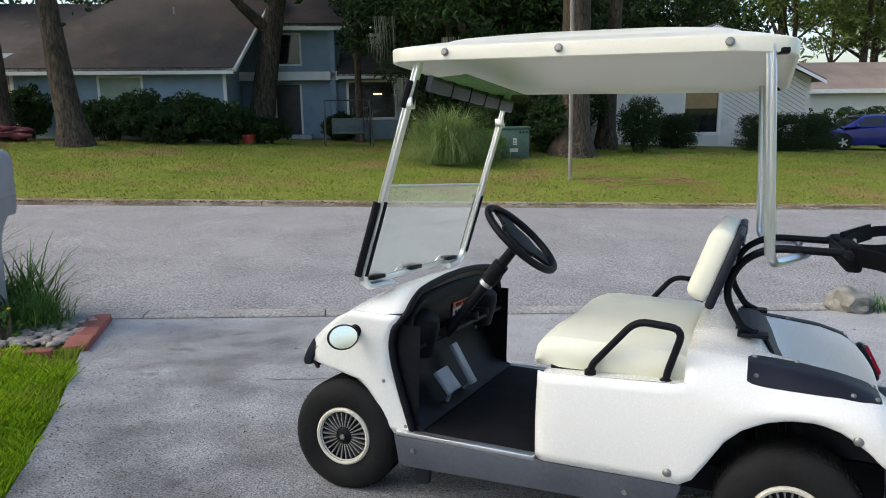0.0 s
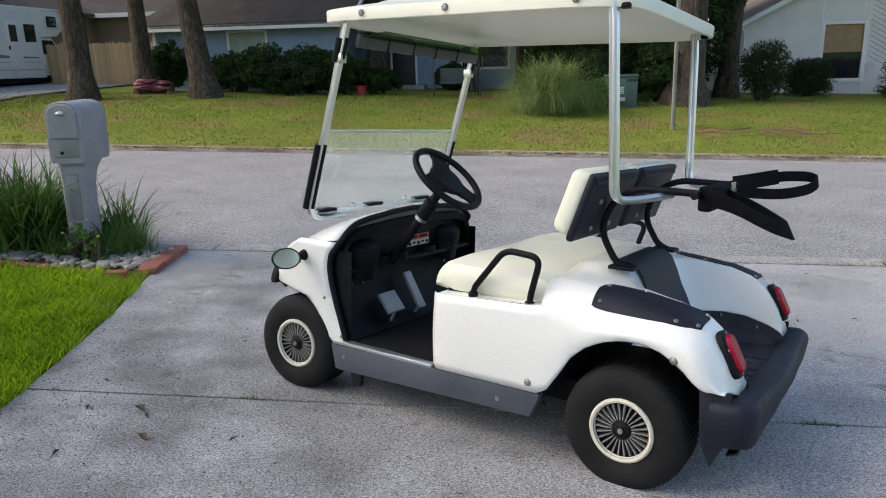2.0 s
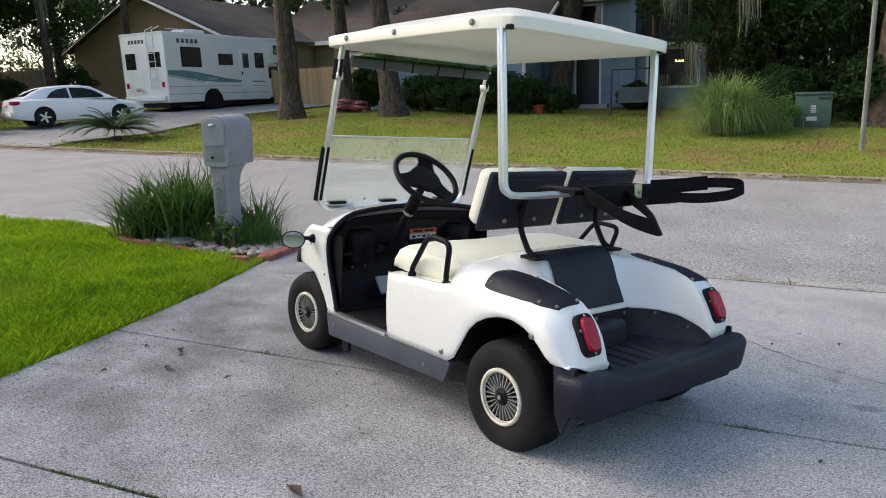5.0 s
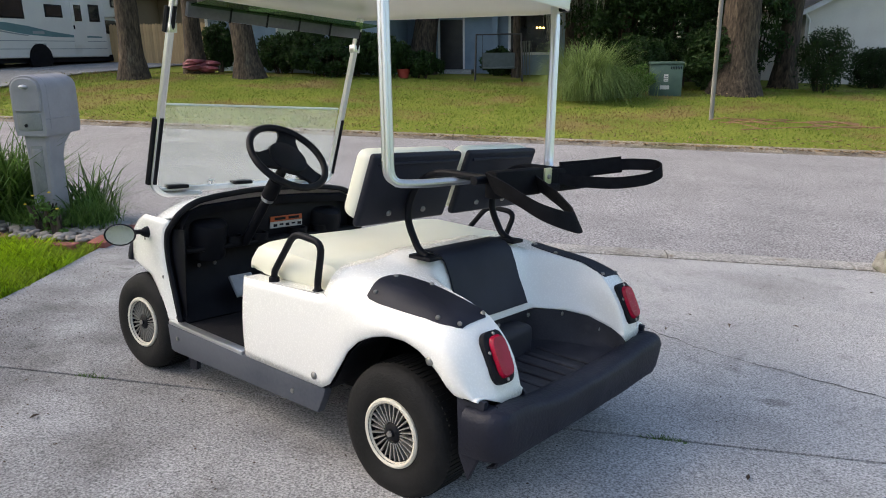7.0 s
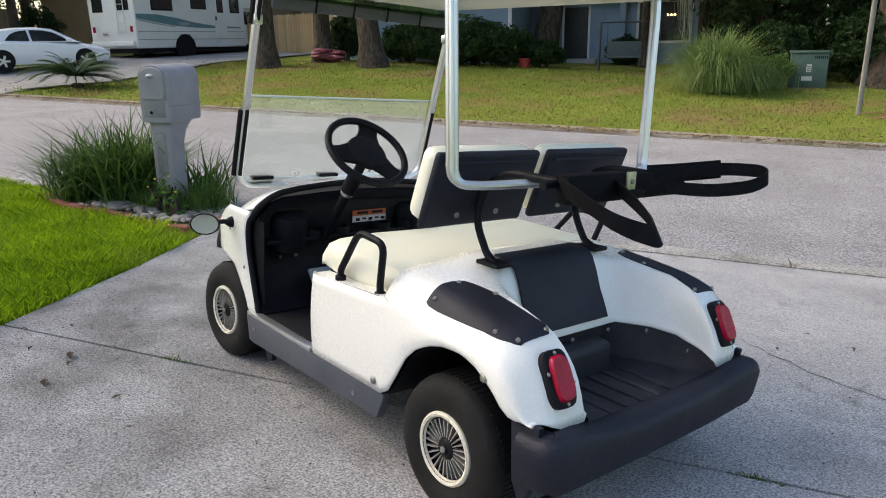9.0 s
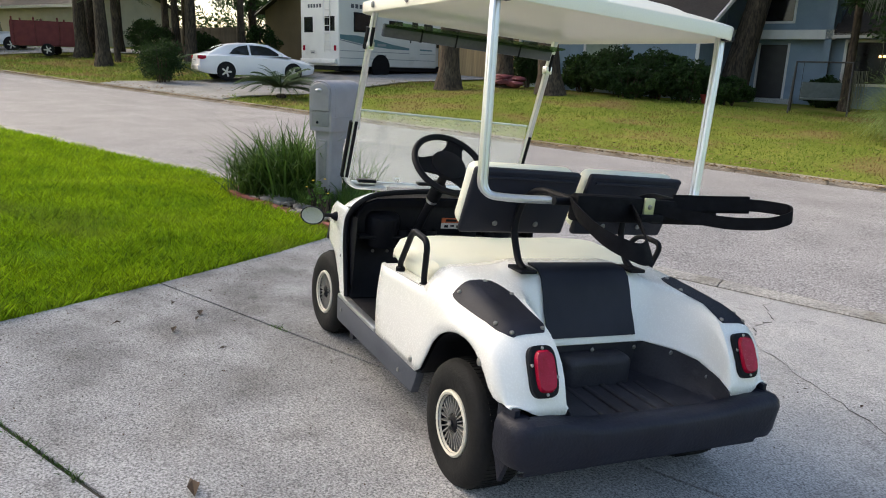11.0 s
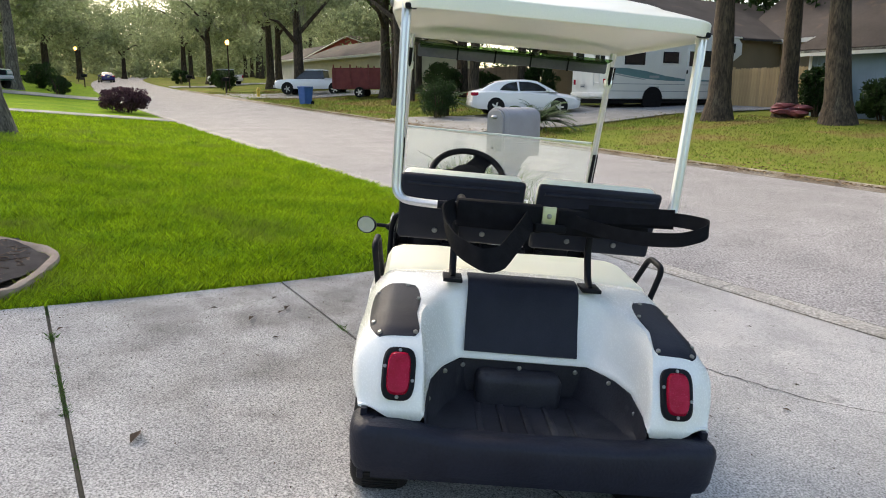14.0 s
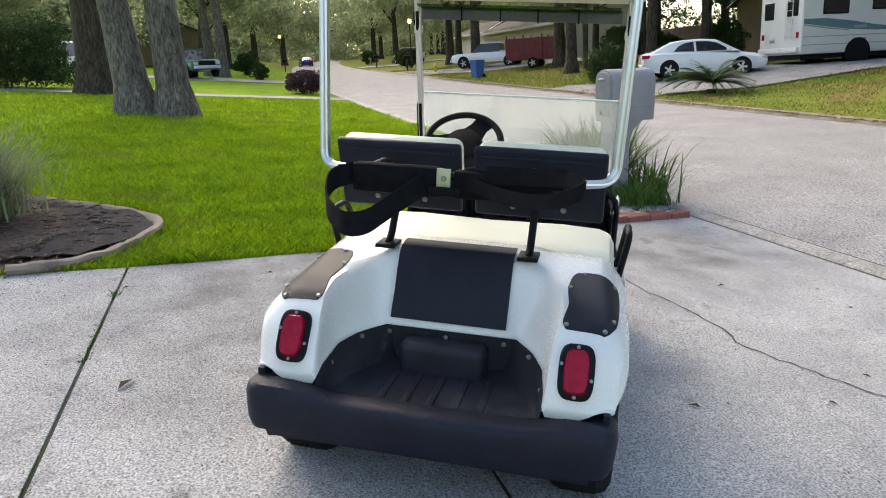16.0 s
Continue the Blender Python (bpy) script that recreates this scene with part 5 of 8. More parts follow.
tree(3.2, 19.0, 0.30, 8.0, 10, lean=(-0.05, 0.05), crown=2, crown_z=5.6, fork=0.3, scale=0.85, moss=4)
tree(1.6, 20.5, 0.22, 7.0, 12, lean=(0.03, 0.05), crown=2, crown_z=4.8, fork=0.3, scale=0.75, moss=3)
tree(5.6, 22.0, 0.26, 9.0, 13, crown=2, crown_z=6.8, fork=0.4, scale=0.9)
tree(-31.0, 17.3, 0.30, 10.5, 14, lean=(0.03, 0.0), crown=0, crown_z=10.5, fork=0.75)
for i, (s_, d_, r_, cz, k) in enumerate(((-35.6, 19.6, 0.26, 6.2, 0.8), (-33.4, 22.6, 0.24, 5.6, 0.8), (-39.5, 23.0, 0.3, 7.0, 0.9), (-30.6, 20.4, 0.22, 7.6, 0.8), (-43.5, 20.5, 0.26, 8.4, 0.9), (-27.6, 22.8, 0.24, 9.5, 0.9), (-46.5, 26.0, 0.3, 8.0, 1.1), (-37.0, 26.5, 0.3, 10.5, 1.1))):
    tree(s_, d_, r_, cz + 1.5, 450 + i, lean=(0.02 * (i % 3 - 1), 0), crown=2 if cz < 7 else 0, crown_z=cz, scale=k, fork=0.5, moss=3, label="slim dark tree among the neighbours' gardens", group="garden trees")
for i, (s_, d_, w, h) in enumerate(((-36.0, 18.4, 2.6, 1.9), (-39.6, 20.0, 3.0, 2.4), (-33.2, 19.6, 2.4, 1.7), (-31.0, 22.2, 2.6, 2.2))):
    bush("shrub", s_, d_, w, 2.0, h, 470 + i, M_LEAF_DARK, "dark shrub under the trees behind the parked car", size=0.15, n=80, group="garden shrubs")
tree(-33.0, 13.5, 0.33, 9.0, 15, crown=0, crown_z=9.5, moss=6)
tree(-52.5, 14.2, 0.45, 9.0, 16, lean=(-0.06, 0.0), crown=3, crown_z=8.5, moss=14, fork=0.4, scale=1.15, label="oak tree hung with grey moss")
tree(-38.8, 15.5, 0.38, 8.5, 17, crown=0, crown_z=9.0, moss=6, fork=0.5)
tree(-41.5, 17.5, 0.30, 9.0, 18, crown=2, crown_z=9.5)
tree(-64.0, 15.0, 0.4, 10, 19, crown=3, crown_z=8.5, moss=8, scale=1.3)
tree(-72.0, 18.0, 0.4, 10, 20, crown=0, crown_z=9.0, moss=6, scale=1.3)
tree(-92.0, 14.0, 0.45, 10, 21, crown=3, crown_z=8.5, moss=6, scale=1.5)
tree(-112.0, 13.0, 0.45, 10, 22, crown=0, crown_z=8.0, moss=4, scale=1.5)
tree(-135.0, 16.0, 0.45, 10, 23, crown=3, crown_z=8.0, scale=1.6)
# near side of the street
tree(-15.9, -6.65, 0.41, 9.0, 30, lean=(-0.05, -0.10), crown=0, crown_z=11, fork=0.7, bark=M_BARK_PALE, label="oak tree with pale lichened bark on the lawn")
tree(-15.5, -5.75, 0.40, 9.0, 31, lean=(-0.02, -0.01), crown=0, crown_z=11, fork=0.7, bark=M_BARK_PALE, label="oak tree with pale lichened bark on the lawn")
tree(-24.6, -8.9, 0.60, 9.0, 32, lean=(0.0, 0.0), crown=2, crown_z=11, fork=0.7)
tree(-52.0, -5.5, 0.42, 9.0, 33, lean=(-0.04, 0.0), crown=3, crown_z=9, bark=M_BARK_PALE, fork=0.6, moss=5)
tree(-54.5, -6.5, 0.42, 9.0, 34, lean=(0.06, 0.0), crown=3, crown_z=9, bark=M_BARK_PALE, fork=0.6, moss=5)
tree(-66.0, -8.0, 0.5, 9.0, 35, lean=(0.12, 0.1), crown=0, crown_z=7.5, fork=0.35, moss=8, scale=1.3)
tree(-84.0, -7.0, 0.5, 9.0, 36, crown=3, crown_z=7.5, moss=6, scale=1.5)
tree(-104.0, -5.0, 0.5, 9.0, 37, crown=0, crown_z=7.5, scale=1.5)
tree(-128.0, -2.0, 0.5, 9.0, 38, crown=3, crown_z=7.5, scale=1.7)
tree(-160.0, 4.0, 0.5, 9.0, 39, crown=0, crown_z=8, scale=2.2)
# dark evergreens between the two houses, leafy to the ground
for i, (s_, d_, cz, k) in enumerate(((2.2, 19.6, 3.4, 0.62), (4.3, 19.2, 3.8, 0.66), (6.2, 20.4, 4.2, 0.66), (3.4, 22.0, 6.2, 0.8), (7.6, 22.6, 6.0, 0.8), (1.2, 23.6, 6.6, 0.6), (5.2, 24.0, 9.0, 0.9), (10.2, 34.0, 8.0, 1.2), (16.0, 35.0, 8.5, 1.2), (22.0, 42.0, 7.5, 1.3))):
    tree(s_, d_, 0.2, cz + 1.0, 400 + i, crown=2, crown_z=cz, scale=k, fork=0.3, moss=3, label="dark leafy tree between the houses", group="house trees")
for i, (s_, d_, w, h) in enumerate(((2.9, 18.7, 2.6, 4.2), (4.6, 18.2, 2.6, 4.8), (6.9, 18.6, 2.8, 5.0), (3.2, 16.9, 2.0, 1.6), (5.4, 16.6, 1.8, 2.0))):
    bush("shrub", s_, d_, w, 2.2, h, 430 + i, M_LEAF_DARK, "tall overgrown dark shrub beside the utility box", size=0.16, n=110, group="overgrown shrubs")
# woods behind the houses
for i in range(46):
    rng = np.random.default_rng(200 + i)
    s_, d_ = -62 + i * 2.55 + rng.uniform(-1, 1), 36 + rng.uniform(0, 26)
    # from s = 4 on, crowns take the green with sunlight painted in
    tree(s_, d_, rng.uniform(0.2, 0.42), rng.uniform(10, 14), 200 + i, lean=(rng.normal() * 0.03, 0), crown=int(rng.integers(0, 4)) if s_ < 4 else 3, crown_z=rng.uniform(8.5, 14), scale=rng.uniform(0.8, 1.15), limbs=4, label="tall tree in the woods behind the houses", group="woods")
for i in range(14):
    rng = np.random.default_rng(300 + i)
    tree(-56 - i * 7 + rng.uniform(-2, 2), -20 - rng.uniform(0, 18), rng.uniform(0.25, 0.45), rng.uniform(9, 13), 300 + i, crown=int(rng.integers(0, 4)), crown_z=rng.uniform(7.5, 11), scale=rng.uniform(1.0, 1.5), limbs=4, label="tall tree behind the neighbouring gardens", group="woods")
for i in range(12):
    rng = np.random.default_rng(340 + i)
    tree(-75 - i * 9, 24 + rng.uniform(0, 18), 0.4, 11, 340 + i, crown=int(rng.integers(0, 4)), crown_z=rng.uniform(7, 10), scale=rng.uniform(1.2, 1.7), limbs=4, label="tall tree behind the neighbouring gardens", group="woods")


def undergrowth():
    """Far woods that nobody could count."""
    rng = np.random.default_rng(5)
    cs, far = [], []
    for _ in range(800):
        s_, d_ = rng.uniform(-110, 75), rng.uniform(44, 80)
        p = place(s_, d_)
        z = rng.uniform(0.3, 9.0 if s_ < 2 else 4.5)
        cs.append((p.x, p.y, p.z + z, rng.uniform(0.9, 2.2)))
    for _ in range(300):
        s_, d_ = rng.uniform(-190, -85), rng.uniform(-50, -24)
        p = place(s_, d_)
        far.append((p.x, p.y, p.z + rng.uniform(0.3, 9), rng.uniform(1.2, 2.6)))
    for _ in range(620):
        s_, d_ = rng.uniform(-230, -150), rng.uniform(-70, 50)
        if -4 < d_ < 12 and s_ > -175:
            continue
        p = place(s_, d_)
        far.append((p.x, p.y, p.z + rng.uniform(0.0, 12), rng.uniform(1.5, 3)))
    for _ in range(700):
        p = place(rng.uniform(-300, -205), rng.uniform(-60, 60))
        far.append((p.x, p.y, p.z + rng.uniform(-1.0, 16), rng.uniform(2.0, 3.5)))
    for _ in range(260):
        s_, d_ = rng.uniform(-210, -75), rng.uniform(-42, -9)
        p = place(s_, d_)
        far.append((p.x, p.y, p.z + rng.uniform(0.3, 7), rng.uniform(1.0, 2.4)))
    share("far_trees", raw_mesh("far_trees", *leaves(rng, far, 1.3, 1.0, 60), M_LEAF_HAZED), None, Matrix())
    lacy = []
    for _ in range(700):
        s_, d_ = rng.uniform(-50, 45), rng.uniform(33, 43)
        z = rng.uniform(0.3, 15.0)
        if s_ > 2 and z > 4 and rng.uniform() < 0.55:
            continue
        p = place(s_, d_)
        # light put into colour by height: low clumps dark, high ones sunlit green
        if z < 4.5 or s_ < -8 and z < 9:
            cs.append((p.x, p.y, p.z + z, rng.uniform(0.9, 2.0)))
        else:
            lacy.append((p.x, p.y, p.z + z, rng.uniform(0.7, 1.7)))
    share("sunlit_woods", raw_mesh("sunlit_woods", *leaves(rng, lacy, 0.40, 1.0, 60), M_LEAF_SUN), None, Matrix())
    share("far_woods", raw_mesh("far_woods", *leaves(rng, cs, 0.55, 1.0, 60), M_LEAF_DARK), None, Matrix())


undergrowth()

def far_canopy():
    """Foliage closing over the street's far end."""
    rng = np.random.default_rng(17)
    cs = []
    while len(cs) < 1500:
        s_, d_ = rng.uniform(-170, -40), rng.uniform(-32, 44)
        z = rng.uniform(1.0, 17.0)
        gap = 1.0 + max(0.0, 6.5 - z) * 2.2
        if -3 - gap < d_ < 11 + gap and z < 7.5:
            continue
        if d_ > 11 and s_ > -50 or (d_ > 14 and z < 5.5 and s_ > -110):
            continue
        if d_ < -1 and s_ > -62 and z < 6:
            continue
        p = place(s_, d_)
        cs.append((p.x, p.y, p.z + z, rng.uniform(0.9, 2.2)))
    ob = share("far_canopy", raw_mesh("far_canopy", *leaves(rng, cs, 0.42, 1.0, 70), M_LEAF_HAZED), None, Matrix())
    tagged(ob, "oak foliage closing over the far street, haze put into its soft green", "foliage", kind="stuff")


far_canopy()
tagged(bpy.data.objects["far_trees"], "trees closing the far end of the street, haze put into their pale green", "woods", kind="stuff")
tagged(bpy.data.objects["sunlit_woods"], "lacy foliage high behind the houses, sunlight put into its lighter green", "woods", kind="stuff")
tagged(bpy.data.objects["far_woods"], "dense dark green woods closing the view", "woods", kind="stuff")

# shrubs before the houses
for i, (s_, d_, w, h) in enumerate(((-9.4, 19.4, 2.6, 1.45), (-8.0, 19.1, 2.8, 1.8), (-6.4, 18.9, 2.6, 1.75), (-5.2, 18.6, 2.2, 1.4), (-7.2, 18.0, 3.2, 1.2), (-4.0, 18.9, 1.8, 1.0), (-12.0, 19.6, 1.3, 1.9), (-1.6, 22.6, 1.6, 1.1))):
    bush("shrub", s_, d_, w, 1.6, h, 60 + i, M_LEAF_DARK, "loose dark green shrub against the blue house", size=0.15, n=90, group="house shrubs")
bush("shrub", 8.85, 17.4, 1.75, 1.6, 2.0, 70, M_HEDGE, "rounded dark evergreen shrub by the white house", size=0.085, n=150)
bush("shrub", 11.6, 20.6, 1.5, 1.3, 1.35, 71, M_HEDGE, "clipped dark evergreen shrub by the white house", size=0.075, n=220, boxy=True)
bush("hedge", 16.0, 20.0, 4.2, 1.5, 1.45, 72, M_HEDGE, "clipped dark hedge along the white house", size=0.075, n=520, boxy=True, category="hedge")
bush("hedge", 25.0, 26.0, 9.0, 2.0, 1.9, 73, M_LEAF_DARK, "tall dark hedge behind the blue car", size=0.15, n=150, boxy=True, category="hedge")
bush("shrub", 6.5, 21.5, 1.3, 1.0, 2.2, 74, M_MOSS, "pale flowering shrub under the trees", size=0.1, n=50)
bush("shrub", -22.6, 9.9, 1.9, 1.7, 1.75, 75, M_LEAF_DARK, "dense round dark green shrub at the kerb", size=0.09, n=110)
bush("shrub", -30.0, -1.2, 2.6, 2.4, 1.1, 76, M_PURPLE, "low purple-leaved shrub at the roadside", size=0.1, n=130)
bush("hedge", -27.5, -12.4, 5.0, 4.8, 2.5, 77, M_LEAF_DARK, "clipped dark green hedge beside the neighbour's drive", size=0.12, n=460, boxy=True, category="hedge")
bush("shrub", 3.0, 14.9, 1.3, 1.1, 0.9, 78, M_WEED, "weedy green shrub beside the utility box", size=0.1, n=50)
bush("shrub", -47.5, -3.0, 2.0, 1.6, 1.3, 79, M_LEAF_DARK, "small dark roadside shrub", size=0.12, n=40)
for i, (s_, d_) in enumerate(((-68, 11.5), (-76, 12.5), (-60, -4.0), (-98, 11.0), (-58, 22))):
    bush("shrub", s_, d_, 3.0, 2.5, 2.0, 90 + i, M_LEAF_DARK, "dark roadside shrub further up the street", size=0.2, n=50, group="street shrubs")
tuft("pampas_grass", 1.6, 13.6, 3600, 2.15, 1.8, 0.019, M_PAMPAS, "big arching clump of pale green pampas grass", 101, droop=1.0, upright=0.62, base=0.22)
tuft("pampas_grass", 2.6, 14.4, 700, 1.1, 1.0, 0.014, M_PAMPAS, "arching clump of pale green grass by the utility box", 102, droop=0.7, base=0.3)
palm(-15.9, 9.85, 1.55, 44, 110, "low spreading sago palm by the neighbour's drive", 0.14)
palm(-24.4, 11.4, 1.5, 26, 111, "sago palm with arching fronds beside a shrub", 0.5)
palm(-34.6, 15.2, 1.8, 34, 112, "tall palm with drooping fronds among the trees", 4.4)


# ---- mailbox bed, lawn, kerbside things ----
M_MAILBOX = mat("grey_mailbox", (0.24, 0.232, 0.242), (0.32, 0.31, 0.322), 5.0, 0.6, bump=0.15, fine=120, spots=[((0.22, 0.215, 0.22), 4.0, 0.2)])
M_BRICKRED = mat("red_paver", (0.24, 0.075, 0.055), (0.34, 0.12, 0.09), 10.0, 0.9, bump=0.5, island=0.12)
M_STONE = mat("river_stone", (0.22, 0.185, 0.155), (0.42, 0.37, 0.315), 12.0, 0.8, bump=0.3, island=0.35)
M_MULCH = mat("brown_mulch", (0.045, 0.032, 0.026), (0.12, 0.085, 0.066), 20.0, 0.95, bump=1.0, fine=90, grain=(35, 0.6))
M_FABRIC = mat("weed_fabric", (0.022, 0.020, 0.022), (0.055, 0.050, 0.052), 8.0, 0.85, bump=0.6, ior=1.2, spots=[((0.10, 0.075, 0.06), 5.0, 0.3)])
M_EDGING = mat("concrete_edging", (0.26, 0.20, 0.155), (0.38, 0.30, 0.24), 8.0, 0.9, bump=0.5, spots=[((0.14, 0.11, 0.09), 4.0, 0.3)])
M_SLATE = mat("slate", (0.16, 0.17, 0.17), (0.28, 0.28, 0.27), 6.0, 0.85, bump=0.4)
M_YELLOW = mat("yellow_petals", (0.7, 0.45, 0.02), (0.75, 0.5, 0.05), 20.0, 0.6)
M_DEADLEAF = mat("dead_leaf", (0.045, 0.03, 0.02), (0.10, 0.065, 0.04), 20.0, 0.9, island=0.4)

M_PULL = mat("pale_pull", (0.46, 0.46, 0.47), (0.55, 0.55, 0.56), 8.0, 0.5)
mb = thing("mailbox", on_ground(-3.83, -0.62, 186, 0.03) @ pose(0, 0, 0, 0, -1.5, 0) @ Matrix.Diagonal((1.08, 1.08, 1.2, 1)), "grey moulded plastic mailbox on a matching post", "mailbox")
# a flared column under an arched box; the door and slot are on the house side
post = []
for z, w, dd in ((-0.05, 0.105, 0.115), (0.35, 0.10, 0.11), (0.56, 0.10, 0.12), (0.66, 0.105, 0.16), (0.72, 0.11, 0.24), (0.76, 0.115, 0.30)):
    k = 0.02
    post.append([(-w + k, -dd, z), (w - k, -dd, z), (w, -dd + k, z), (w, 0.11 - k, z), (w - k, 0.11, z), (-w + k, 0.11, z), (-w, 0.11 - k, z), (-w, -dd + k, z)])
part("post", sheet(post, closed=True), M_MAILBOX, mb)


def arch_row(y, k=1.0, low=0.74):
    pts = [(-0.135 * k, y, low), (-0.145 * k, y, low + 0.05), (-0.145 * k, y, 1.08)]
    pts += [(-0.145 * k * math.cos(math.pi * j / 12) ** 1, y, 1.08 + 0.115 * k * math.sin(math.pi * j / 12) ** 0.7) for j in range(1, 12)]
    return pts + [(0.145 * k, y, 1.08), (0.145 * k, y, low + 0.05), (0.135 * k, y, low)]


NA = 17
bm = sheet([arch_row(y, k) for y, k in ((-0.37, 0.84), (-0.365, 0.94), (-0.34, 1.0), (0.12, 1.0), (0.14, 0.985), (0.15, 0.95))], closed=True)
vs = list(bm.verts)
bm.faces.new(vs[:NA])
bm.faces.new(vs[-NA:])
hood = part("box", bm, M_MAILBOX, mb)
part("seam", sheet([arch_row(y, 1.012)[1:-1] for y in (0.075, 0.09)], thick=0.004), M_MAILBOX, hood)
part("base_band", box(-0.15, 0.15, -0.36, 0.14, 0.865, 0.877, 0.004), M_MAILBOX, hood)
bm = sheet([arch_row(y, k, 0.93) for y, k in ((0.145, 0.84), (0.162, 0.83), (0.168, 0.78))], closed=True)
bm.faces.new([v for v in list(bm.verts)[-NA:]])
door = part("door", bm, M_MAILBOX, mb)
part("pull", blob(0.035, 2, 0.1, 0.45, 3, centre=(0, 0.175, 1.11)), M_PULL, door, "pale moulded door pull")
part("slot", box(-0.105, 0.105, 0.147, 0.156, 0.785, 0.915, 0.004), M_SLATE, mb, "recessed slate-grey newspaper slot")
part("slot", box(-0.05, 0.05, 0.105, 0.116, 0.30, 0.66, 0.004), M_SLATE, mb, "recessed panel in the post")
part("plate", box(-0.04, 0.04, 0.112, 0.120, 0.58, 0.64, 0.003), M_MAILBOX, mb)
part("knob", lathe([(0, 0.012), (0.012, 0.01), (0.014, 0)], 12, m=pose(0.03, 0.156, 0.82, -90, 0, 0)), M_BLACK, mb)

# the bed: stones, slates, pavers, plants
bed = [(-2.95, -1.28), (-3.2, -0.25), (-3.6, -0.18), (-5.4, -0.18), (-5.5, -0.6), (-5.1, -0.95), (-4.4, -1.05), (-3.8, -1.2), (-3.4, -1.35)]
bm = bmesh.new()
c = place(-4.1, -0.65, 0.03)
ring = [bm.verts.new(place(s_, d_, 0.015)) for s_, d_ in bed]
mid = bm.verts.new(c)
for i in range(len(ring)):
    bm.faces.new((ring[i], ring[(i + 1) % len(ring)], mid))
solid("planting_bed", bm, M_MULCH, "mulched bed with stones round the mailbox", kind="structure")
stone_meshes = []
for i in range(6):
    b = blob(1.0, 2, 0.35, 0.55, i)
    me = bpy.data.meshes.new("stone")
    b.to_mesh(me)
    b.free()
    me.materials.append(M_STONE)
    me.shade_smooth()
    stone_meshes.append(me)
rng = np.random.default_rng(42)
for i in range(260):
    u, v = rng.uniform(-4.7, -3.05), rng.uniform(-1.25, -0.75)
    if i % 3 == 0:
        u, v = rng.uniform(-3.6, -3.1), rng.uniform(-1.2, -0.3)
    if u < -3.9 and v < -1.0:
        v += 0.25
    p = place(u, v, 0.035)
    k = rng.uniform(0.014, 0.042)
    st = share("stone", stone_meshes[i % 6], None, pose(p.x, p.y, p.z + 0.3 * k, 0, 0, rng.uniform(0, 360)) @ Matrix.Diagonal((k * rng.uniform(0.8, 1.4), k, k, 1)), "rounded pale river stone in the mailbox bed")
    tagged(st, "", "stone", "bed stones")
for i, (u, v, w) in enumerate(((-4.35, -0.85, 0.2), (-3.75, -0.5, 0.16), (-3.45, -0.62, 0.18), (-3.3, -0.4, 0.15), (-4.6, -0.75, 0.15), (-3.85, -0.85, 0.15))):
    p = place(u, v, 0.05)
    outline = [(w * math.cos(a) * (0.8 + 0.3 * math.sin(3 * a + i)), 0.7 * w * math.sin(a)) for a in (0, 0.9, 1.9, 2.8, 3.7, 4.6, 5.5)]
    b = prism(outline, "z", -0.02, 0.02, r=0.005)
    solid("slate", b, M_SLATE, "flat grey slate laid in the bed", "stone", group="bed slates", m=pose(p.x, p.y, p.z, rng.uniform(-8, 8), rng.uniform(-8, 8), rng.uniform(0, 360)))
# red pavers edge the driveway; smaller ones curve along the lawn
edge_pts = [(-2.93, -1.30), (-2.98, -1.02), (-3.03, -0.74), (-3.08, -0.46), (-3.13, -0.2)]
for (s0, d0), (s1, d1) in zip(edge_pts, edge_pts[1:]):
    p, q = place(s0, d0, 0.03), place(s1, d1, 0.03)
    m = pose(*((p + q) / 2), 0, 0, math.degrees(math.atan2(q.y - p.y, q.x - p.x)))
    ln = (q - p).length
    solid("paver", box(-ln / 2 + 0.003, ln / 2 - 0.003, -0.085, 0.085, -0.06, 0.028, 0.012), M_BRICKRED, "red concrete paver edging the driveway", "paver", group="red pavers", m=m)
curve = [(-3.05, -1.36), (-3.35, -1.38), (-3.65, -1.30), (-3.95, -1.18), (-4.25, -1.10), (-4.55, -1.06), (-4.85, -1.0), (-5.12, -0.92), (-5.35, -0.78), (-5.5, -0.55)]
for (s0, d0), (s1, d1) in zip(curve, curve[1:]):
    p, q = place(s0, d0, 0.01), place(s1, d1, 0.01)
    m = pose(*((p + q) / 2), 0, 0, math.degrees(math.atan2(q.y - p.y, q.x - p.x)))
    ln = (q - p).length
    solid("paver", box(-ln / 2 + 0.004, ln / 2 - 0.004, -0.045, 0.045, -0.06, 0.03, 0.01), M_BRICKRED, "weathered red paver edging the lawn", "paver", group="red pavers", m=m)
tuft("liriope", -4.50, -0.45, 900, 1.05, 1.0, 0.024, M_STRAPLEAF, "big arching clump of dark green strap leaves", 120, droop=0.55, base=0.16)
tuft("liriope", -5.00, -0.62, 450, 0.9, 0.9, 0.022, M_STRAPLEAF, "arching clump of dark green strap leaves", 121, droop=0.6, base=0.14)
tuft("liriope", -3.78, -0.22, 220, 0.75, 0.8, 0.020, M_STRAPLEAF, "arching clump of strap leaves behind the mailbox", 122, droop=0.6, base=0.12)
tuft("monkey_grass", -3.52, -0.55, 900, 0.42, 0.40, 0.008, M_WEED, "fine green tussock beside the mailbox", 123, droop=0.6, base=0.10)
tuft("monkey_grass", -3.95, -0.72, 500, 0.36, 0.3, 0.008, M_WEED, "fine green tussock among the stones", 124, droop=0.5, base=0.08)
bush("weed", -3.72, -0.88, 0.34, 0.3, 0.36, 125, M_WEED, "leafy green weed with small yellow flowers", size=0.05, n=22, per=26, category="plant")
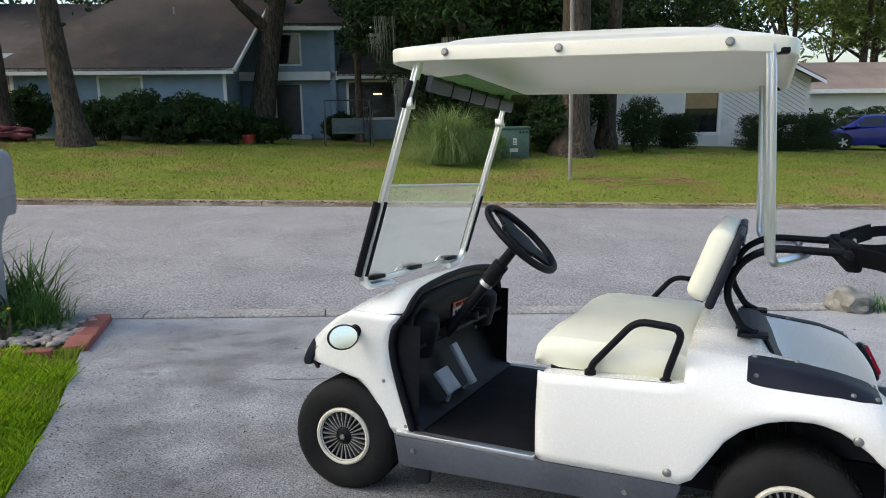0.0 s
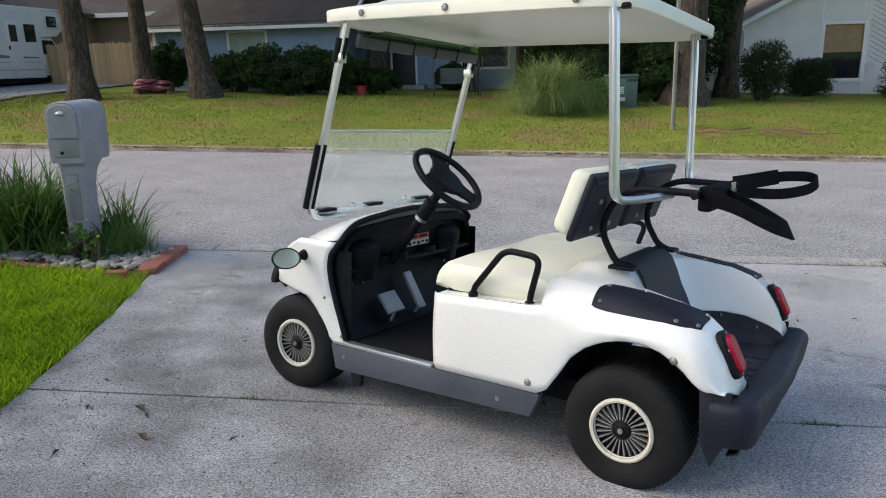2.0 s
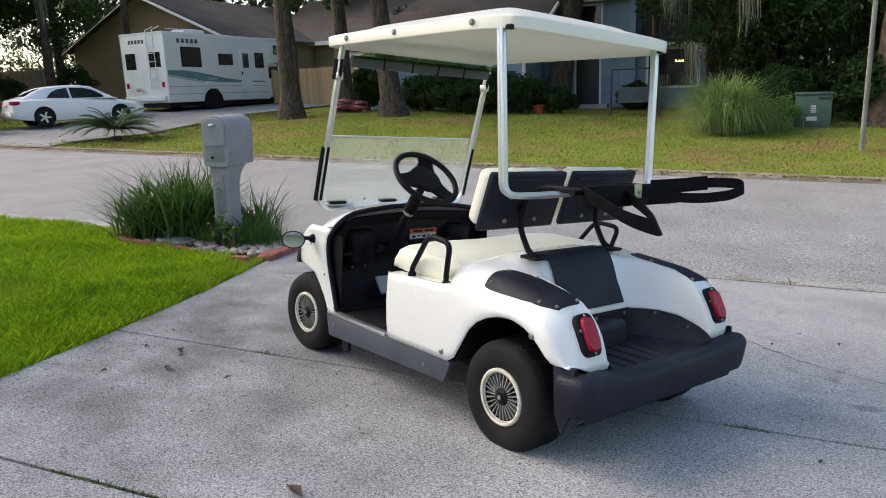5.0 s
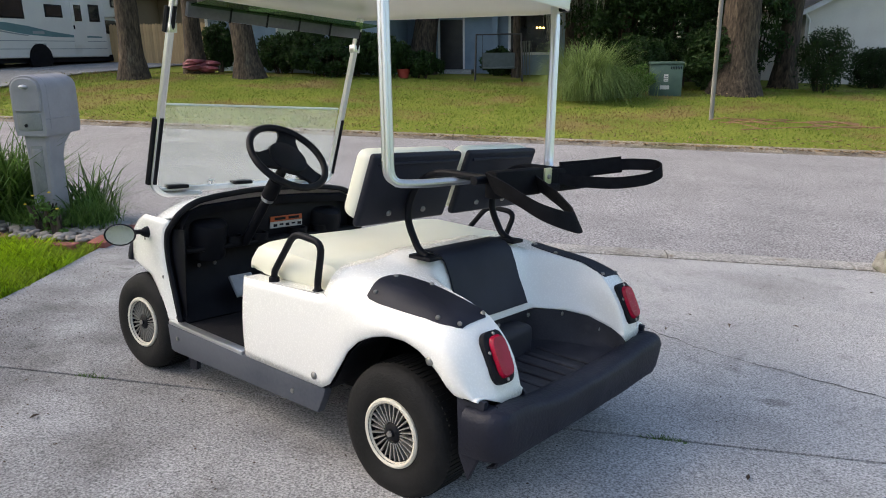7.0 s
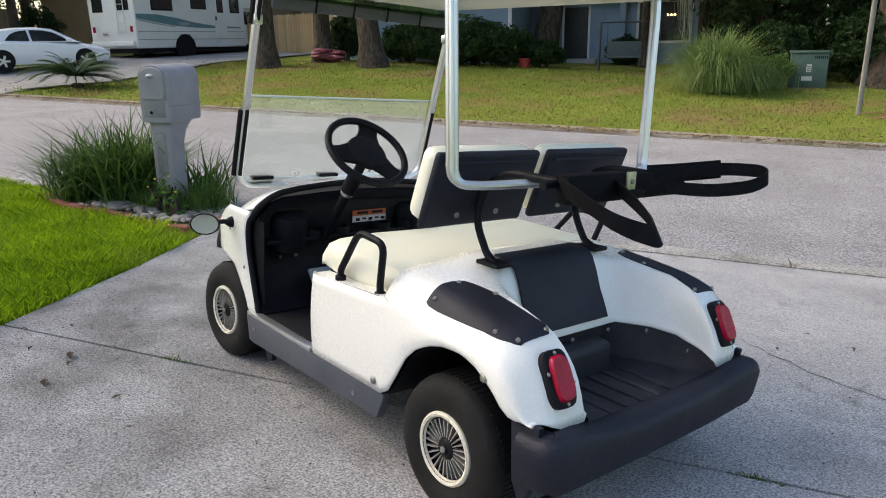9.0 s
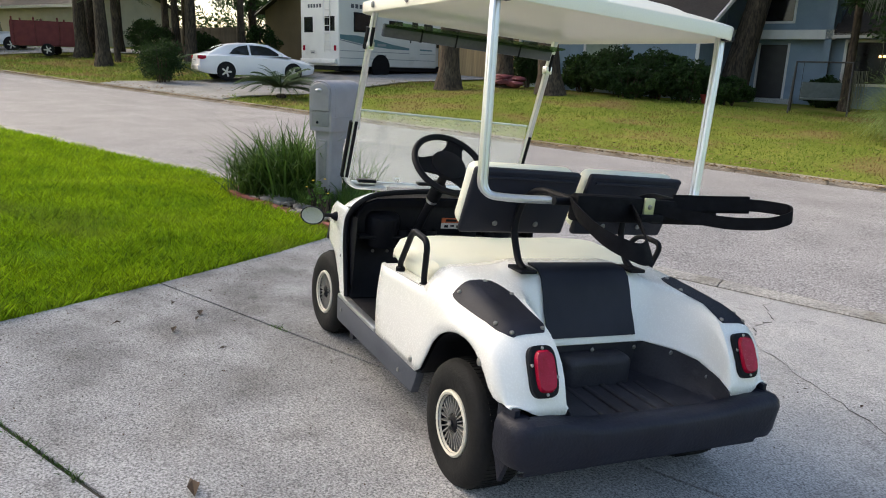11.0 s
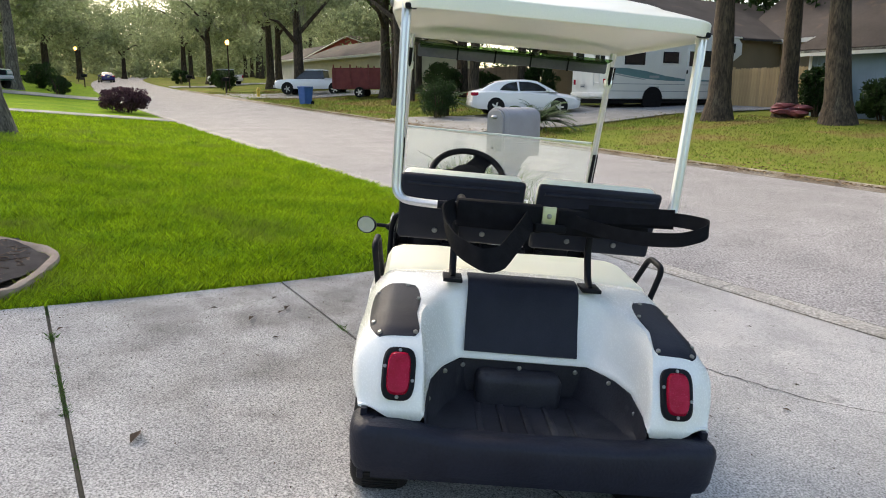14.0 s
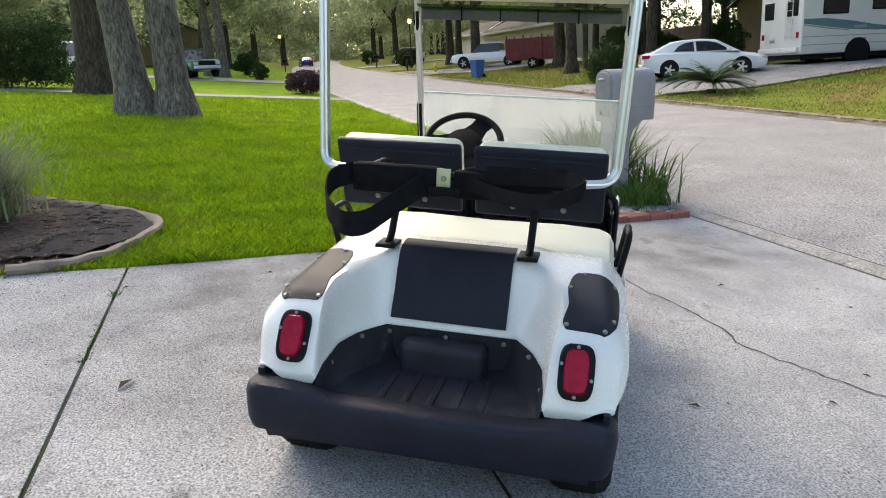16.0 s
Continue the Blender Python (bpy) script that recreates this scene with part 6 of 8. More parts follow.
bush("weed", -3.55, -0.95, 0.25, 0.22, 0.25, 126, M_WEED, "leafy green weed among the stones", size=0.045, n=14, per=22, category="plant")
for i, (u, v, z) in enumerate(((-3.77, -0.92, 0.34), (-3.65, -0.86, 0.37), (-3.5, -0.97, 0.24), (-3.84, -0.95, 0.26))):
    p = place(u, v, z + 0.03)
    solid("flower", blob(0.016, 1, 0.3, 0.5, i), M_YELLOW, "tiny yellow flower on a weed", "flower", group="weed flowers", m=Matrix.Translation(p))

# the curved bed at the corner of the lawn
lip = [(-1.93, -6.1), (-1.96, -5.95), (-2.05, -5.72), (-2.3, -5.52), (-2.7, -5.38), (-3.05, -5.28), (-3.3, -5.30), (-3.62, -5.5), (-3.85, -5.75), (-4.05, -6.05), (-4.4, -6.5), (-5.0, -7.2), (-5.6, -8.2)]
bm = bmesh.new()
ring = [bm.verts.new(place(s_, d_, 0.02)) for s_, d_ in lip] + [bm.verts.new(place(s_, d_, 0.02)) for s_, d_ in ((-5.6, -9.5), (-2.0, -9.5), (-1.8, -7.5))]
mid = bm.verts.new(place(-3.2, -7.0, 0.03))
for i in range(len(ring)):
    bm.faces.new((ring[i], ring[(i + 1) % len(ring)], mid))
bmesh.ops.subdivide_edges(bm, edges=bm.edges[:], cuts=4, use_grid_fill=True)
for v in bm.verts:
    v.co.z += 0.02 * noise.noise(v.co * 6)
solid("corner_bed", bm, M_MULCH, "mulched corner bed with bare soil and twigs", kind="structure")
pts = [place(s_, d_, 0.03) for s_, d_ in lip]
bm = tube(bend_line(pts, 0.3, 4), 0.056, 10, flat=0.7)
for v in bm.verts:
    v.co += Vector((0, 0, 0.012 * noise.noise(v.co * 9)))
solid("bed_edging", bm, M_EDGING, "rounded brown concrete edging round the corner bed", "edging", kind="structure")
rows = []
for i in range(9):
    rows.append([place(-2.15 - 0.19 * i, -5.72 - 0.10 * j + 0.11 * min(i, 4) - 0.05 * max(0, i - 4), 0.06 + 0.035 * noise.noise(Vector((i * 0.7, j * 0.7, 3)))) for j in range(7)])
solid("weed_fabric", sheet(rows, thick=0.003), M_FABRIC, "black weed fabric lying crumpled in the bed", "fabric")
rng = np.random.default_rng(77)
for i in range(46):
    u, v = rng.uniform(-3.9, -2.1), rng.uniform(-6.6, -5.5)
    if v > -5.5 - 0.45 * abs(u + 3.1) ** 1.6 - 0.05:
        continue
    p = place(u, v, 0.06)
    a = rng.uniform(0, 6.28)
    ln = rng.uniform(0.05, 0.22)
    w = Vector((math.cos(a), math.sin(a), 0)) * ln / 2
    solid("twig", tube([p - w, p + Vector((0, 0, 0.012)), p + w], rng.uniform(0.003, 0.007), 6), M_DEADLEAF, "dry brown twig on the mulch", "twig", group="twigs")
tuft("pampas_grass", -3.55, -6.72, 1300, 0.95, 0.85, 0.013, M_PALE_GRASS, "arching clump of pale variegated grass in the corner bed", 130, droop=0.7, base=0.16, up=0.02)



def bark_chips():
    """Shredded bark and dry stalks strewn over the corner bed."""
    rng = np.random.default_rng(79)
    verts, faces = [], []
    while len(faces) < 1700:
        u, v = rng.uniform(-5.0, -1.95), rng.uniform(-7.2, -5.3)
        if not in_beds(u, v - 0.07) or v > -5.36 - 0.4 * abs(u + 3.1) ** 1.6 - 0.05:
            continue
        p = place(u, v, 0.055 + rng.uniform(0, 0.02))
        a, k = rng.uniform(0, 6.28), rng.uniform(0.012, 0.05)
        dx, dy = math.cos(a) * k, math.sin(a) * k
        n = len(verts)
        verts += [(p.x - dx, p.y - dy, p.z), (p.x + dy * 0.22, p.y - dx * 0.22, p.z + 0.008), (p.x + dx, p.y + dy, p.z + 0.006), (p.x - dy * 0.22, p.y + dx * 0.22, p.z + 0.01)]
        faces.append((n, n + 1, n + 2, n + 3))
    m = mat("bark_chip", (0.06, 0.04, 0.03), (0.20, 0.14, 0.10), 30.0, 0.9, island=0.6)
    tagged(share("bark_chips", raw_mesh("bark_chips", verts, faces, m), None, Matrix(), "shredded brown bark strewn in the corner bed"), "", "bark", kind="stuff")


# litter on the driveway
leaf_me = raw_mesh("dead_leaf", [(-0.03, 0, 0.004), (0, 0.014, 0.010), (0.035, 0, 0.006), (0, -0.014, 0.012), (0.055, 0.003, 0.002)], [(0, 1, 2, 3), (2, 1, 4)], M_DEADLEAF)


def litter(p, k, a):
    ob = share("dead_leaf", leaf_me, None, pose(p.x, p.y, p.z, 0, 0, a) @ Matrix.Diagonal((k, k, k * 1.6, 1)), "small curled dead leaf on the driveway")
    tagged(ob, "", "leaf", "fallen leaves")


for x, y, k in ((-0.624, 2.251, 1.3), (-0.416, 2.012, 1.2), (1.082, 1.453, 1.5), (-0.55, 2.2, 0.8)):
    litter((SLOPE @ Vector((x, y, 0.006))), k, 40 * k + 100)
rng = np.random.default_rng(8)
for i in range(70):
    s_, d_ = rng.uniform(-2.0, 4.0), rng.uniform(-7.5, -0.2)
    litter(place(s_, d_, 0.006), rng.uniform(0.25, 0.8), rng.uniform(0, 360))
p = place(3.95, -0.15, 0.10)
solid("boulder", blob(0.19, 3, 0.5, 0.72, 4), mat("mossy_boulder", (0.15, 0.142, 0.12), (0.31, 0.30, 0.265), 9.0, 0.95, bump=0.8, spots=[((0.08, 0.09, 0.05), 6.0, 0.3)]), "rough pale boulder at the driveway's edge", "boulder", m=pose(p.x, p.y, p.z, 0, 0, 30))
tuft("grass_tuft", 4.35, -0.3, 260, 0.22, 0.25, 0.008, M_WEED, "weedy grass tuft beside the boulder", 131, base=0.15)


def lawn(name, label, n, material, inside, srange, drange, ln, wd, seed, bias=1.0, k=1):
    """Mown blades that nobody could count."""
    rng = np.random.default_rng(seed)
    verts, faces = [], []
    c = 0
    while c < n:
        s_ = srange[1] - (srange[1] - srange[0]) * rng.uniform() ** bias
        d_ = rng.uniform(*drange)
        if not inside(s_, d_):
            continue
        p = place(s_, d_, -0.01)
        h, a, w = ln * rng.uniform(0.5, 1.3) * (1.0 + 0.7 * noise.noise(Vector((s_ * 2.3, d_ * 2.3, seed)))), rng.uniform(0, 6.28), wd * rng.uniform(0.6, 1.3)
        dx, dy = math.cos(a), math.sin(a)
        lx, ly = rng.normal() * h * 0.5, rng.normal() * h * 0.5
        i = len(verts)
        verts += [(p.x - dx * w, p.y - dy * w, p.z), (p.x + dx * w, p.y + dy * w, p.z), (p.x + lx * 0.5 + dx * w * 0.7, p.y + ly * 0.5 + dy * w * 0.7, p.z + h * 0.65), (p.x + lx, p.y + ly, p.z + h)]
        faces += [(i, i + 1, i + 2), (i, i + 2, i + 3)]
        c += 1
    ob = share(name, raw_mesh(name, verts, faces, material), None, Matrix(), label)
    return tagged(ob, "", "grass", kind="stuff")


def in_beds(s_, d_):
    if -5.5 < s_ < -2.9 and d_ > -1.3 + 0.0 * s_ and d_ > lerp([(-5.5, -0.6), (-5.1, -0.98), (-4.4, -1.1), (-3.8, -1.25), (-2.9, -1.38)], s_):
        return True
    return d_ < lerp([(-5.6, -8.2), (-4.4, -6.5), (-4.05, -6.05), (-3.62, -5.5), (-3.2, -5.27), (-2.7, -5.38), (-2.3, -5.52), (-2.05, -5.72), (-1.93, -6.1), (-1.8, -9)], s_) and s_ > -5.6


bark_chips()


def near_lawn(s_, d_):
    return s_ < lerp(LEFT_EDGE, d_) + 0.015 * math.sin(d_ * 9) and not in_beds(s_, d_) and d_ < -0.12


lawn("lawn_grass", "short bright green mown grass", 190000, M_GRASS, near_lawn, (-14, -1.8), (-7.6, -0.1), 0.065, 0.0036, 1, 1.9)
lawn("lawn_grass", "bright green mown grass further off", 100000, M_GRASS, lambda s_, d_: near_lawn(s_, d_) and s_ < -8, (-24.3, -7), (-15, -0.2), 0.07, 0.010, 2, 1.0)
lawn("verge_grass", "patchy dry grass across the street", 90000, M_GRASS_DRY, lambda s_, d_: not (-22.5 < s_ < -16.9 and d_ < 14), (-16.5, 24), (ROAD_W + 0.12, 19), 0.05, 0.009, 3, 1.0)
lawn("verge_grass", "mown grass on the far verges", 20000, M_GRASS_DRY, lambda s_, d_: not (-23 < s_ < -16.9), (-60, -14), (ROAD_W + 0.15, 18), 0.10, 0.02, 4, 1.0)


def leaf_litter():
    """Brown leaves drifted along the far kerb and under the trees."""
    rng = np.random.default_rng(91)
    verts, faces = [], []
    for i in range(6500):
        s_ = rng.uniform(-40, 24)
        d_ = ROAD_W - 0.25 + abs(rng.normal()) * 0.26 if i % 6 else rng.uniform(ROAD_W, 19)
        p = place(s_, d_, 0.075 if d_ > ROAD_W + 0.1 else 0.06)
        a, k = rng.uniform(0, 6.28), rng.uniform(0.02, 0.06)
        dx, dy = math.cos(a) * k, math.sin(a) * k
        n = len(verts)
        verts += [(p.x - dx, p.y - dy, p.z), (p.x + dy * 0.5, p.y - dx * 0.5, p.z + 0.02), (p.x + dx, p.y + dy, p.z + 0.004), (p.x - dy * 0.5, p.y + dx * 0.5, p.z + 0.015)]
        faces.append((n, n + 1, n + 2, n + 3))
    m = mat("leaf_litter", (0.14, 0.095, 0.05), (0.29, 0.20, 0.11), 3.0, 0.9, island=0.5)
    ob = share("leaf_litter", raw_mesh("leaf_litter", verts, faces, m), None, Matrix(), "brown fallen leaves along the far kerb")
    tagged(ob, "", "leaves", kind="stuff")


leaf_litter()


def near_joint(s_, d_):
    return min(abs(d_ + 5.44 + 0.018 * s_), abs(d_ + 3.91 + 0.018 * s_)) < 0.016 and noise.noise(Vector((s_ * 3.1, d_, 2.0))) > (-0.05 if d_ < -5 else 0.28)


lawn("joint_weeds", "small weeds and moss growing in the driveway joints", 2600, M_STRAPLEAF, near_joint, (-2.0, 4.0), (-5.54, -3.85), 0.022, 0.0022, 9, 1.0)


def grit():
    """Dark crumbs of soil and bark scattered on the slab, thickest by the lawn."""
    rng = np.random.default_rng(51)
    verts, faces = [], []
    for i in range(2600):
        d_ = rng.uniform(-7.4, -0.3)
        s_ = lerp(LEFT_EDGE, d_) + abs(rng.normal()) * (0.35 if i % 2 else 2.6)
        if s_ > lerp(RIGHT_EDGE, d_) - 0.05:
            continue
        p = place(s_, d_, 0.005)
        k, a = rng.uniform(0.002, 0.007), rng.uniform(0, 6.28)
        n = len(verts)
        for j in range(3):
            verts.append((p.x + math.cos(a + j * 2.1) * k, p.y + math.sin(a + j * 2.1) * k * 0.7, p.z))
        verts.append((p.x, p.y, p.z + k * 0.8))
        faces += [(n, n + 1, n + 3), (n + 1, n + 2, n + 3), (n + 2, n, n + 3)]
    ob = share("grit", raw_mesh("grit", verts, faces, M_DEADLEAF), None, Matrix(), "dark crumbs of soil and bark on the driveway")
    tagged(ob, "", "grit", kind="stuff")


grit()


# ---- houses ----
M_BLUEWALL = mat("blue_siding", (0.20, 0.27, 0.33), (0.25, 0.33, 0.40), 1.5, 0.8, bump=0.15, spots=[((0.15, 0.20, 0.25), 0.8, 0.3)])
M_WHITEWALL = mat("white_siding", (0.60, 0.57, 0.54), (0.70, 0.67, 0.63), 1.2, 0.75, bump=0.1, spots=[((0.50, 0.46, 0.42), 0.7, 0.25)])
M_CREAMWALL = mat("cream_siding", (0.50, 0.45, 0.33), (0.60, 0.54, 0.41), 1.2, 0.8, bump=0.1)
M_TANWALL = mat("tan_stucco", (0.210, 0.154, 0.091), (0.259, 0.196, 0.119), 1.0, 0.9, bump=0.3)
M_REDWALL = mat("red_siding", (0.28, 0.05, 0.05), (0.35, 0.07, 0.06), 1.0, 0.8)
M_SHINGLE = mat("brown_shingles", (0.040, 0.033, 0.030), (0.075, 0.063, 0.058), 0.7, 0.95, bump=0.5, fine=14, spots=[((0.11, 0.08, 0.058), 0.9, 0.2), ((0.03, 0.026, 0.024), 0.4, 0.4)])
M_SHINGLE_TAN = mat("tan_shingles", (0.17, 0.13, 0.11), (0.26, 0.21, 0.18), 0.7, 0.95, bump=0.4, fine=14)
M_TRIM = mat("white_trim", (0.66, 0.65, 0.62), (0.74, 0.73, 0.70), 4.0, 0.6)
M_DARKGLASS = mat("dark_window", (0.012, 0.013, 0.015), (0.02, 0.02, 0.022), 2.0, 0.08, coat=0.3)
M_DARKDOOR = mat("dark_door", (0.015, 0.014, 0.014), (0.03, 0.028, 0.026), 3.0, 0.4)
M_CURTAIN = mat("pale_blind", (0.26, 0.31, 0.24), (0.33, 0.38, 0.30), 4.0, 0.8)
M_BOARD = mat("brown_blind", (0.26, 0.17, 0.08), (0.34, 0.23, 0.12), 4.0, 0.8)
M_FENCE = mat("cedar_boards", (0.42, 0.28, 0.14), (0.55, 0.39, 0.21), 3.0, 0.85, bump=0.3, stretch=(4, 4, 0.4), island=0.15)
M_GREYBOARD = mat("weathered_boards", (0.10, 0.085, 0.068), (0.17, 0.145, 0.118), 3.0, 0.9, bump=0.3, stretch=(4, 4, 0.4), island=0.2)
M_LAMP = glow("warm_lamp", (1.0, 0.55, 0.15), 6.0)


def wall_with(name, x0, x1, y, z0, z1, material, parent, thick=0.15, holes=(), label=""):
    """A wall along x, facing -y, with real openings (x0, x1, z0, z1)."""
    xs = sorted({x0, x1, *[h[0] for h in holes], *[h[1] for h in holes]})
    zs = sorted({z0, z1, *[h[2] for h in holes], *[h[3] for h in holes]})
    bm = bmesh.new()
    for a, b in zip(xs, xs[1:]):
        for c_, d_ in zip(zs, zs[1:]):
            if any(h[0] <= a and b <= h[1] and h[2] <= c_ and d_ <= h[3] for h in holes):
                continue
            box(a, b, y, y + thick, c_, d_, 0, bm=bm)
    bmesh.ops.remove_doubles(bm, verts=bm.verts, dist=0.001)
    return part(name, bm, material, parent, label, False)


def grooves(parent, x0, x1, y, z0, z1, pitch, material, skip=()):
    """Batten lines that stand off a wall's face."""
    one = None
    x = x0 + pitch
    while x < x1:
        if not any(a < x < b for a, b in skip):
            if one is None:
                one = part("batten", box(-0.008, 0.008, y - 0.006, y + 0.003, z0, z1, 0), material, parent, "", False, Matrix.Translation((x, 0, 0)))
            else:
                share("batten", one.data, parent, Matrix.Translation((x, 0, 0)))
        x += pitch


def window(parent, x0, x1, z0, z1, y, glass_mat, w=0.08, bars=(), label="window in a white frame"):
    win = part("window", box(x0, x1, y + 0.05, y + 0.07, z0, z1), glass_mat, parent, label, False)
    for a, b, c_, d_ in ((x0 - w, x0, z0 - w, z1 + w), (x1, x1 + w, z0 - w, z1 + w), (x0, x1, z1, z1 + w), (x0, x1, z0 - w, z0)):
        part("frame", box(a, b, y - 0.03, y + 0.09, c_, d_, 0.006), M_TRIM, win)
    for z in bars:
        part("bar", box(x0, x1, y + 0.02, y + 0.05, z - 0.02, z + 0.02), M_TRIM, win)
    return win


def slab_roof(name, quad, parent, material, thick=0.12, label=""):
    bm = bmesh.new()
    f = bm.faces.new([bm.verts.new(p) for p in quad])
    geo = bmesh.ops.extrude_face_region(bm, geom=[f])
    bmesh.ops.translate(bm, vec=(0, 0, -thick), verts=[v for v in geo["geom"] if isinstance(v, bmesh.types.BMVert)])
    return part(name, bm, material, parent, label, False)


M_PIPE = mat("grey_pipe", (0.22, 0.22, 0.21), (0.30, 0.30, 0.29), 5.0, 0.7)


def blue_house():
    """Origin at the right front corner of the left wing, x along the street, y away from it."""
    o = on_ground(-5.55, 20.4)
    h = thing("house", o, "pale blue timber house with a brown shingle roof and white trim", "house")
    wl = -7.3
    wall_with("wall", wl, 0, 0, -0.3, 2.52, M_BLUEWALL, h, holes=[(-4.35, -2.95, 1.25, 2.28)])
    grooves(h, wl, 0, 0, 0, 2.5, 0.3, M_BLUEWALL, [(-4.5, -2.8)])
    window(h, -4.35, -2.95, 1.25, 2.28, 0, M_CURTAIN)
    part("wall", prism([(0.15, -0.3), (3.5, -0.3), (3.5, 4.2), (3.1, 4.75), (0.15, 2.72)], "x", -0.15, 0.0), M_BLUEWALL, h, "", False)
    part("wall", box(wl, wl + 0.15, 0.15, 9, -0.3, 2.5), M_BLUEWALL, h, "", False)
    part("wall", box(wl, 6.9, 9, 9.15, -0.3, 2.5), M_BLUEWALL, h, "", False)
    part("corner_board", box(-0.10, 0.02, -0.025, 0.06, -0.2, 2.5), M_TRIM, h, "", False)
    part("corner_board", box(wl - 0.02, wl + 0.09, -0.025, 0.06, -0.2, 2.5), M_TRIM, h, "", False)
    part("fascia", box(wl - 0.5, 0.38, -0.56, -0.5, 2.36, 2.56), M_TRIM, h, "white fascia board", False)
    part("soffit", box(wl - 0.5, 0.38, -0.5, 0.0, 2.49, 2.52), M_TRIM, h, "", False)
    roof = slab_roof("roof", [(wl - 0.5, -0.56, 2.60), (0.4, -0.56, 2.60), (1.45, 4.2, 5.9), (wl + 3.2, 4.2, 5.9)], h, M_SHINGLE, label="stained brown shingle roof")
    slab_roof("roof", [(wl - 0.5, -0.56, 2.60), (wl + 3.2, 4.2, 5.9), (wl + 3.2, 5.5, 5.9), (wl - 0.5, 9.6, 2.6)], h, M_SHINGLE)
    slab_roof("roof", [(wl + 3.2, 5.5, 5.9), (1.45, 5.5, 5.9), (2.5, 9.6, 2.6), (wl - 0.5, 9.6, 2.6)], h, M_SHINGLE)
    slab_roof("roof", [(wl + 3.2, 4.2, 5.9), (1.45, 4.2, 5.9), (1.45, 5.5, 5.9), (wl + 3.2, 5.5, 5.9)], h, M_SHINGLE)
    part("rake_board", tube([(0.42, -0.56, 2.5), (1.47, 4.2, 5.8)], 0.09, 4), M_TRIM, h, "", False)
    for x, y, z in ((-2.2, 2.6, 4.72),):
        part("vent_pipe", tube([(x, y, z - 0.2), (x, y, z + 0.32)], 0.045, 8), M_PIPE, roof)
    # entrance and upper storey
    e = 3.5
    wall_with("wall", 0.0, 4.0, e, -0.3, 2.45, M_BLUEWALL, h, holes=[(1.38, 2.35, 0.0, 2.1)])
    part("door", box(1.38, 2.35, e + 0.08, e + 0.12, 0, 2.1), M_DARKDOOR, h, "dark front door in shade", False)
    part("door_frame", box(2.35, 2.43, e - 0.03, e + 0.1, 0, 2.15), M_TRIM, h, "", False)
    part("door_frame", box(1.30, 1.38, e - 0.03, e + 0.1, 0, 2.15), M_TRIM, h, "", False)
    part("step", box(1.0, 2.8, e - 0.9, e, -0.2, 0.10), M_CONCRETE, h, "", False)
    part("balcony_band", box(0.0, 3.95, e - 0.45, e - 0.38, 2.28, 2.62), M_TRIM, h, "pale band under the upper storey", False)
    part("porch_ceiling", box(0.0, 3.95, e - 0.4, e, 2.45, 2.5), M_TRIM, h, "", False)
    wall_with("wall", 0.0, 4.0, e, 2.5, 4.5, M_BLUEWALL, h, holes=[(1.2, 2.4, 2.95, 4.1)])
    window(h, 1.2, 2.4, 2.95, 4.1, e, M_DARKGLASS)
    part("wall", box(3.85, 4.0, e, 8, 2.3, 5.0), M_BLUEWALL, h, "", False)
    part("porch_post", box(3.62, 3.85, e - 0.45, e - 0.22, -0.1, 4.4), M_BLUEWALL, h, "", False)
    part("fascia", box(1.0, 4.3, e - 0.62, e - 0.55, 4.22, 4.46), M_TRIM, h, "", False)
    slab_roof("roof", [(0.6, e - 0.62, 4.5), (4.35, e - 0.62, 4.5), (4.35, e + 2.6, 6.2), (0.6, e + 2.6, 6.2)], h, M_SHINGLE)
    # right wing with the lit window
    wall_with("wall", 4.0, 6.9, e, -0.3, 2.45, M_BLUEWALL, h, holes=[(4.35, 6.25, 0.75, 2.2)])
    window(h, 4.35, 6.25, 0.75, 2.2, e, M_DARKGLASS, 0.1, label="wide dark window with a lit lamp inside")
    for x in (5.42, 5.55, 5.68):
        part("lamp_glow", lathe([(0, 0.04), (0.035, 0.02), (0.04, -0.02), (0, -0.03)], 10, m=Matrix.Translation((x, e + 0.04, 1.72))), M_LAMP, h, "warm lit lamp behind the window")
    part("fascia", box(3.9, 7.4, e - 0.56, e - 0.5, 2.32, 2.5), M_TRIM, h, "", False)
    slab_roof("roof", [(3.9, e - 0.56, 2.55), (7.4, e - 0.56, 2.55), (7.4, e + 3.0, 4.6), (3.9, e + 3.0, 4.6)], h, M_SHINGLE)
    part("wall", box(6.75, 6.9, e + 0.15, 9, -0.3, 2.45), M_BLUEWALL, h, "", False)


blue_house()


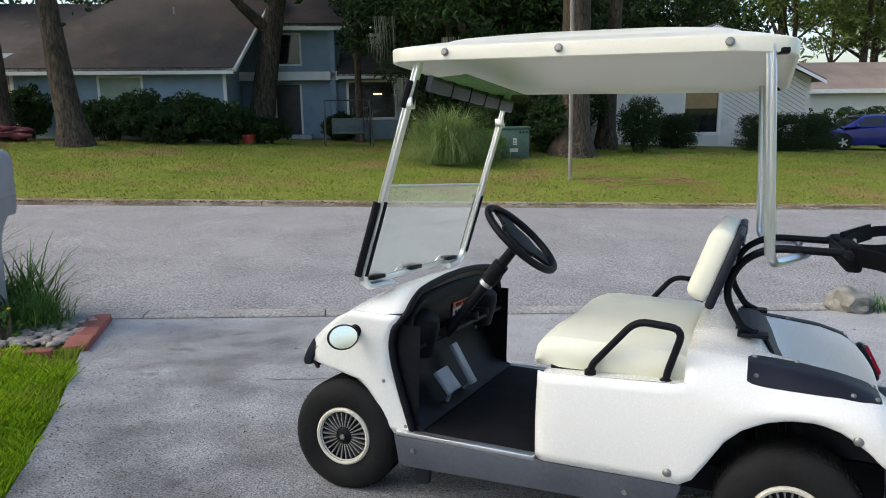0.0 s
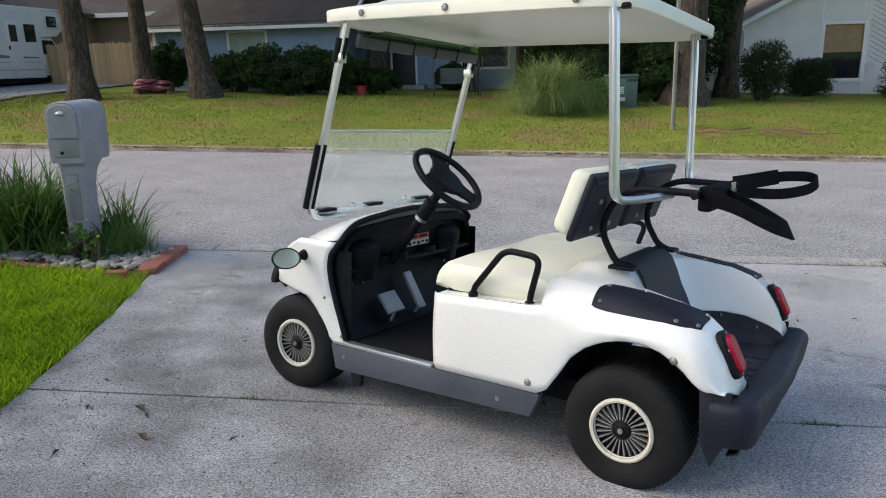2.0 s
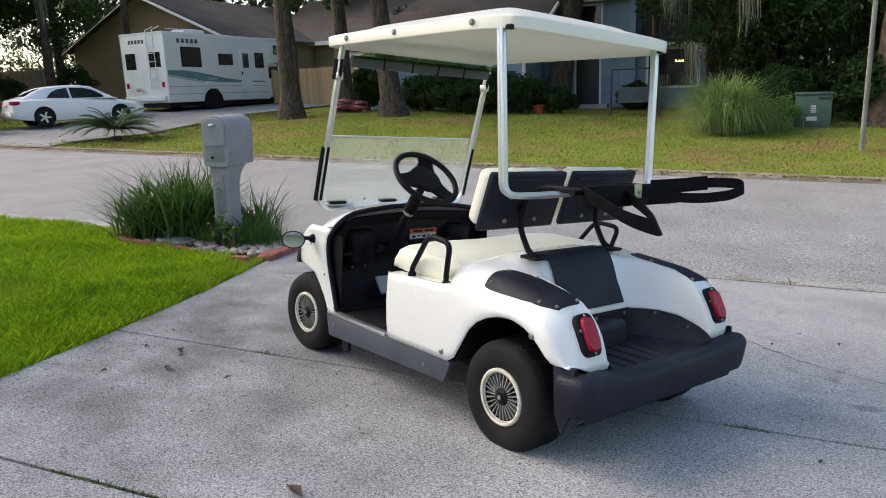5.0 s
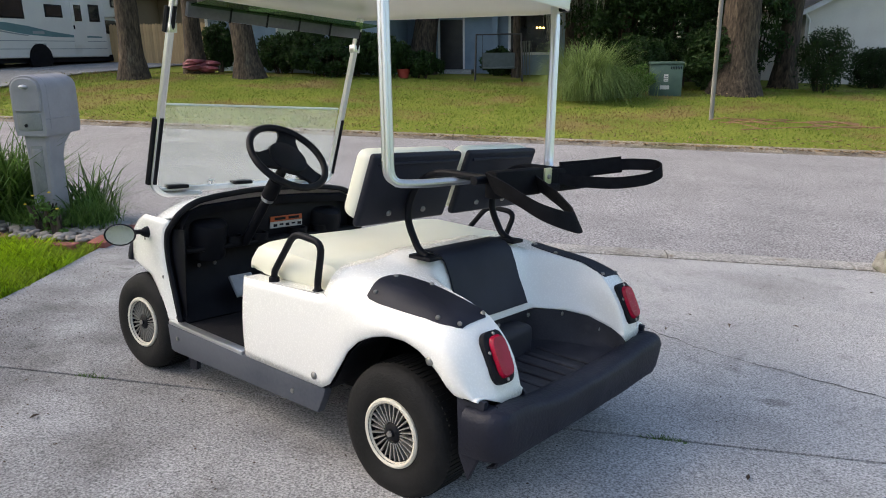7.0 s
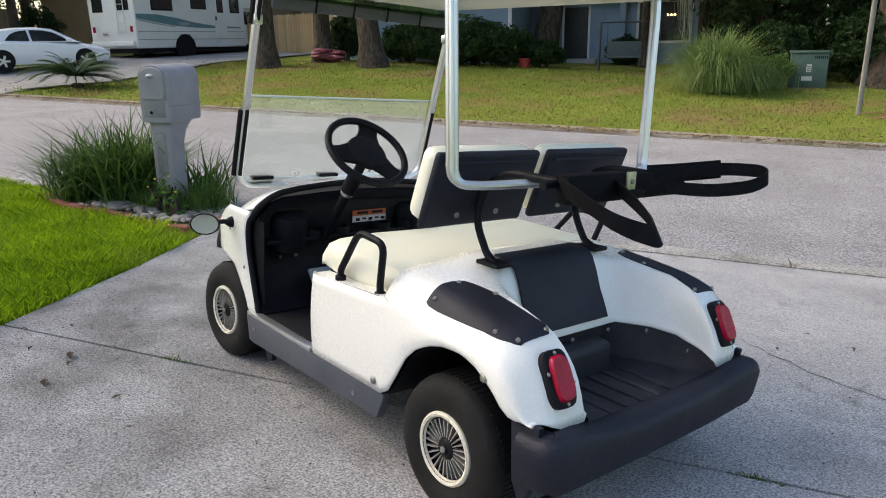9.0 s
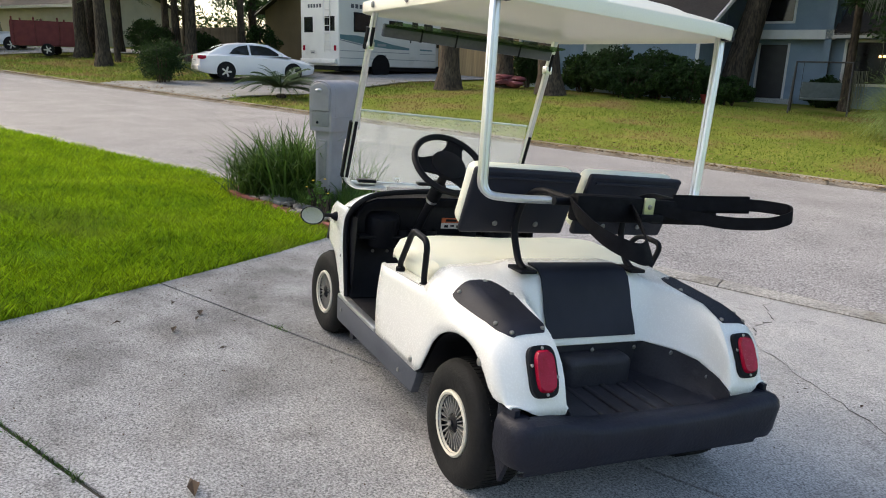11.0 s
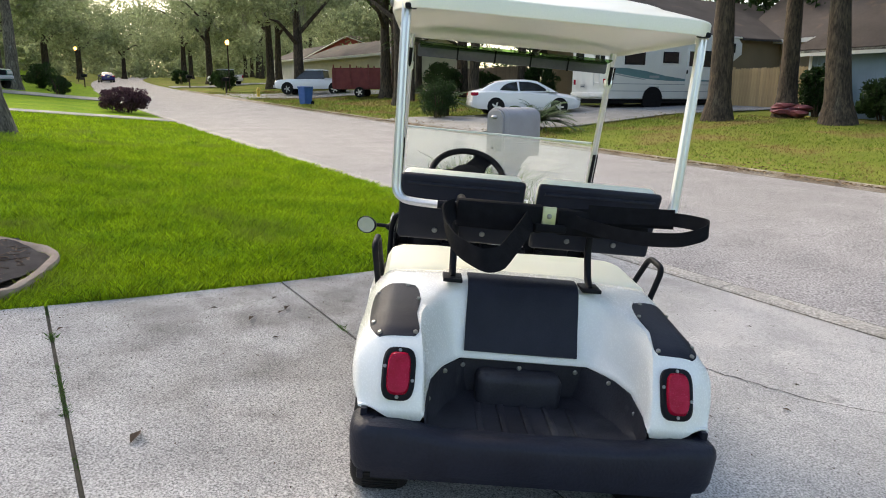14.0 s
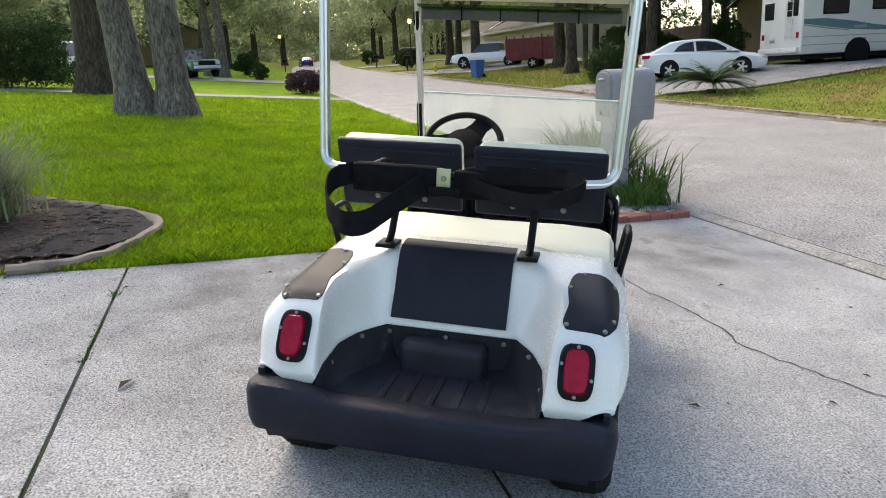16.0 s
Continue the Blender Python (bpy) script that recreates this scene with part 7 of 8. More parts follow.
def white_house():
    o = on_ground(10.05, 23.0, -2)
    h = thing("house", o, "off-white timber bungalow with a gable roof and diagonal siding", "house")
    w, eave, ridge, rx = 8.4, 2.75, 4.75, 4.0
    lo = -0.5
    xs = [0.0, 3.0, 4.45, rx, w]

    def top(x):
        return eave + (ridge - eave) * (x / rx if x < rx else (w - x) / (w - rx))
    for a, b, z0, z1 in ((0, 3.0, lo, None), (3.0, 4.0, 2.5, None), (4.0, 4.45, 2.5, None), (3.0, 4.45, lo, 0.45), (4.45, w, lo, None)):
        za, zb = (z1, z1) if z1 is not None else (top(a), top(b))
        part("wall", prism([(a, z0), (b, z0), (b, zb), (a, za)], "y", 0, 0.15), M_WHITEWALL, h, "", False)
    win = window(h, 3.0, 4.45, 0.45, 2.5, 0, M_BOARD, 0.1, label="tall window with a brown blind")
    part("lower_sash", box(3.0, 4.45, 0.03, 0.05, 0.45, 1.45), M_DARKGLASS, win, "", False)
    part("sill", box(2.85, 4.6, -0.06, 0.02, 0.30, 0.40), M_TRIM, win, "", False)
    part("trim", box(4.55, 4.62, -0.02, 0.0, lo, top(4.6)), M_TRIM, h, "", False)
    part("trim", box(2.83, 2.90, -0.02, 0.0, lo, top(2.86)), M_TRIM, h, "", False)
    # diagonal boards right of the window: their lap shadows as thin brown rods
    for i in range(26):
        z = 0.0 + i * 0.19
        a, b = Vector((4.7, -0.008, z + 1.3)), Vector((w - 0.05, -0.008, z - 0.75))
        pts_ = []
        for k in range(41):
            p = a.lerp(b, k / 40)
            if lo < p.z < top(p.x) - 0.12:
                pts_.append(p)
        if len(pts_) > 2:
            part("lap_shadow", tube([pts_[0], pts_[-1]], 0.011, 4), M_SHINGLE_TAN, h, "", False)
    part("wall", box(-0.15, 0, 0, 9, lo, eave), M_WHITEWALL, h, "", False)
    part("wall", box(w, w + 0.15, 0, 9, lo, eave), M_WHITEWALL, h, "", False)
    part("wall", box(0, w, 9, 9.15, lo, eave), M_WHITEWALL, h, "", False)
    part("wall", box(-2.0, 0, 1.5, 1.65, lo, 2.6), M_WHITEWALL, h, "", False)
    part("meter", box(-1.1, -0.8, 1.36, 1.5, 1.0, 1.5, 0.02), M_MAILBOX, h, "grey electric meter box")
    for x in (-1.25, -0.65):
        part("conduit", tube([(x, 1.45, -0.2), (x, 1.45, 1.9)], 0.03, 8), M_MAILBOX, h)
    part("downpipe", tube(bend_line([(-0.3, -0.3, 2.55), (-0.05, -0.08, 2.3), (-0.05, -0.08, -0.2)], 0.1), 0.04, 8), M_TRIM, h, "white downpipe")
    for x0, x1 in ((-0.55, rx), (w + 0.55, rx)):
        z0 = eave - 0.55 * (ridge - eave) / rx
        slab_roof("roof", [(x0, -0.45, z0 + 0.16), (x1, -0.45, ridge + 0.16), (x1, 9.5, ridge + 0.16), (x0, 9.5, z0 + 0.16)], h, M_SHINGLE_TAN, label="brown shingle roof")
        part("rake_board", tube([(x0, -0.49, z0 + 0.02), (x1, -0.49, ridge + 0.04)], 0.13, 4, flat=0.25), M_TRIM, h, "", False)
    slab_roof("roof", [(-2.6, 1.0, 2.6), (-0.3, 1.0, 2.75), (-0.3, 9, 2.9), (-2.6, 9, 2.6)], h, M_SHINGLE_TAN)


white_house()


def plain_house(s_, d_, turn, w, dp, eave, ridge, wall_m, roof_m, label, gable_x=True):
    h = thing("house", on_ground(s_, d_, turn), label, "house")
    lo = -0.6
    for a, b, c_, e_ in ((0, w, 0, 0.15), (0, w, dp - 0.15, dp), (0, 0.15, 0.15, dp - 0.15), (w - 0.15, w, 0.15, dp - 0.15)):
        part("wall", box(a, b, c_, e_, lo, eave), wall_m, h, "", False)
    if gable_x:   # ridge runs along y, gable faces the street
        bm = prism([(0, eave), (w, eave), (w / 2, ridge)], "y", 0.0, 0.15)
        part("gable", bm, wall_m, h, "", False)
        for x0 in (-0.5, w + 0.5):
            k = eave - 0.5 * (ridge - eave) / (w / 2)
            slab_roof("roof", [(x0, -0.4, k + 0.12), (w / 2, -0.4, ridge + 0.12), (w / 2, dp + 0.4, ridge + 0.12), (x0, dp + 0.4, k + 0.12)], h, roof_m)
            part("rake_board", tube([(x0, -0.42, k), (w / 2, -0.42, ridge)], 0.10, 4, flat=0.3), M_TRIM, h, "", False)
    else:
        for y0, y1 in ((-0.5, dp / 2), (dp + 0.5, dp / 2)):
            slab_roof("roof", [(-0.5, y0, eave), (w + 0.5, y0, eave), (w + 0.5, y1, ridge), (-0.5, y1, ridge)], h, roof_m)
        part("fascia", box(-0.5, w + 0.5, -0.56, -0.5, eave - 0.2, eave + 0.02), M_TRIM, h, "", False)
        for x0 in (0, w - 0.15):
            part("gable", prism([(0, eave), (dp, eave), (dp / 2, ridge - 0.1)], "x", x0, x0 + 0.15), wall_m, h, "", False)
    return h


plain_house(22.5, 29.5, 0, 14, 9, 2.7, 4.4, M_WHITEWALL, M_SHINGLE_TAN, "low pale house with a tan shingle roof", False)
tan = plain_house(-34.5, 25.5, -8, 12.5, 11, 3.0, 5.6, M_TANWALL, M_SHINGLE, "tan stucco house with a brown shingle roof", True)
plain_house(-23.5, 31.0, 0, 9, 9, 3.2, 6.2, M_TANWALL, M_SHINGLE, "brown-roofed house behind the timber fence", False)
red = plain_house(-92.0, 27.0, 20, 17, 9, 3.0, 5.6, M_REDWALL, M_SHINGLE_TAN, "red-sided house behind the parked pickup", True)
plain_house(-74.0, 21.5, 4, 19, 9, 2.6, 4.4, M_CREAMWALL, M_SHINGLE, "low pale house with a grey roof up the street", False)
plain_house(-42.0, -26.0, 8, 13, 8, 2.7, 4.6, M_WHITEWALL, M_SHINGLE_TAN, "low pale house behind the hedge", False)
plain_house(-96.0, -20.0, 0, 14, 9, 2.7, 4.8, M_TANWALL, M_SHINGLE, "low house among trees up the street", False)
plain_house(-108.0, 26.0, 0, 14, 9, 2.7, 4.8, M_WHITEWALL, M_SHINGLE, "low pale house among trees up the street", False)
# the house that the driveway belongs to, behind the camera
home = plain_house(-6.0, -27.0, 0, 16, 10, 2.8, 5.0, M_WHITEWALL, M_SHINGLE, "pale house at the head of the driveway", False)

# fence between the blue house and the motorhome
fence = thing("fence", on_ground(-21.6, 24.4), "tall pale cedar board fence", "fence")
board = None
for i in range(50):
    x = i * 0.15
    if board is None:
        board = part("board", prism([(0.0, -0.1), (0.142, -0.1), (0.142, 1.62), (0.10, 1.68), (0.04, 1.68), (0.0, 1.62)], "y", 0, 0.02), M_FENCE, fence, "", False)
    else:
        share("board", board.data, fence, pose(x, 0.004 * (i % 3), 0.02 * math.sin(i * 1.7)))
for x in (0.0, 2.4, 4.8, 7.2):
    part("fence_post", box(x, x + 0.09, 0.03, 0.12, -0.1, 1.75), M_FENCE, fence, "", False)
for z in (0.35, 1.35):
    part("fence_rail", box(0, 7.5, 0.03, 0.07, z, z + 0.09), M_FENCE, fence, "", False)
fence_b = thing("fence", on_ground(-45.0, 24.5), "grey weathered board fence behind the white car", "fence")
for i in range(60):
    old = share("board", board.data, fence_b, pose(i * 0.15, 0, 0))
    old.material_slots[0].link = "OBJECT"
    old.material_slots[0].material = M_GREYBOARD

# neighbours' drives, in concrete darkened for tree shade
def strip(name, quad, label, n=10):
    rows = []
    for i in range(n + 1):
        u = i / n
        rows.append([place(quad[0][0] + (quad[3][0] - quad[0][0]) * u + (quad[1][0] - quad[0][0] + (quad[2][0] - quad[3][0] - quad[1][0] + quad[0][0]) * u) * k / 6, quad[0][1] + (quad[3][1] - quad[0][1]) * u, 0.035) for k in range(7)])
    solid(name, sheet(rows, thick=0.03), M_DRIVE_SHADED, label, kind="structure")


strip("drive_2", [(-23.6, ROAD_W + 0.1), (-16.6, ROAD_W + 0.1), (-16.0, 25), (-22.4, 25)], "pale concrete drive under the white car and motorhome", 24)
strip("drive_3", [(-26.0, -30), (-24.9, -30), (-24.6, -0.1), (-26.2, -0.1)], "pale concrete drive of the next house", 20)
strip("drive_4", [(-56.0, ROAD_W + 0.1), (-46.0, ROAD_W + 0.1), (-40.0, 24), (-48.0, 24)], "pale concrete drive under the pickup", 16)
strip("drive_5", [(-50.0, -16), (-44.0, -16), (-42.0, -0.1), (-47.0, -0.1)], "pale concrete drive under the green truck", 16)
strip("drive_6", [(-84.0, ROAD_W + 0.1), (-78.0, ROAD_W + 0.1), (-78.0, 20), (-84.0, 20)], "pale concrete drive up the street", 16)

# utility box, pole, chair, pots, junk
M_UTIL = mat("utility_green", (0.045, 0.085, 0.068), (0.07, 0.12, 0.095), 4.0, 0.6, bump=0.1)
ub = thing("utility_box", on_ground(3.95, 15.5, -4), "pale green metal utility box on the lawn", "utility box")
part("cabinet", box(-0.45, 0.45, -0.4, 0.4, -0.05, 0.86, 0.02), M_UTIL, ub)
part("lid", box(-0.48, 0.48, -0.43, 0.43, 0.86, 0.93, 0.02), M_UTIL, ub)
for i in range(7):
    part("vent_slot", box(0.12 + i * 0.045, 0.14 + i * 0.045, -0.407, -0.40, 0.72, 0.80), M_BLACK, ub, "", False)
part("notice", box(-0.06, 0.06, -0.407, -0.40, 0.38, 0.58), M_PAPER, ub, "white notice sticker", False)
part("notice", box(-0.16, 0.10, -0.407, -0.40, 0.16, 0.27), M_PAPER, ub, "white notice sticker", False)
for i in range(3):
    part("notice_bar", box(-0.045, 0.045, -0.411, -0.407, 0.41 + i * 0.05, 0.43 + i * 0.05), M_ROCKER, ub, "", False)
pole_m = on_ground(4.45, 11.0)
pole = thing("post", pole_m, "weathered grey leaning wooden post on the verge", "post")
part("shaft", tube([(0.0, 0, -0.1), (0.05, 0.25, 2.6), (0.10, 0.5, 5.5)], 0.06, 10, flat=0.8), mat("weathered_wood", (0.16, 0.15, 0.13), (0.27, 0.26, 0.23), 6.0, 0.9, bump=0.5, stretch=(1, 1, 0.2)), pole)
M_REDPOT = mat("red_pot", (0.35, 0.04, 0.03), (0.42, 0.07, 0.05), 8.0, 0.6)
pt = thing("plant_pot", on_ground(-4.6, 18.6), "red plastic pot on the lawn", "pot")
part("bowl", lathe([(0.0, 0), (0.16, 0), (0.24, 0.28), (0.26, 0.28), (0.26, 0.32), (0.23, 0.32), (0.21, 0.27), (0.0, 0.26)], 20), M_REDPOT, pt)
part("soil", lathe([(0.0, 0.275), (0.21, 0.27)], 16), M_MULCH, pt)
M_SLING = mat("dark_sling", (0.035, 0.05, 0.048), (0.06, 0.08, 0.076), 8.0, 0.8)
M_IRON = mat("dark_iron", (0.02, 0.02, 0.02), (0.035, 0.033, 0.03), 10.0, 0.6)
sw = thing("garden_swing", on_ground(-1.2, 18.3, 5), "dark iron garden swing seat with a fabric back", "swing seat")
for x in (-0.8, 0.8):
    for y in (-0.5, 0.5):
        part("leg", tube([(x, y, 0), (x * 0.95, 0, 1.55)], 0.025, 8), M_IRON, sw)
part("top_bar", tube([(-0.78, 0, 1.55), (0.78, 0, 1.55)], 0.025, 8), M_IRON, sw)
part("seat", box(-0.55, 0.55, -0.3, 0.2, 0.42, 0.48, 0.02), M_SLING, sw)
part("backrest", turned(box(-0.55, 0.55, -0.03, 0.03, 0, 0.5, 0.02), Matrix.Translation((0, 0.22, 0.46)) @ pose(0, 0, 0, -14, 0, 0)), M_SLING, sw)
for x in (-0.55, 0.55):
    part("hanger", tube([(x, 0, 1.55), (x, 0, 0.46)], 0.008, 6), M_IRON, sw)
M_TARP = mat("maroon_tarp", (0.12, 0.025, 0.035), (0.22, 0.06, 0.07), 4.0, 0.6, bump=0.4, spots=[((0.35, 0.33, 0.34), 5.0, 0.35)])
pile = thing("cushion_pile", on_ground(-12.0, 18.1), "heap of folded maroon and grey cushions on the lawn", "cushions")
for i in range(6):
    part("cushion", blob(0.40, 2, 0.5, 0.32, 20 + i, centre=(0.26 * math.sin(i * 2.1), 0.2 * math.cos(i * 1.7), 0.10 + 0.06 * i)), M_TARP, pile)
rng = np.random.default_rng(66)
M_FROND = mat("dead_frond", (0.16, 0.09, 0.05), (0.27, 0.16, 0.09), 10.0, 0.9)
heap = thing("frond_heap", Matrix.Translation(place(6.0, 10.4)), "brown dead palm fronds lying on the verge", "palm fronds")
for i in range(17):
    a, ln = rng.uniform(-0.5, 0.5), rng.uniform(0.5, 1.5) if i else 3.4
    x, y = rng.uniform(-1.3, 1.3), rng.uniform(-0.5, 0.5)
    q0 = place(6.0 + x - ln / 2, 10.4 + y - a, 0.03) - place(6.0, 10.4)
    q1 = place(6.0 + x + ln / 2, 10.4 + y + a, 0.05) - place(6.0, 10.4)
    part("frond", tube([q0, (q0 + q1) / 2 + Vector((0, 0, 0.05)), q1], 0.014, 5, flat=0.6), M_FROND, heap)
M_BIN = mat("blue_bin", (0.03, 0.10, 0.32), (0.05, 0.14, 0.40), 5.0, 0.5)
bn = thing("wheelie_bin", on_ground(-36.3, 9.1, 20), "blue plastic wheelie bin at the kerb", "bin")
part("body", sheet([[(a * k, b * k, z) for a, b in ((-0.28, -0.32), (0.28, -0.32), (0.28, 0.32), (-0.28, 0.32))] for k, z in ((0.78, 0.05), (1.0, 0.95))], closed=True), M_BIN, bn, "", False)
part("lid", box(-0.31, 0.31, -0.36, 0.33, 0.95, 1.03, 0.03), M_BIN, bn)
for x in (-0.22, 0.22):
    part("wheel", tube([(x - 0.03, 0.3, 0.12), (x + 0.03, 0.3, 0.12)], 0.12, 14), M_BLACK, bn)
M_HYD = mat("hydrant_yellow", (0.55, 0.38, 0.04), (0.62, 0.45, 0.08), 6.0, 0.5)
solid("hydrant", lathe([(0.0, 0.0), (0.16, 0.0), (0.16, 0.06), (0.11, 0.08), (0.11, 0.5), (0.15, 0.52), (0.15, 0.56), (0.11, 0.6), (0.06, 0.7), (0, 0.74)], 16), M_HYD, "yellow fire hydrant on the far verge", "hydrant", m=on_ground(-48.0, 9.6))
for s_, d_, lab in ((-78.0, 9.6, "dark mailbox on a post up the street"), (-58.0, 9.5, "dark mailbox on a wooden post"), (-79.0, -0.6, "dark mailbox on a post by the road")):
    t = thing("roadside_mailbox", on_ground(s_, d_, 90), lab, "mailbox")
    part("post", box(-0.06, 0.06, -0.06, 0.06, -0.1, 1.0), M_BARK, t)
    part("box", box(-0.3, 0.3, -0.13, 0.13, 1.0, 1.3, 0.05), M_BLACK, t)
for s_, d_ in ((-108, -1.5), (-66, 11.5)):
    t = thing("street_lamp", on_ground(s_, d_), "slim street lamp glowing orange", "street lamp", "street lamps")
    part("pole", tube([(0, 0, 0), (0, 0, 4.2)], 0.06, 8), M_BARK, t)
    part("lantern", lathe([(0, 4.62), (0.12, 4.6), (0.2, 4.4), (0.1, 4.2), (0, 4.2)], 12), glow("street_glow", (1.0, 0.5, 0.1), 4.0), t, "glowing orange lantern")


# ---- vehicles: x forward, wheels on z = 0 ----
M_CARWHITE = mat("white_car_paint", (0.80, 0.81, 0.82), (0.84, 0.84, 0.85), 3.0, 0.22, coat=0.5)
M_CARBLUE = mat("blue_car_paint", (0.008, 0.010, 0.13), (0.012, 0.015, 0.18), 3.0, 0.22, coat=0.5)
M_CARGREEN = mat("green_car_paint", (0.004, 0.10, 0.075), (0.008, 0.13, 0.10), 3.0, 0.3, coat=0.2)
M_CARSILVER = mat("silver_car_paint", (0.50, 0.51, 0.53), (0.58, 0.59, 0.6), 3.0, 0.25, metal=0.3, coat=0.6)
M_CARGLASS = mat("car_glass", (0.010, 0.012, 0.014), (0.018, 0.02, 0.022), 2.0, 0.05, coat=0.6)
M_RIM = mat("alloy_rim", (0.42, 0.42, 0.43), (0.52, 0.52, 0.53), 8.0, 0.3, metal=0.8)
M_RVWHITE = mat("motorhome_white", (0.70, 0.70, 0.67), (0.77, 0.77, 0.74), 1.5, 0.35, coat=0.3, spots=[((0.6, 0.59, 0.54), 0.8, 0.15)])
M_TEAL = mat("teal_stripe", (0.10, 0.20, 0.22), (0.14, 0.26, 0.28), 3.0, 0.4)
M_GREYSTRIPE = mat("grey_stripe", (0.28, 0.31, 0.32), (0.34, 0.37, 0.38), 3.0, 0.4)
M_MAROON = mat("maroon_steel", (0.12, 0.015, 0.018), (0.18, 0.03, 0.03), 3.0, 0.6)


def vehicle_wheel(parent, x, y, r, w=0.2, mid=0.0):
    m = pose(x, y, r, -90 if y > mid else 90, 0, 0)
    t = part("wheel", lathe([(r * 0.6, -w / 2), (r * 0.94, -w / 2), (r, -w / 2 + 0.03), (r, w / 2 - 0.03), (r * 0.94, w / 2), (r * 0.66, w / 2), (r * 0.62, w / 2 - 0.03), (r * 0.6, -w / 2)], 28, m=m), M_TYRE, parent, "black tyre on a silver rim")
    rim_bm = lathe([(0.0, w / 2 - 0.07), (r * 0.55, w / 2 - 0.07), (r * 0.62, w / 2 - 0.02), (r * 0.66, w / 2 - 0.005)], 24, m=m)
    for i in range(5):
        b = box(0.02, r * 0.62, -0.035, 0.035, w / 2 - 0.05, w / 2 - 0.01)
        turned(b, m @ pose(0, 0, 0, 0, 0, 72 * i))
        part("spoke", b, M_RIM, t)
    part("rim", rim_bm, M_BLACK, t)
    part("hub", lathe([(0, w / 2 - 0.005), (0.06, w / 2 - 0.01), (0.06, w / 2 - 0.06)], 12, m=m), M_RIM, t)


def sedan(m, paint, label, L=4.8):
    """A four-door saloon."""
    car = thing("car", m, label, "car")
    x0, x1 = -L / 2, L / 2
    W = 0.91
    ax = (-1.38, 1.35)
    # lower body as rings along x: sill, waist, shoulder, bonnet height
    st = [(-2.40, 0.45, 0.70, 0.80, 0.70), (-2.36, 0.33, 0.88, 0.97, 0.80), (-2.15, 0.26, 0.96, 1.03, 0.88), (-1.75, 0.22, 0.98, 1.04, 0.91), (-1.0, 0.20, 0.97, 1.0, 0.915), (0.0, 0.20, 0.94, 0.97, 0.915), (0.8, 0.20, 0.90, 0.95, 0.91), (1.3, 0.22, 0.84, 0.93, 0.90), (1.9, 0.24, 0.74, 0.84, 0.86), (2.25, 0.30, 0.64, 0.74, 0.76), (2.38, 0.42, 0.58, 0.64, 0.62)]
    rows = []
    for x, lo, sh, mid, w in st:
        for_arch = max(0.0, 1 - min(abs(x - a) for a in ax) / 0.37)
        rows.append([(x, -w + 0.06, lo), (x, -w, lo + 0.12), (x, -w, (lo + sh) / 2), (x, -w + 0.015, sh - 0.05), (x, -w + 0.09, sh + 0.01), (x, -w * 0.5, mid), (x, 0, mid + 0.01), (x, w * 0.5, mid), (x, w - 0.09, sh + 0.01), (x, w - 0.015, sh - 0.05), (x, w, (lo + sh) / 2), (x, w, lo + 0.12), (x, w - 0.06, lo)])
    bm = sheet(rows, closed=True)
    vs = list(bm.verts)
    bm.faces.new(vs[:13])
    bm.faces.new(vs[-13:])
    body = part("body", bm, paint, car)
    for a in ax:
        for y in (1, -1):
            part("arch", lathe([(0.0, 0.0), (0.37, 0.0), (0.37, 0.012), (0.0, 0.012)], 28, m=pose(a, y * 0.905, 0.35, -90 * y, 0, 0)), M_BLACK, body, "dark wheel arch")
            vehicle_wheel(car, a, y * 0.83, 0.325)
    # cabin in body colour, with the windows let in as dark panes
    cab = [(-2.02, 1.03, 0.72), (-1.62, 1.26, 0.64), (-1.28, 1.395, 0.60), (-0.75, 1.462, 0.585), (-0.1, 1.475, 0.585), (0.42, 1.42, 0.59), (0.85, 1.20, 0.64), (1.3, 0.95, 0.72)]

    def top_z(x):
        return lerp([(a, b) for a, b, c in cab], x)

    def side_y(x, z):
        zt, wt = top_z(x) - 0.055, lerp([(a, c) for a, b, c in cab], x) + 0.03
        u = max(0.0, min(1.0, (z - 0.95) / max(0.05, zt - 0.95)))
        return 0.835 + (wt - 0.835) * u
    rows = [[(x, -0.835, 0.95), (x, -side_y(x, (0.95 + z) / 2), (0.95 + z - 0.055) / 2), (x, -w - 0.03, z - 0.055), (x, -w + 0.06, z - 0.008), (x, 0, z + 0.008), (x, w - 0.06, z - 0.008), (x, w + 0.03, z - 0.055), (x, side_y(x, (0.95 + z) / 2), (0.95 + z - 0.055) / 2), (x, 0.835, 0.95)] for x, z, w in cab]
    part("cabin", sheet(rows), paint, car, "body-coloured cabin and roof")
    for y in (1, -1):
        for poly in ([(-1.22, 1.02), (-1.02, 1.22), (-0.80, 1.32), (-0.46, 1.37), (-0.43, 0.99)], [(-0.35, 0.99), (-0.37, 1.375), (0.10, 1.36), (0.42, 1.29), (0.70, 1.13), (0.90, 0.985)]):
            bm = bmesh.new()
            bm.faces.new([bm.verts.new((x, y * (side_y(x, z) + 0.012), z)) for x, z in poly])
            geo = bmesh.ops.extrude_face_region(bm, geom=bm.faces[:])
            bmesh.ops.translate(bm, vec=(0, -y * 0.03, 0), verts=[v for v in geo["geom"] if isinstance(v, bmesh.types.BMVert)])
            part("side_window", bm, M_CARGLASS, car, "dark tinted side window", False)
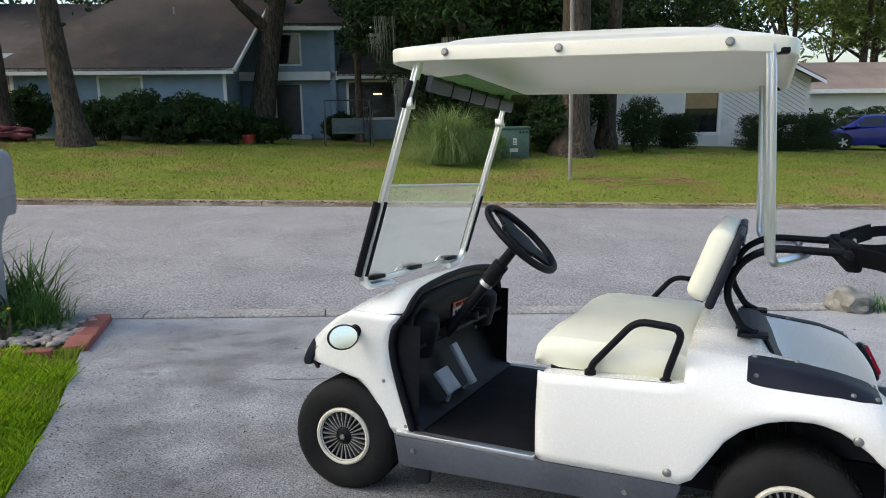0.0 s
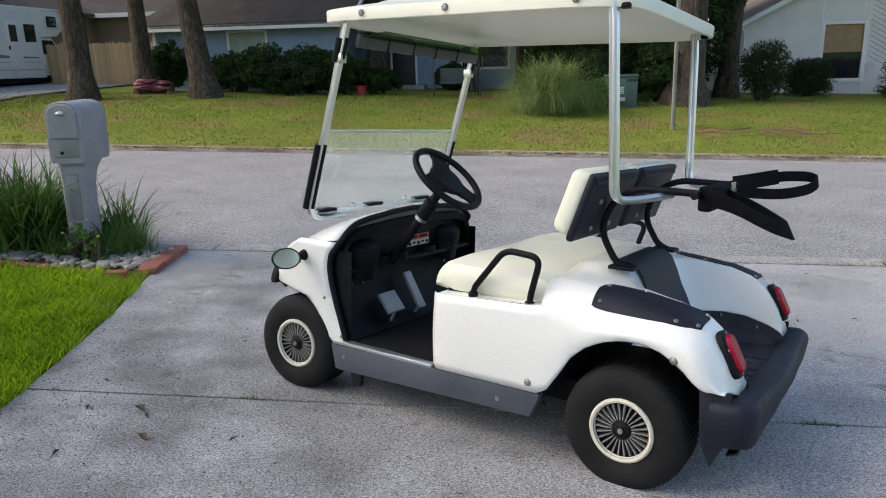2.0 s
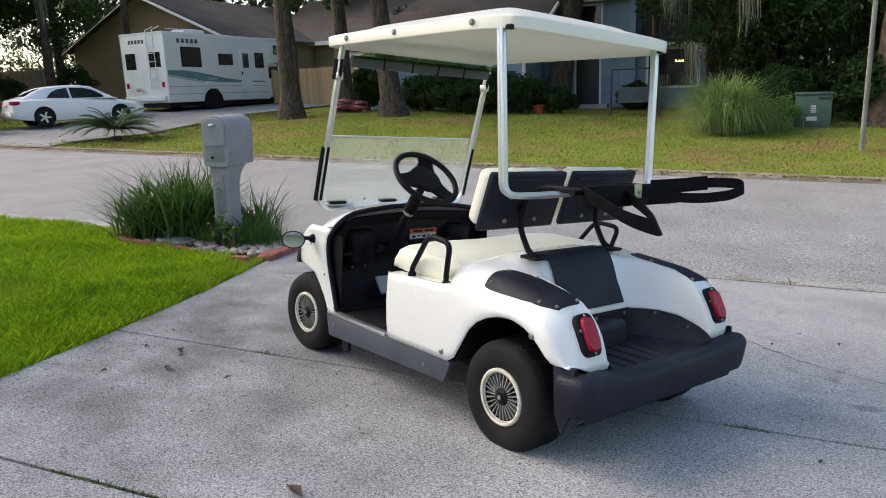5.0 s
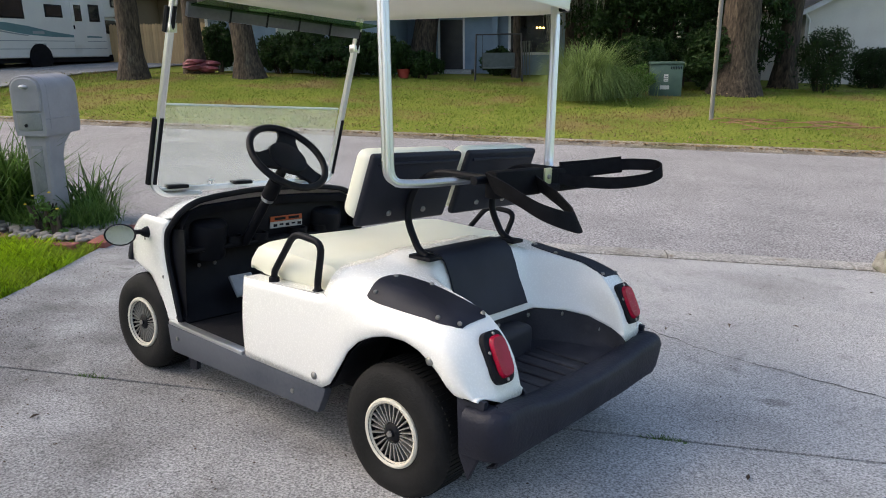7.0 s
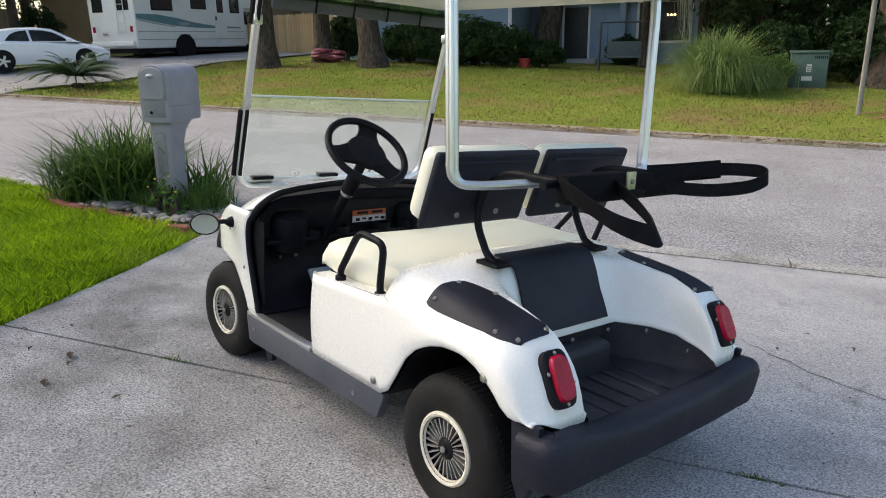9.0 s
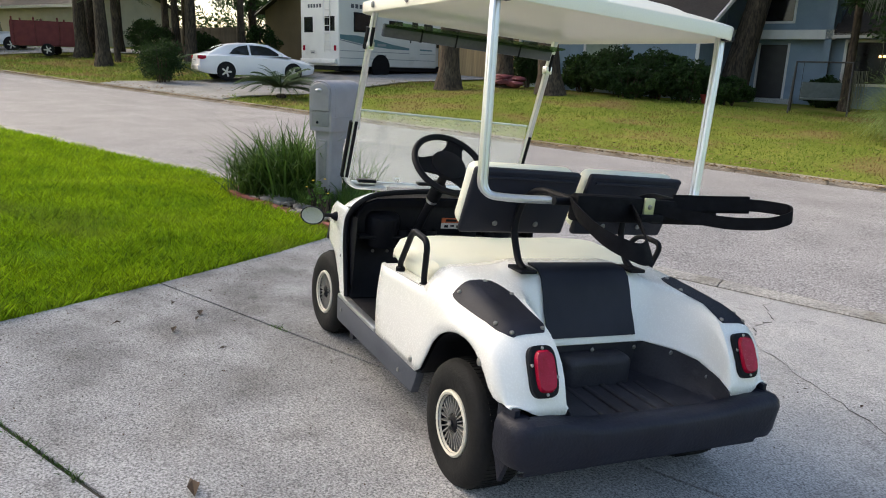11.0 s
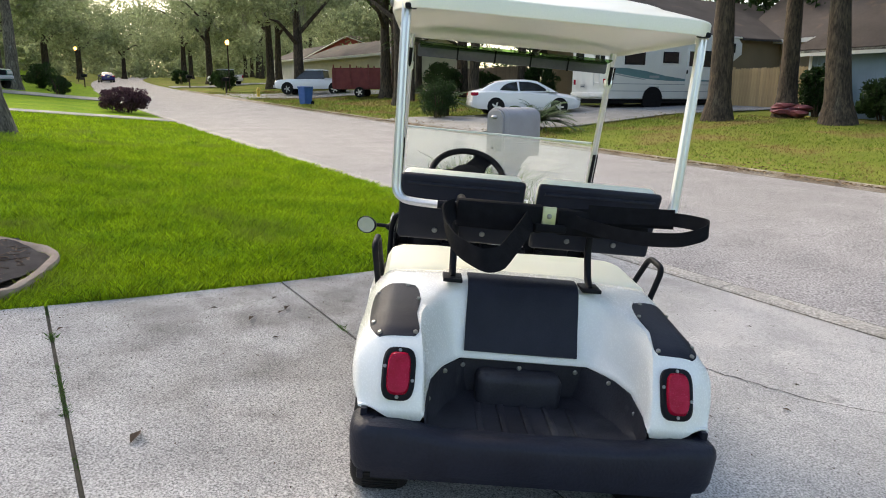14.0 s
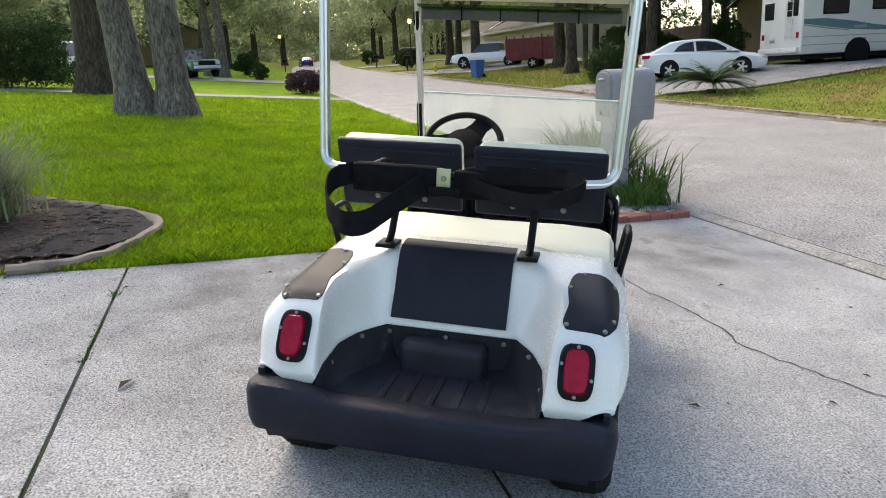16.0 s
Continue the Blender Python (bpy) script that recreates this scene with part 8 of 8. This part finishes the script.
    for name, x0, x1, w0, w1 in (("rear_window", -1.93, -1.36, 0.62, 0.53), ("windscreen", 1.2, 0.52, 0.64, 0.54)):
        part(name, sheet([[(x0 + (x1 - x0) * u, v * (w0 + (w1 - w0) * u), top_z(x0 + (x1 - x0) * u) + 0.014 - 0.012 * v * v) for v in (-1, -0.5, 0, 0.5, 1)] for u in (0, 0.5, 1)], thick=0.008), M_CARGLASS, car, "dark tinted glass")
    for y in (1, -1):
        part("wing_mirror", box(0.75, 0.92, y * 0.92 - 0.07, y * 0.92 + 0.07, 0.95, 1.07, 0.03), paint, car)
        part("tail_light", box(-2.395, -2.10, y * 0.68 - 0.19, y * 0.68 + 0.20, 0.79, 0.93, 0.03), M_RED, car, "red tail light")
        for x in (0.2, -0.75):
            part("door_handle", box(x - 0.09, x + 0.09, y * 0.925 - 0.015, y * 0.925 + 0.015, 0.83, 0.86, 0.01), paint, car)
        part("headlight", box(2.1, 2.33, y * 0.6 - 0.14, y * 0.6 + 0.14, 0.60, 0.70, 0.03), M_PAPER, car)
    part("number_plate", box(-2.43, -2.40, -0.16, 0.16, 0.70, 0.81), M_PAPER, car, "pale number plate", False)
    part("plate_bar", box(-2.436, -2.43, -0.12, 0.12, 0.74, 0.77), M_ROCKER, car, "", False)
    part("rear_bumper", box(-2.44, -2.2, -0.72, 0.72, 0.36, 0.58, 0.05), paint, car)
    return car


sedan(on_ground(-21.9, 13.9, 64, 0.02), M_CARWHITE, "white four-door saloon parked on the neighbour's drive")
sedan(on_ground(20.8, 22.0, 172, 0.02), M_CARBLUE, "dark blue saloon parked by the white house")


def pickup(m, paint, label):
    t = thing("pickup_truck", m, label, "pickup truck")
    ax = (-1.75, 1.85)
    st = [(-2.85, 0.55, 1.05, 0.90), (-2.8, 0.45, 1.12, 0.95), (-1.0, 0.42, 1.12, 0.97), (1.1, 0.42, 1.12, 0.97), (2.4, 0.42, 1.08, 0.95), (2.75, 0.45, 1.0, 0.90), (2.85, 0.55, 0.9, 0.82)]
    rows = [[(x, -w + 0.05, lo), (x, -w, lo + 0.15), (x, -w, hi - 0.12), (x, -w + 0.08, hi), (x, w - 0.08, hi), (x, w, hi - 0.12), (x, w, lo + 0.15), (x, w - 0.05, lo)] for x, lo, hi, w in st]
    bm = sheet(rows, closed=True)
    vs = list(bm.verts)
    bm.faces.new(vs[:8])
    bm.faces.new(vs[-8:])
    body = part("body", bm, paint, t)
    cab = [(-0.95, 1.10, 0.86), (-0.85, 1.75, 0.74), (0.5, 1.78, 0.74), (1.25, 1.12, 0.86)]
    part("cab_glass", sheet([[(x, -0.88, 1.08), (x, -w, z), (x, w, z), (x, 0.88, 1.08)] for x, z, w in cab], thick=0.01), M_CARGLASS, t, "dark cab windows")
    part("cab_roof", box(-0.92, 0.55, -0.76, 0.76, 1.74, 1.83, 0.04), paint, t)
    for y in (1, -1):
        for x, xt in ((-0.93, -0.87), (-0.1, -0.12), (1.25, 0.52)):
            part("bed_rail", box(-2.8, -1.0, y * 0.9 - 0.06, y * 0.9 + 0.06, 1.1, 1.2, 0.02), paint, t)
        part("tail_light", box(-2.88, -2.78, y * 0.86 - 0.08, y * 0.86 + 0.08, 0.8, 1.1, 0.02), M_RED, t)
        part("headlight", box(2.7, 2.88, y * 0.7 - 0.14, y * 0.7 + 0.14, 0.75, 0.92, 0.03), M_PAPER, t)
        for a in ax:
            part("arch", lathe([(0.0, 0.0), (0.46, 0.0), (0.46, 0.012), (0.0, 0.012)], 24, m=pose(a, y * 0.965, 0.45, -90 * y, 0, 0)), M_BLACK, body, "dark wheel arch")
            vehicle_wheel(t, a, y * 0.87, 0.40, 0.26)
    part("bumper", box(2.8, 2.98, -0.85, 0.85, 0.5, 0.7, 0.04), M_CARSILVER, t, "silver front bumper")
    part("grille", box(2.84, 2.89, -0.5, 0.5, 0.72, 0.98), M_BLACK, t)
    return t


pickup(on_ground(-48.8, 14.2, 232), M_CARWHITE, "white crew-cab pickup parked on a drive")
pickup(on_ground(-83.0, 14.3, 190), M_CARSILVER, "silver pickup parked up the street")
pickup(on_ground(-47.2, -7.3, 22), M_CARGREEN, "dark green pickup parked on a drive")
pickup(on_ground(-36.0, -11.5, 30), M_CARWHITE, "white van-like pickup behind the hedge")
sedan(on_ground(-112.0, 2.0, 180), M_CARBLUE, "dark car coming to rest far up the street")

tr = thing("trailer", on_ground(-41.0, 14.8, 232), "maroon steel-sided utility trailer", "trailer")
part("deck", box(-1.8, 1.8, -0.95, 0.95, 0.55, 0.7), M_MAROON, tr, "", False)
for y in (0.95, -0.95):
    part("side", box(-1.8, 1.8, y - 0.03, y + 0.03, 0.7, 1.9), M_MAROON, tr, "", False)
    for x in (-1.7, -0.6, 0.6, 1.7):
        part("stake", box(x - 0.04, x + 0.04, y * 1.05 - 0.03, y * 1.05 + 0.03, 0.6, 2.1), M_MAROON, tr, "", False)
    vehicle_wheel(tr, 0.0, y * 1.08, 0.34)
for x in (-1.8, 1.8):
    part("end", box(x - 0.03, x + 0.03, -0.95, 0.95, 0.7, 1.8), M_MAROON, tr, "", False)


def motorhome(m):
    """Rear right corner at the origin; x forward, y to the left."""
    rv = thing("motorhome", m, "white motorhome with teal stripes parked on the drive", "motorhome")
    L, W = 7.3, 2.4
    lo, hi = 0.42, 3.0
    coach = part("coach_body", box(0, 5.6, 0, W, lo, hi, 0.06, 3), M_RVWHITE, rv)
    part("roof_cap", box(-0.02, 6.9, 0.02, W - 0.02, hi - 0.04, hi + 0.04, 0.03), M_RVWHITE, rv)
    part("overcab", prism([(5.5, 1.95), (6.5, 2.0), (6.95, 2.3), (6.95, 2.75), (6.7, hi), (5.5, hi)], "y", 0.05, W - 0.05, r=0.04), M_RVWHITE, rv)
    part("cab", prism([(5.5, 0.45), (7.55, 0.5), (7.6, 0.95), (7.45, 1.25), (6.75, 1.32), (6.35, 1.98), (5.5, 2.0)], "y", 0.2, W - 0.2, r=0.05), M_RVWHITE, rv, "white van cab")
    part("windscreen", sheet([[(6.80, y, 1.34), (6.42, y, 1.93)] for y in (0.3, W - 0.3)], thick=0.02), M_CARGLASS, rv)
    part("cab_window", prism([(5.75, 1.32), (6.62, 1.32), (6.33, 1.85), (5.75, 1.85)], "y", 0.17, 0.205), M_CARGLASS, rv, "", False)
    for x0, x1, z0, z1 in ((0.75, 1.75, 1.75, 2.5), (2.65, 3.45, 1.85, 2.3), (4.75, 5.3, 1.75, 2.4), (6.0, 6.5, 2.35, 2.75)):
        w = part("window", box(x0, x1, -0.012, 0.02, z0, z1, 0.008), M_BLACK, rv, "dark framed side window")
        part("pane", box(x0 + 0.05, x1 - 0.05, -0.018, -0.012, z0 + 0.05, z1 - 0.05), M_CARGLASS, w, "", False)
    door = part("entry_door", box(3.85, 4.5, -0.02, 0.02, 0.75, 2.5, 0.01), M_RVWHITE, rv, "white entry door")
    part("door_window", box(4.0, 4.35, -0.026, -0.02, 1.75, 2.35), M_CARGLASS, door, "", False)
    part("door_handle", box(3.88, 3.94, -0.04, -0.02, 1.45, 1.6), M_BLACK, door, "", False)
    # swoosh and pin stripes on the side
    top = [(0.05, 1.62), (0.9, 1.62), (1.8, 1.52), (2.8, 1.35), (3.8, 1.24), (5.3, 1.2)]
    low = [(5.3, 1.15), (3.8, 1.15), (2.8, 1.16), (1.8, 1.22), (0.9, 1.34), (0.05, 1.46)]
    part("stripe", prism(top + low, "y", -0.006, 0.002), M_TEAL, rv, "teal swoosh stripe", False)
    part("stripe", prism([(0.05, 1.44), (0.9, 1.32), (1.8, 1.2), (1.8, 1.17), (0.9, 1.27), (0.05, 1.40)], "y", -0.005, 0.002), M_GREYSTRIPE, rv, "", False)
    for z in (1.0, 0.72):
        part("stripe", box(0.05, 5.5, -0.006, 0.002, z, z + 0.025), M_GREYSTRIPE, rv, "", False)
    for i in range(5):
        part("lettering", box(0.62 + i * 0.22, 0.76 + i * 0.22, -0.006, 0.002, 2.64, 2.80), M_ROCKER, rv, "dark lettering as plain bars", False)
        part("lettering", box(-0.006, 0.002, W - 0.62 - i * 0.18, W - 0.50 - i * 0.18, 2.64, 2.78), M_ROCKER, rv, "", False)
    for z0, z1 in ((1.25, 1.35), (0.75, 0.9), (0.82, 0.92)):
        part("hatch", box(2.0, 2.5, -0.01, 0.0, z0, z1), M_GREYSTRIPE, rv, "", False)
    # rear face
    for y0, y1, z0, z1 in ((0.25, 0.85, 1.75, 2.3), (1.6, 2.15, 1.7, 2.3)):
        w = part("window", box(-0.012, 0.02, y0, y1, z0, z1, 0.008), M_BLACK, rv, "dark rear window")
        part("pane", box(-0.018, -0.012, y0 + 0.05, y1 - 0.05, z0 + 0.05, z1 - 0.05), M_CARGLASS, w, "", False)
    ladder = part("ladder", tube([(-0.10, 0.42, 0.95), (-0.10, 0.42, 3.1), (0.25, 0.42, 3.25)], 0.018, 8), M_ALU, rv, "aluminium ladder on the rear")
    part("rail", tube([(-0.10, 0.78, 0.95), (-0.10, 0.78, 3.1), (0.25, 0.78, 3.25)], 0.018, 8), M_ALU, ladder)
    for i in range(7):
        part("rung", tube([(-0.10, 0.42, 1.05 + i * 0.3), (-0.10, 0.78, 1.05 + i * 0.3)], 0.014, 6), M_ALU, ladder)
    for y in (0.22, W - 0.22):
        part("tail_light", box(-0.02, 0.0, y - 0.06, y + 0.06, 1.0, 1.2), M_RED, rv, "", False)
    part("rear_bumper", box(-0.12, 0.02, 0.1, W - 0.1, 0.5, 0.68, 0.02), M_RVWHITE, rv)
    part("number_plate", box(-0.135, -0.12, 1.3, 1.6, 0.85, 1.0), M_PAPER, rv, "", False)
    part("plate_bar", box(-0.141, -0.135, 1.34, 1.56, 0.90, 0.94), M_ROCKER, rv, "", False)
    part("skirt_gap", box(0.1, 6.9, 0.15, W - 0.15, 0.25, 0.5), M_BLACK, rv, "", False)
    part("air_conditioner", box(1.8, 2.9, 0.85, 1.6, 3.0, 3.28, 0.08), M_RVWHITE, rv, "white roof air conditioner")
    part("roof_vent", box(3.8, 4.4, 0.9, 1.5, 3.0, 3.15, 0.04), M_RVWHITE, rv)
    part("roof_rack", tube([(0.3, 0.15, 3.15), (1.6, 0.15, 3.15)], 0.015, 6), M_ALU, rv)
    for y in (0.2, W - 0.2):
        for x in (2.2, 6.75):
            part("arch", lathe([(0.0, 0.0), (0.5, 0.0), (0.5, 0.02), (0.0, 0.02)], 24, m=pose(x, y + (0.2 if y > 1 else -0.2) * 1.02, 0.42, -90 if y > 1 else 90, 0, 0)), M_BLACK, rv)
            vehicle_wheel(rv, x, y + (0.06 if y > 1 else -0.06), 0.38, 0.26, 1.0)
    return rv


motorhome(on_ground(-20.4, 17.45, 84, 0.0) @ Matrix.Diagonal((1.18, 1.1, 1.13, 1)))
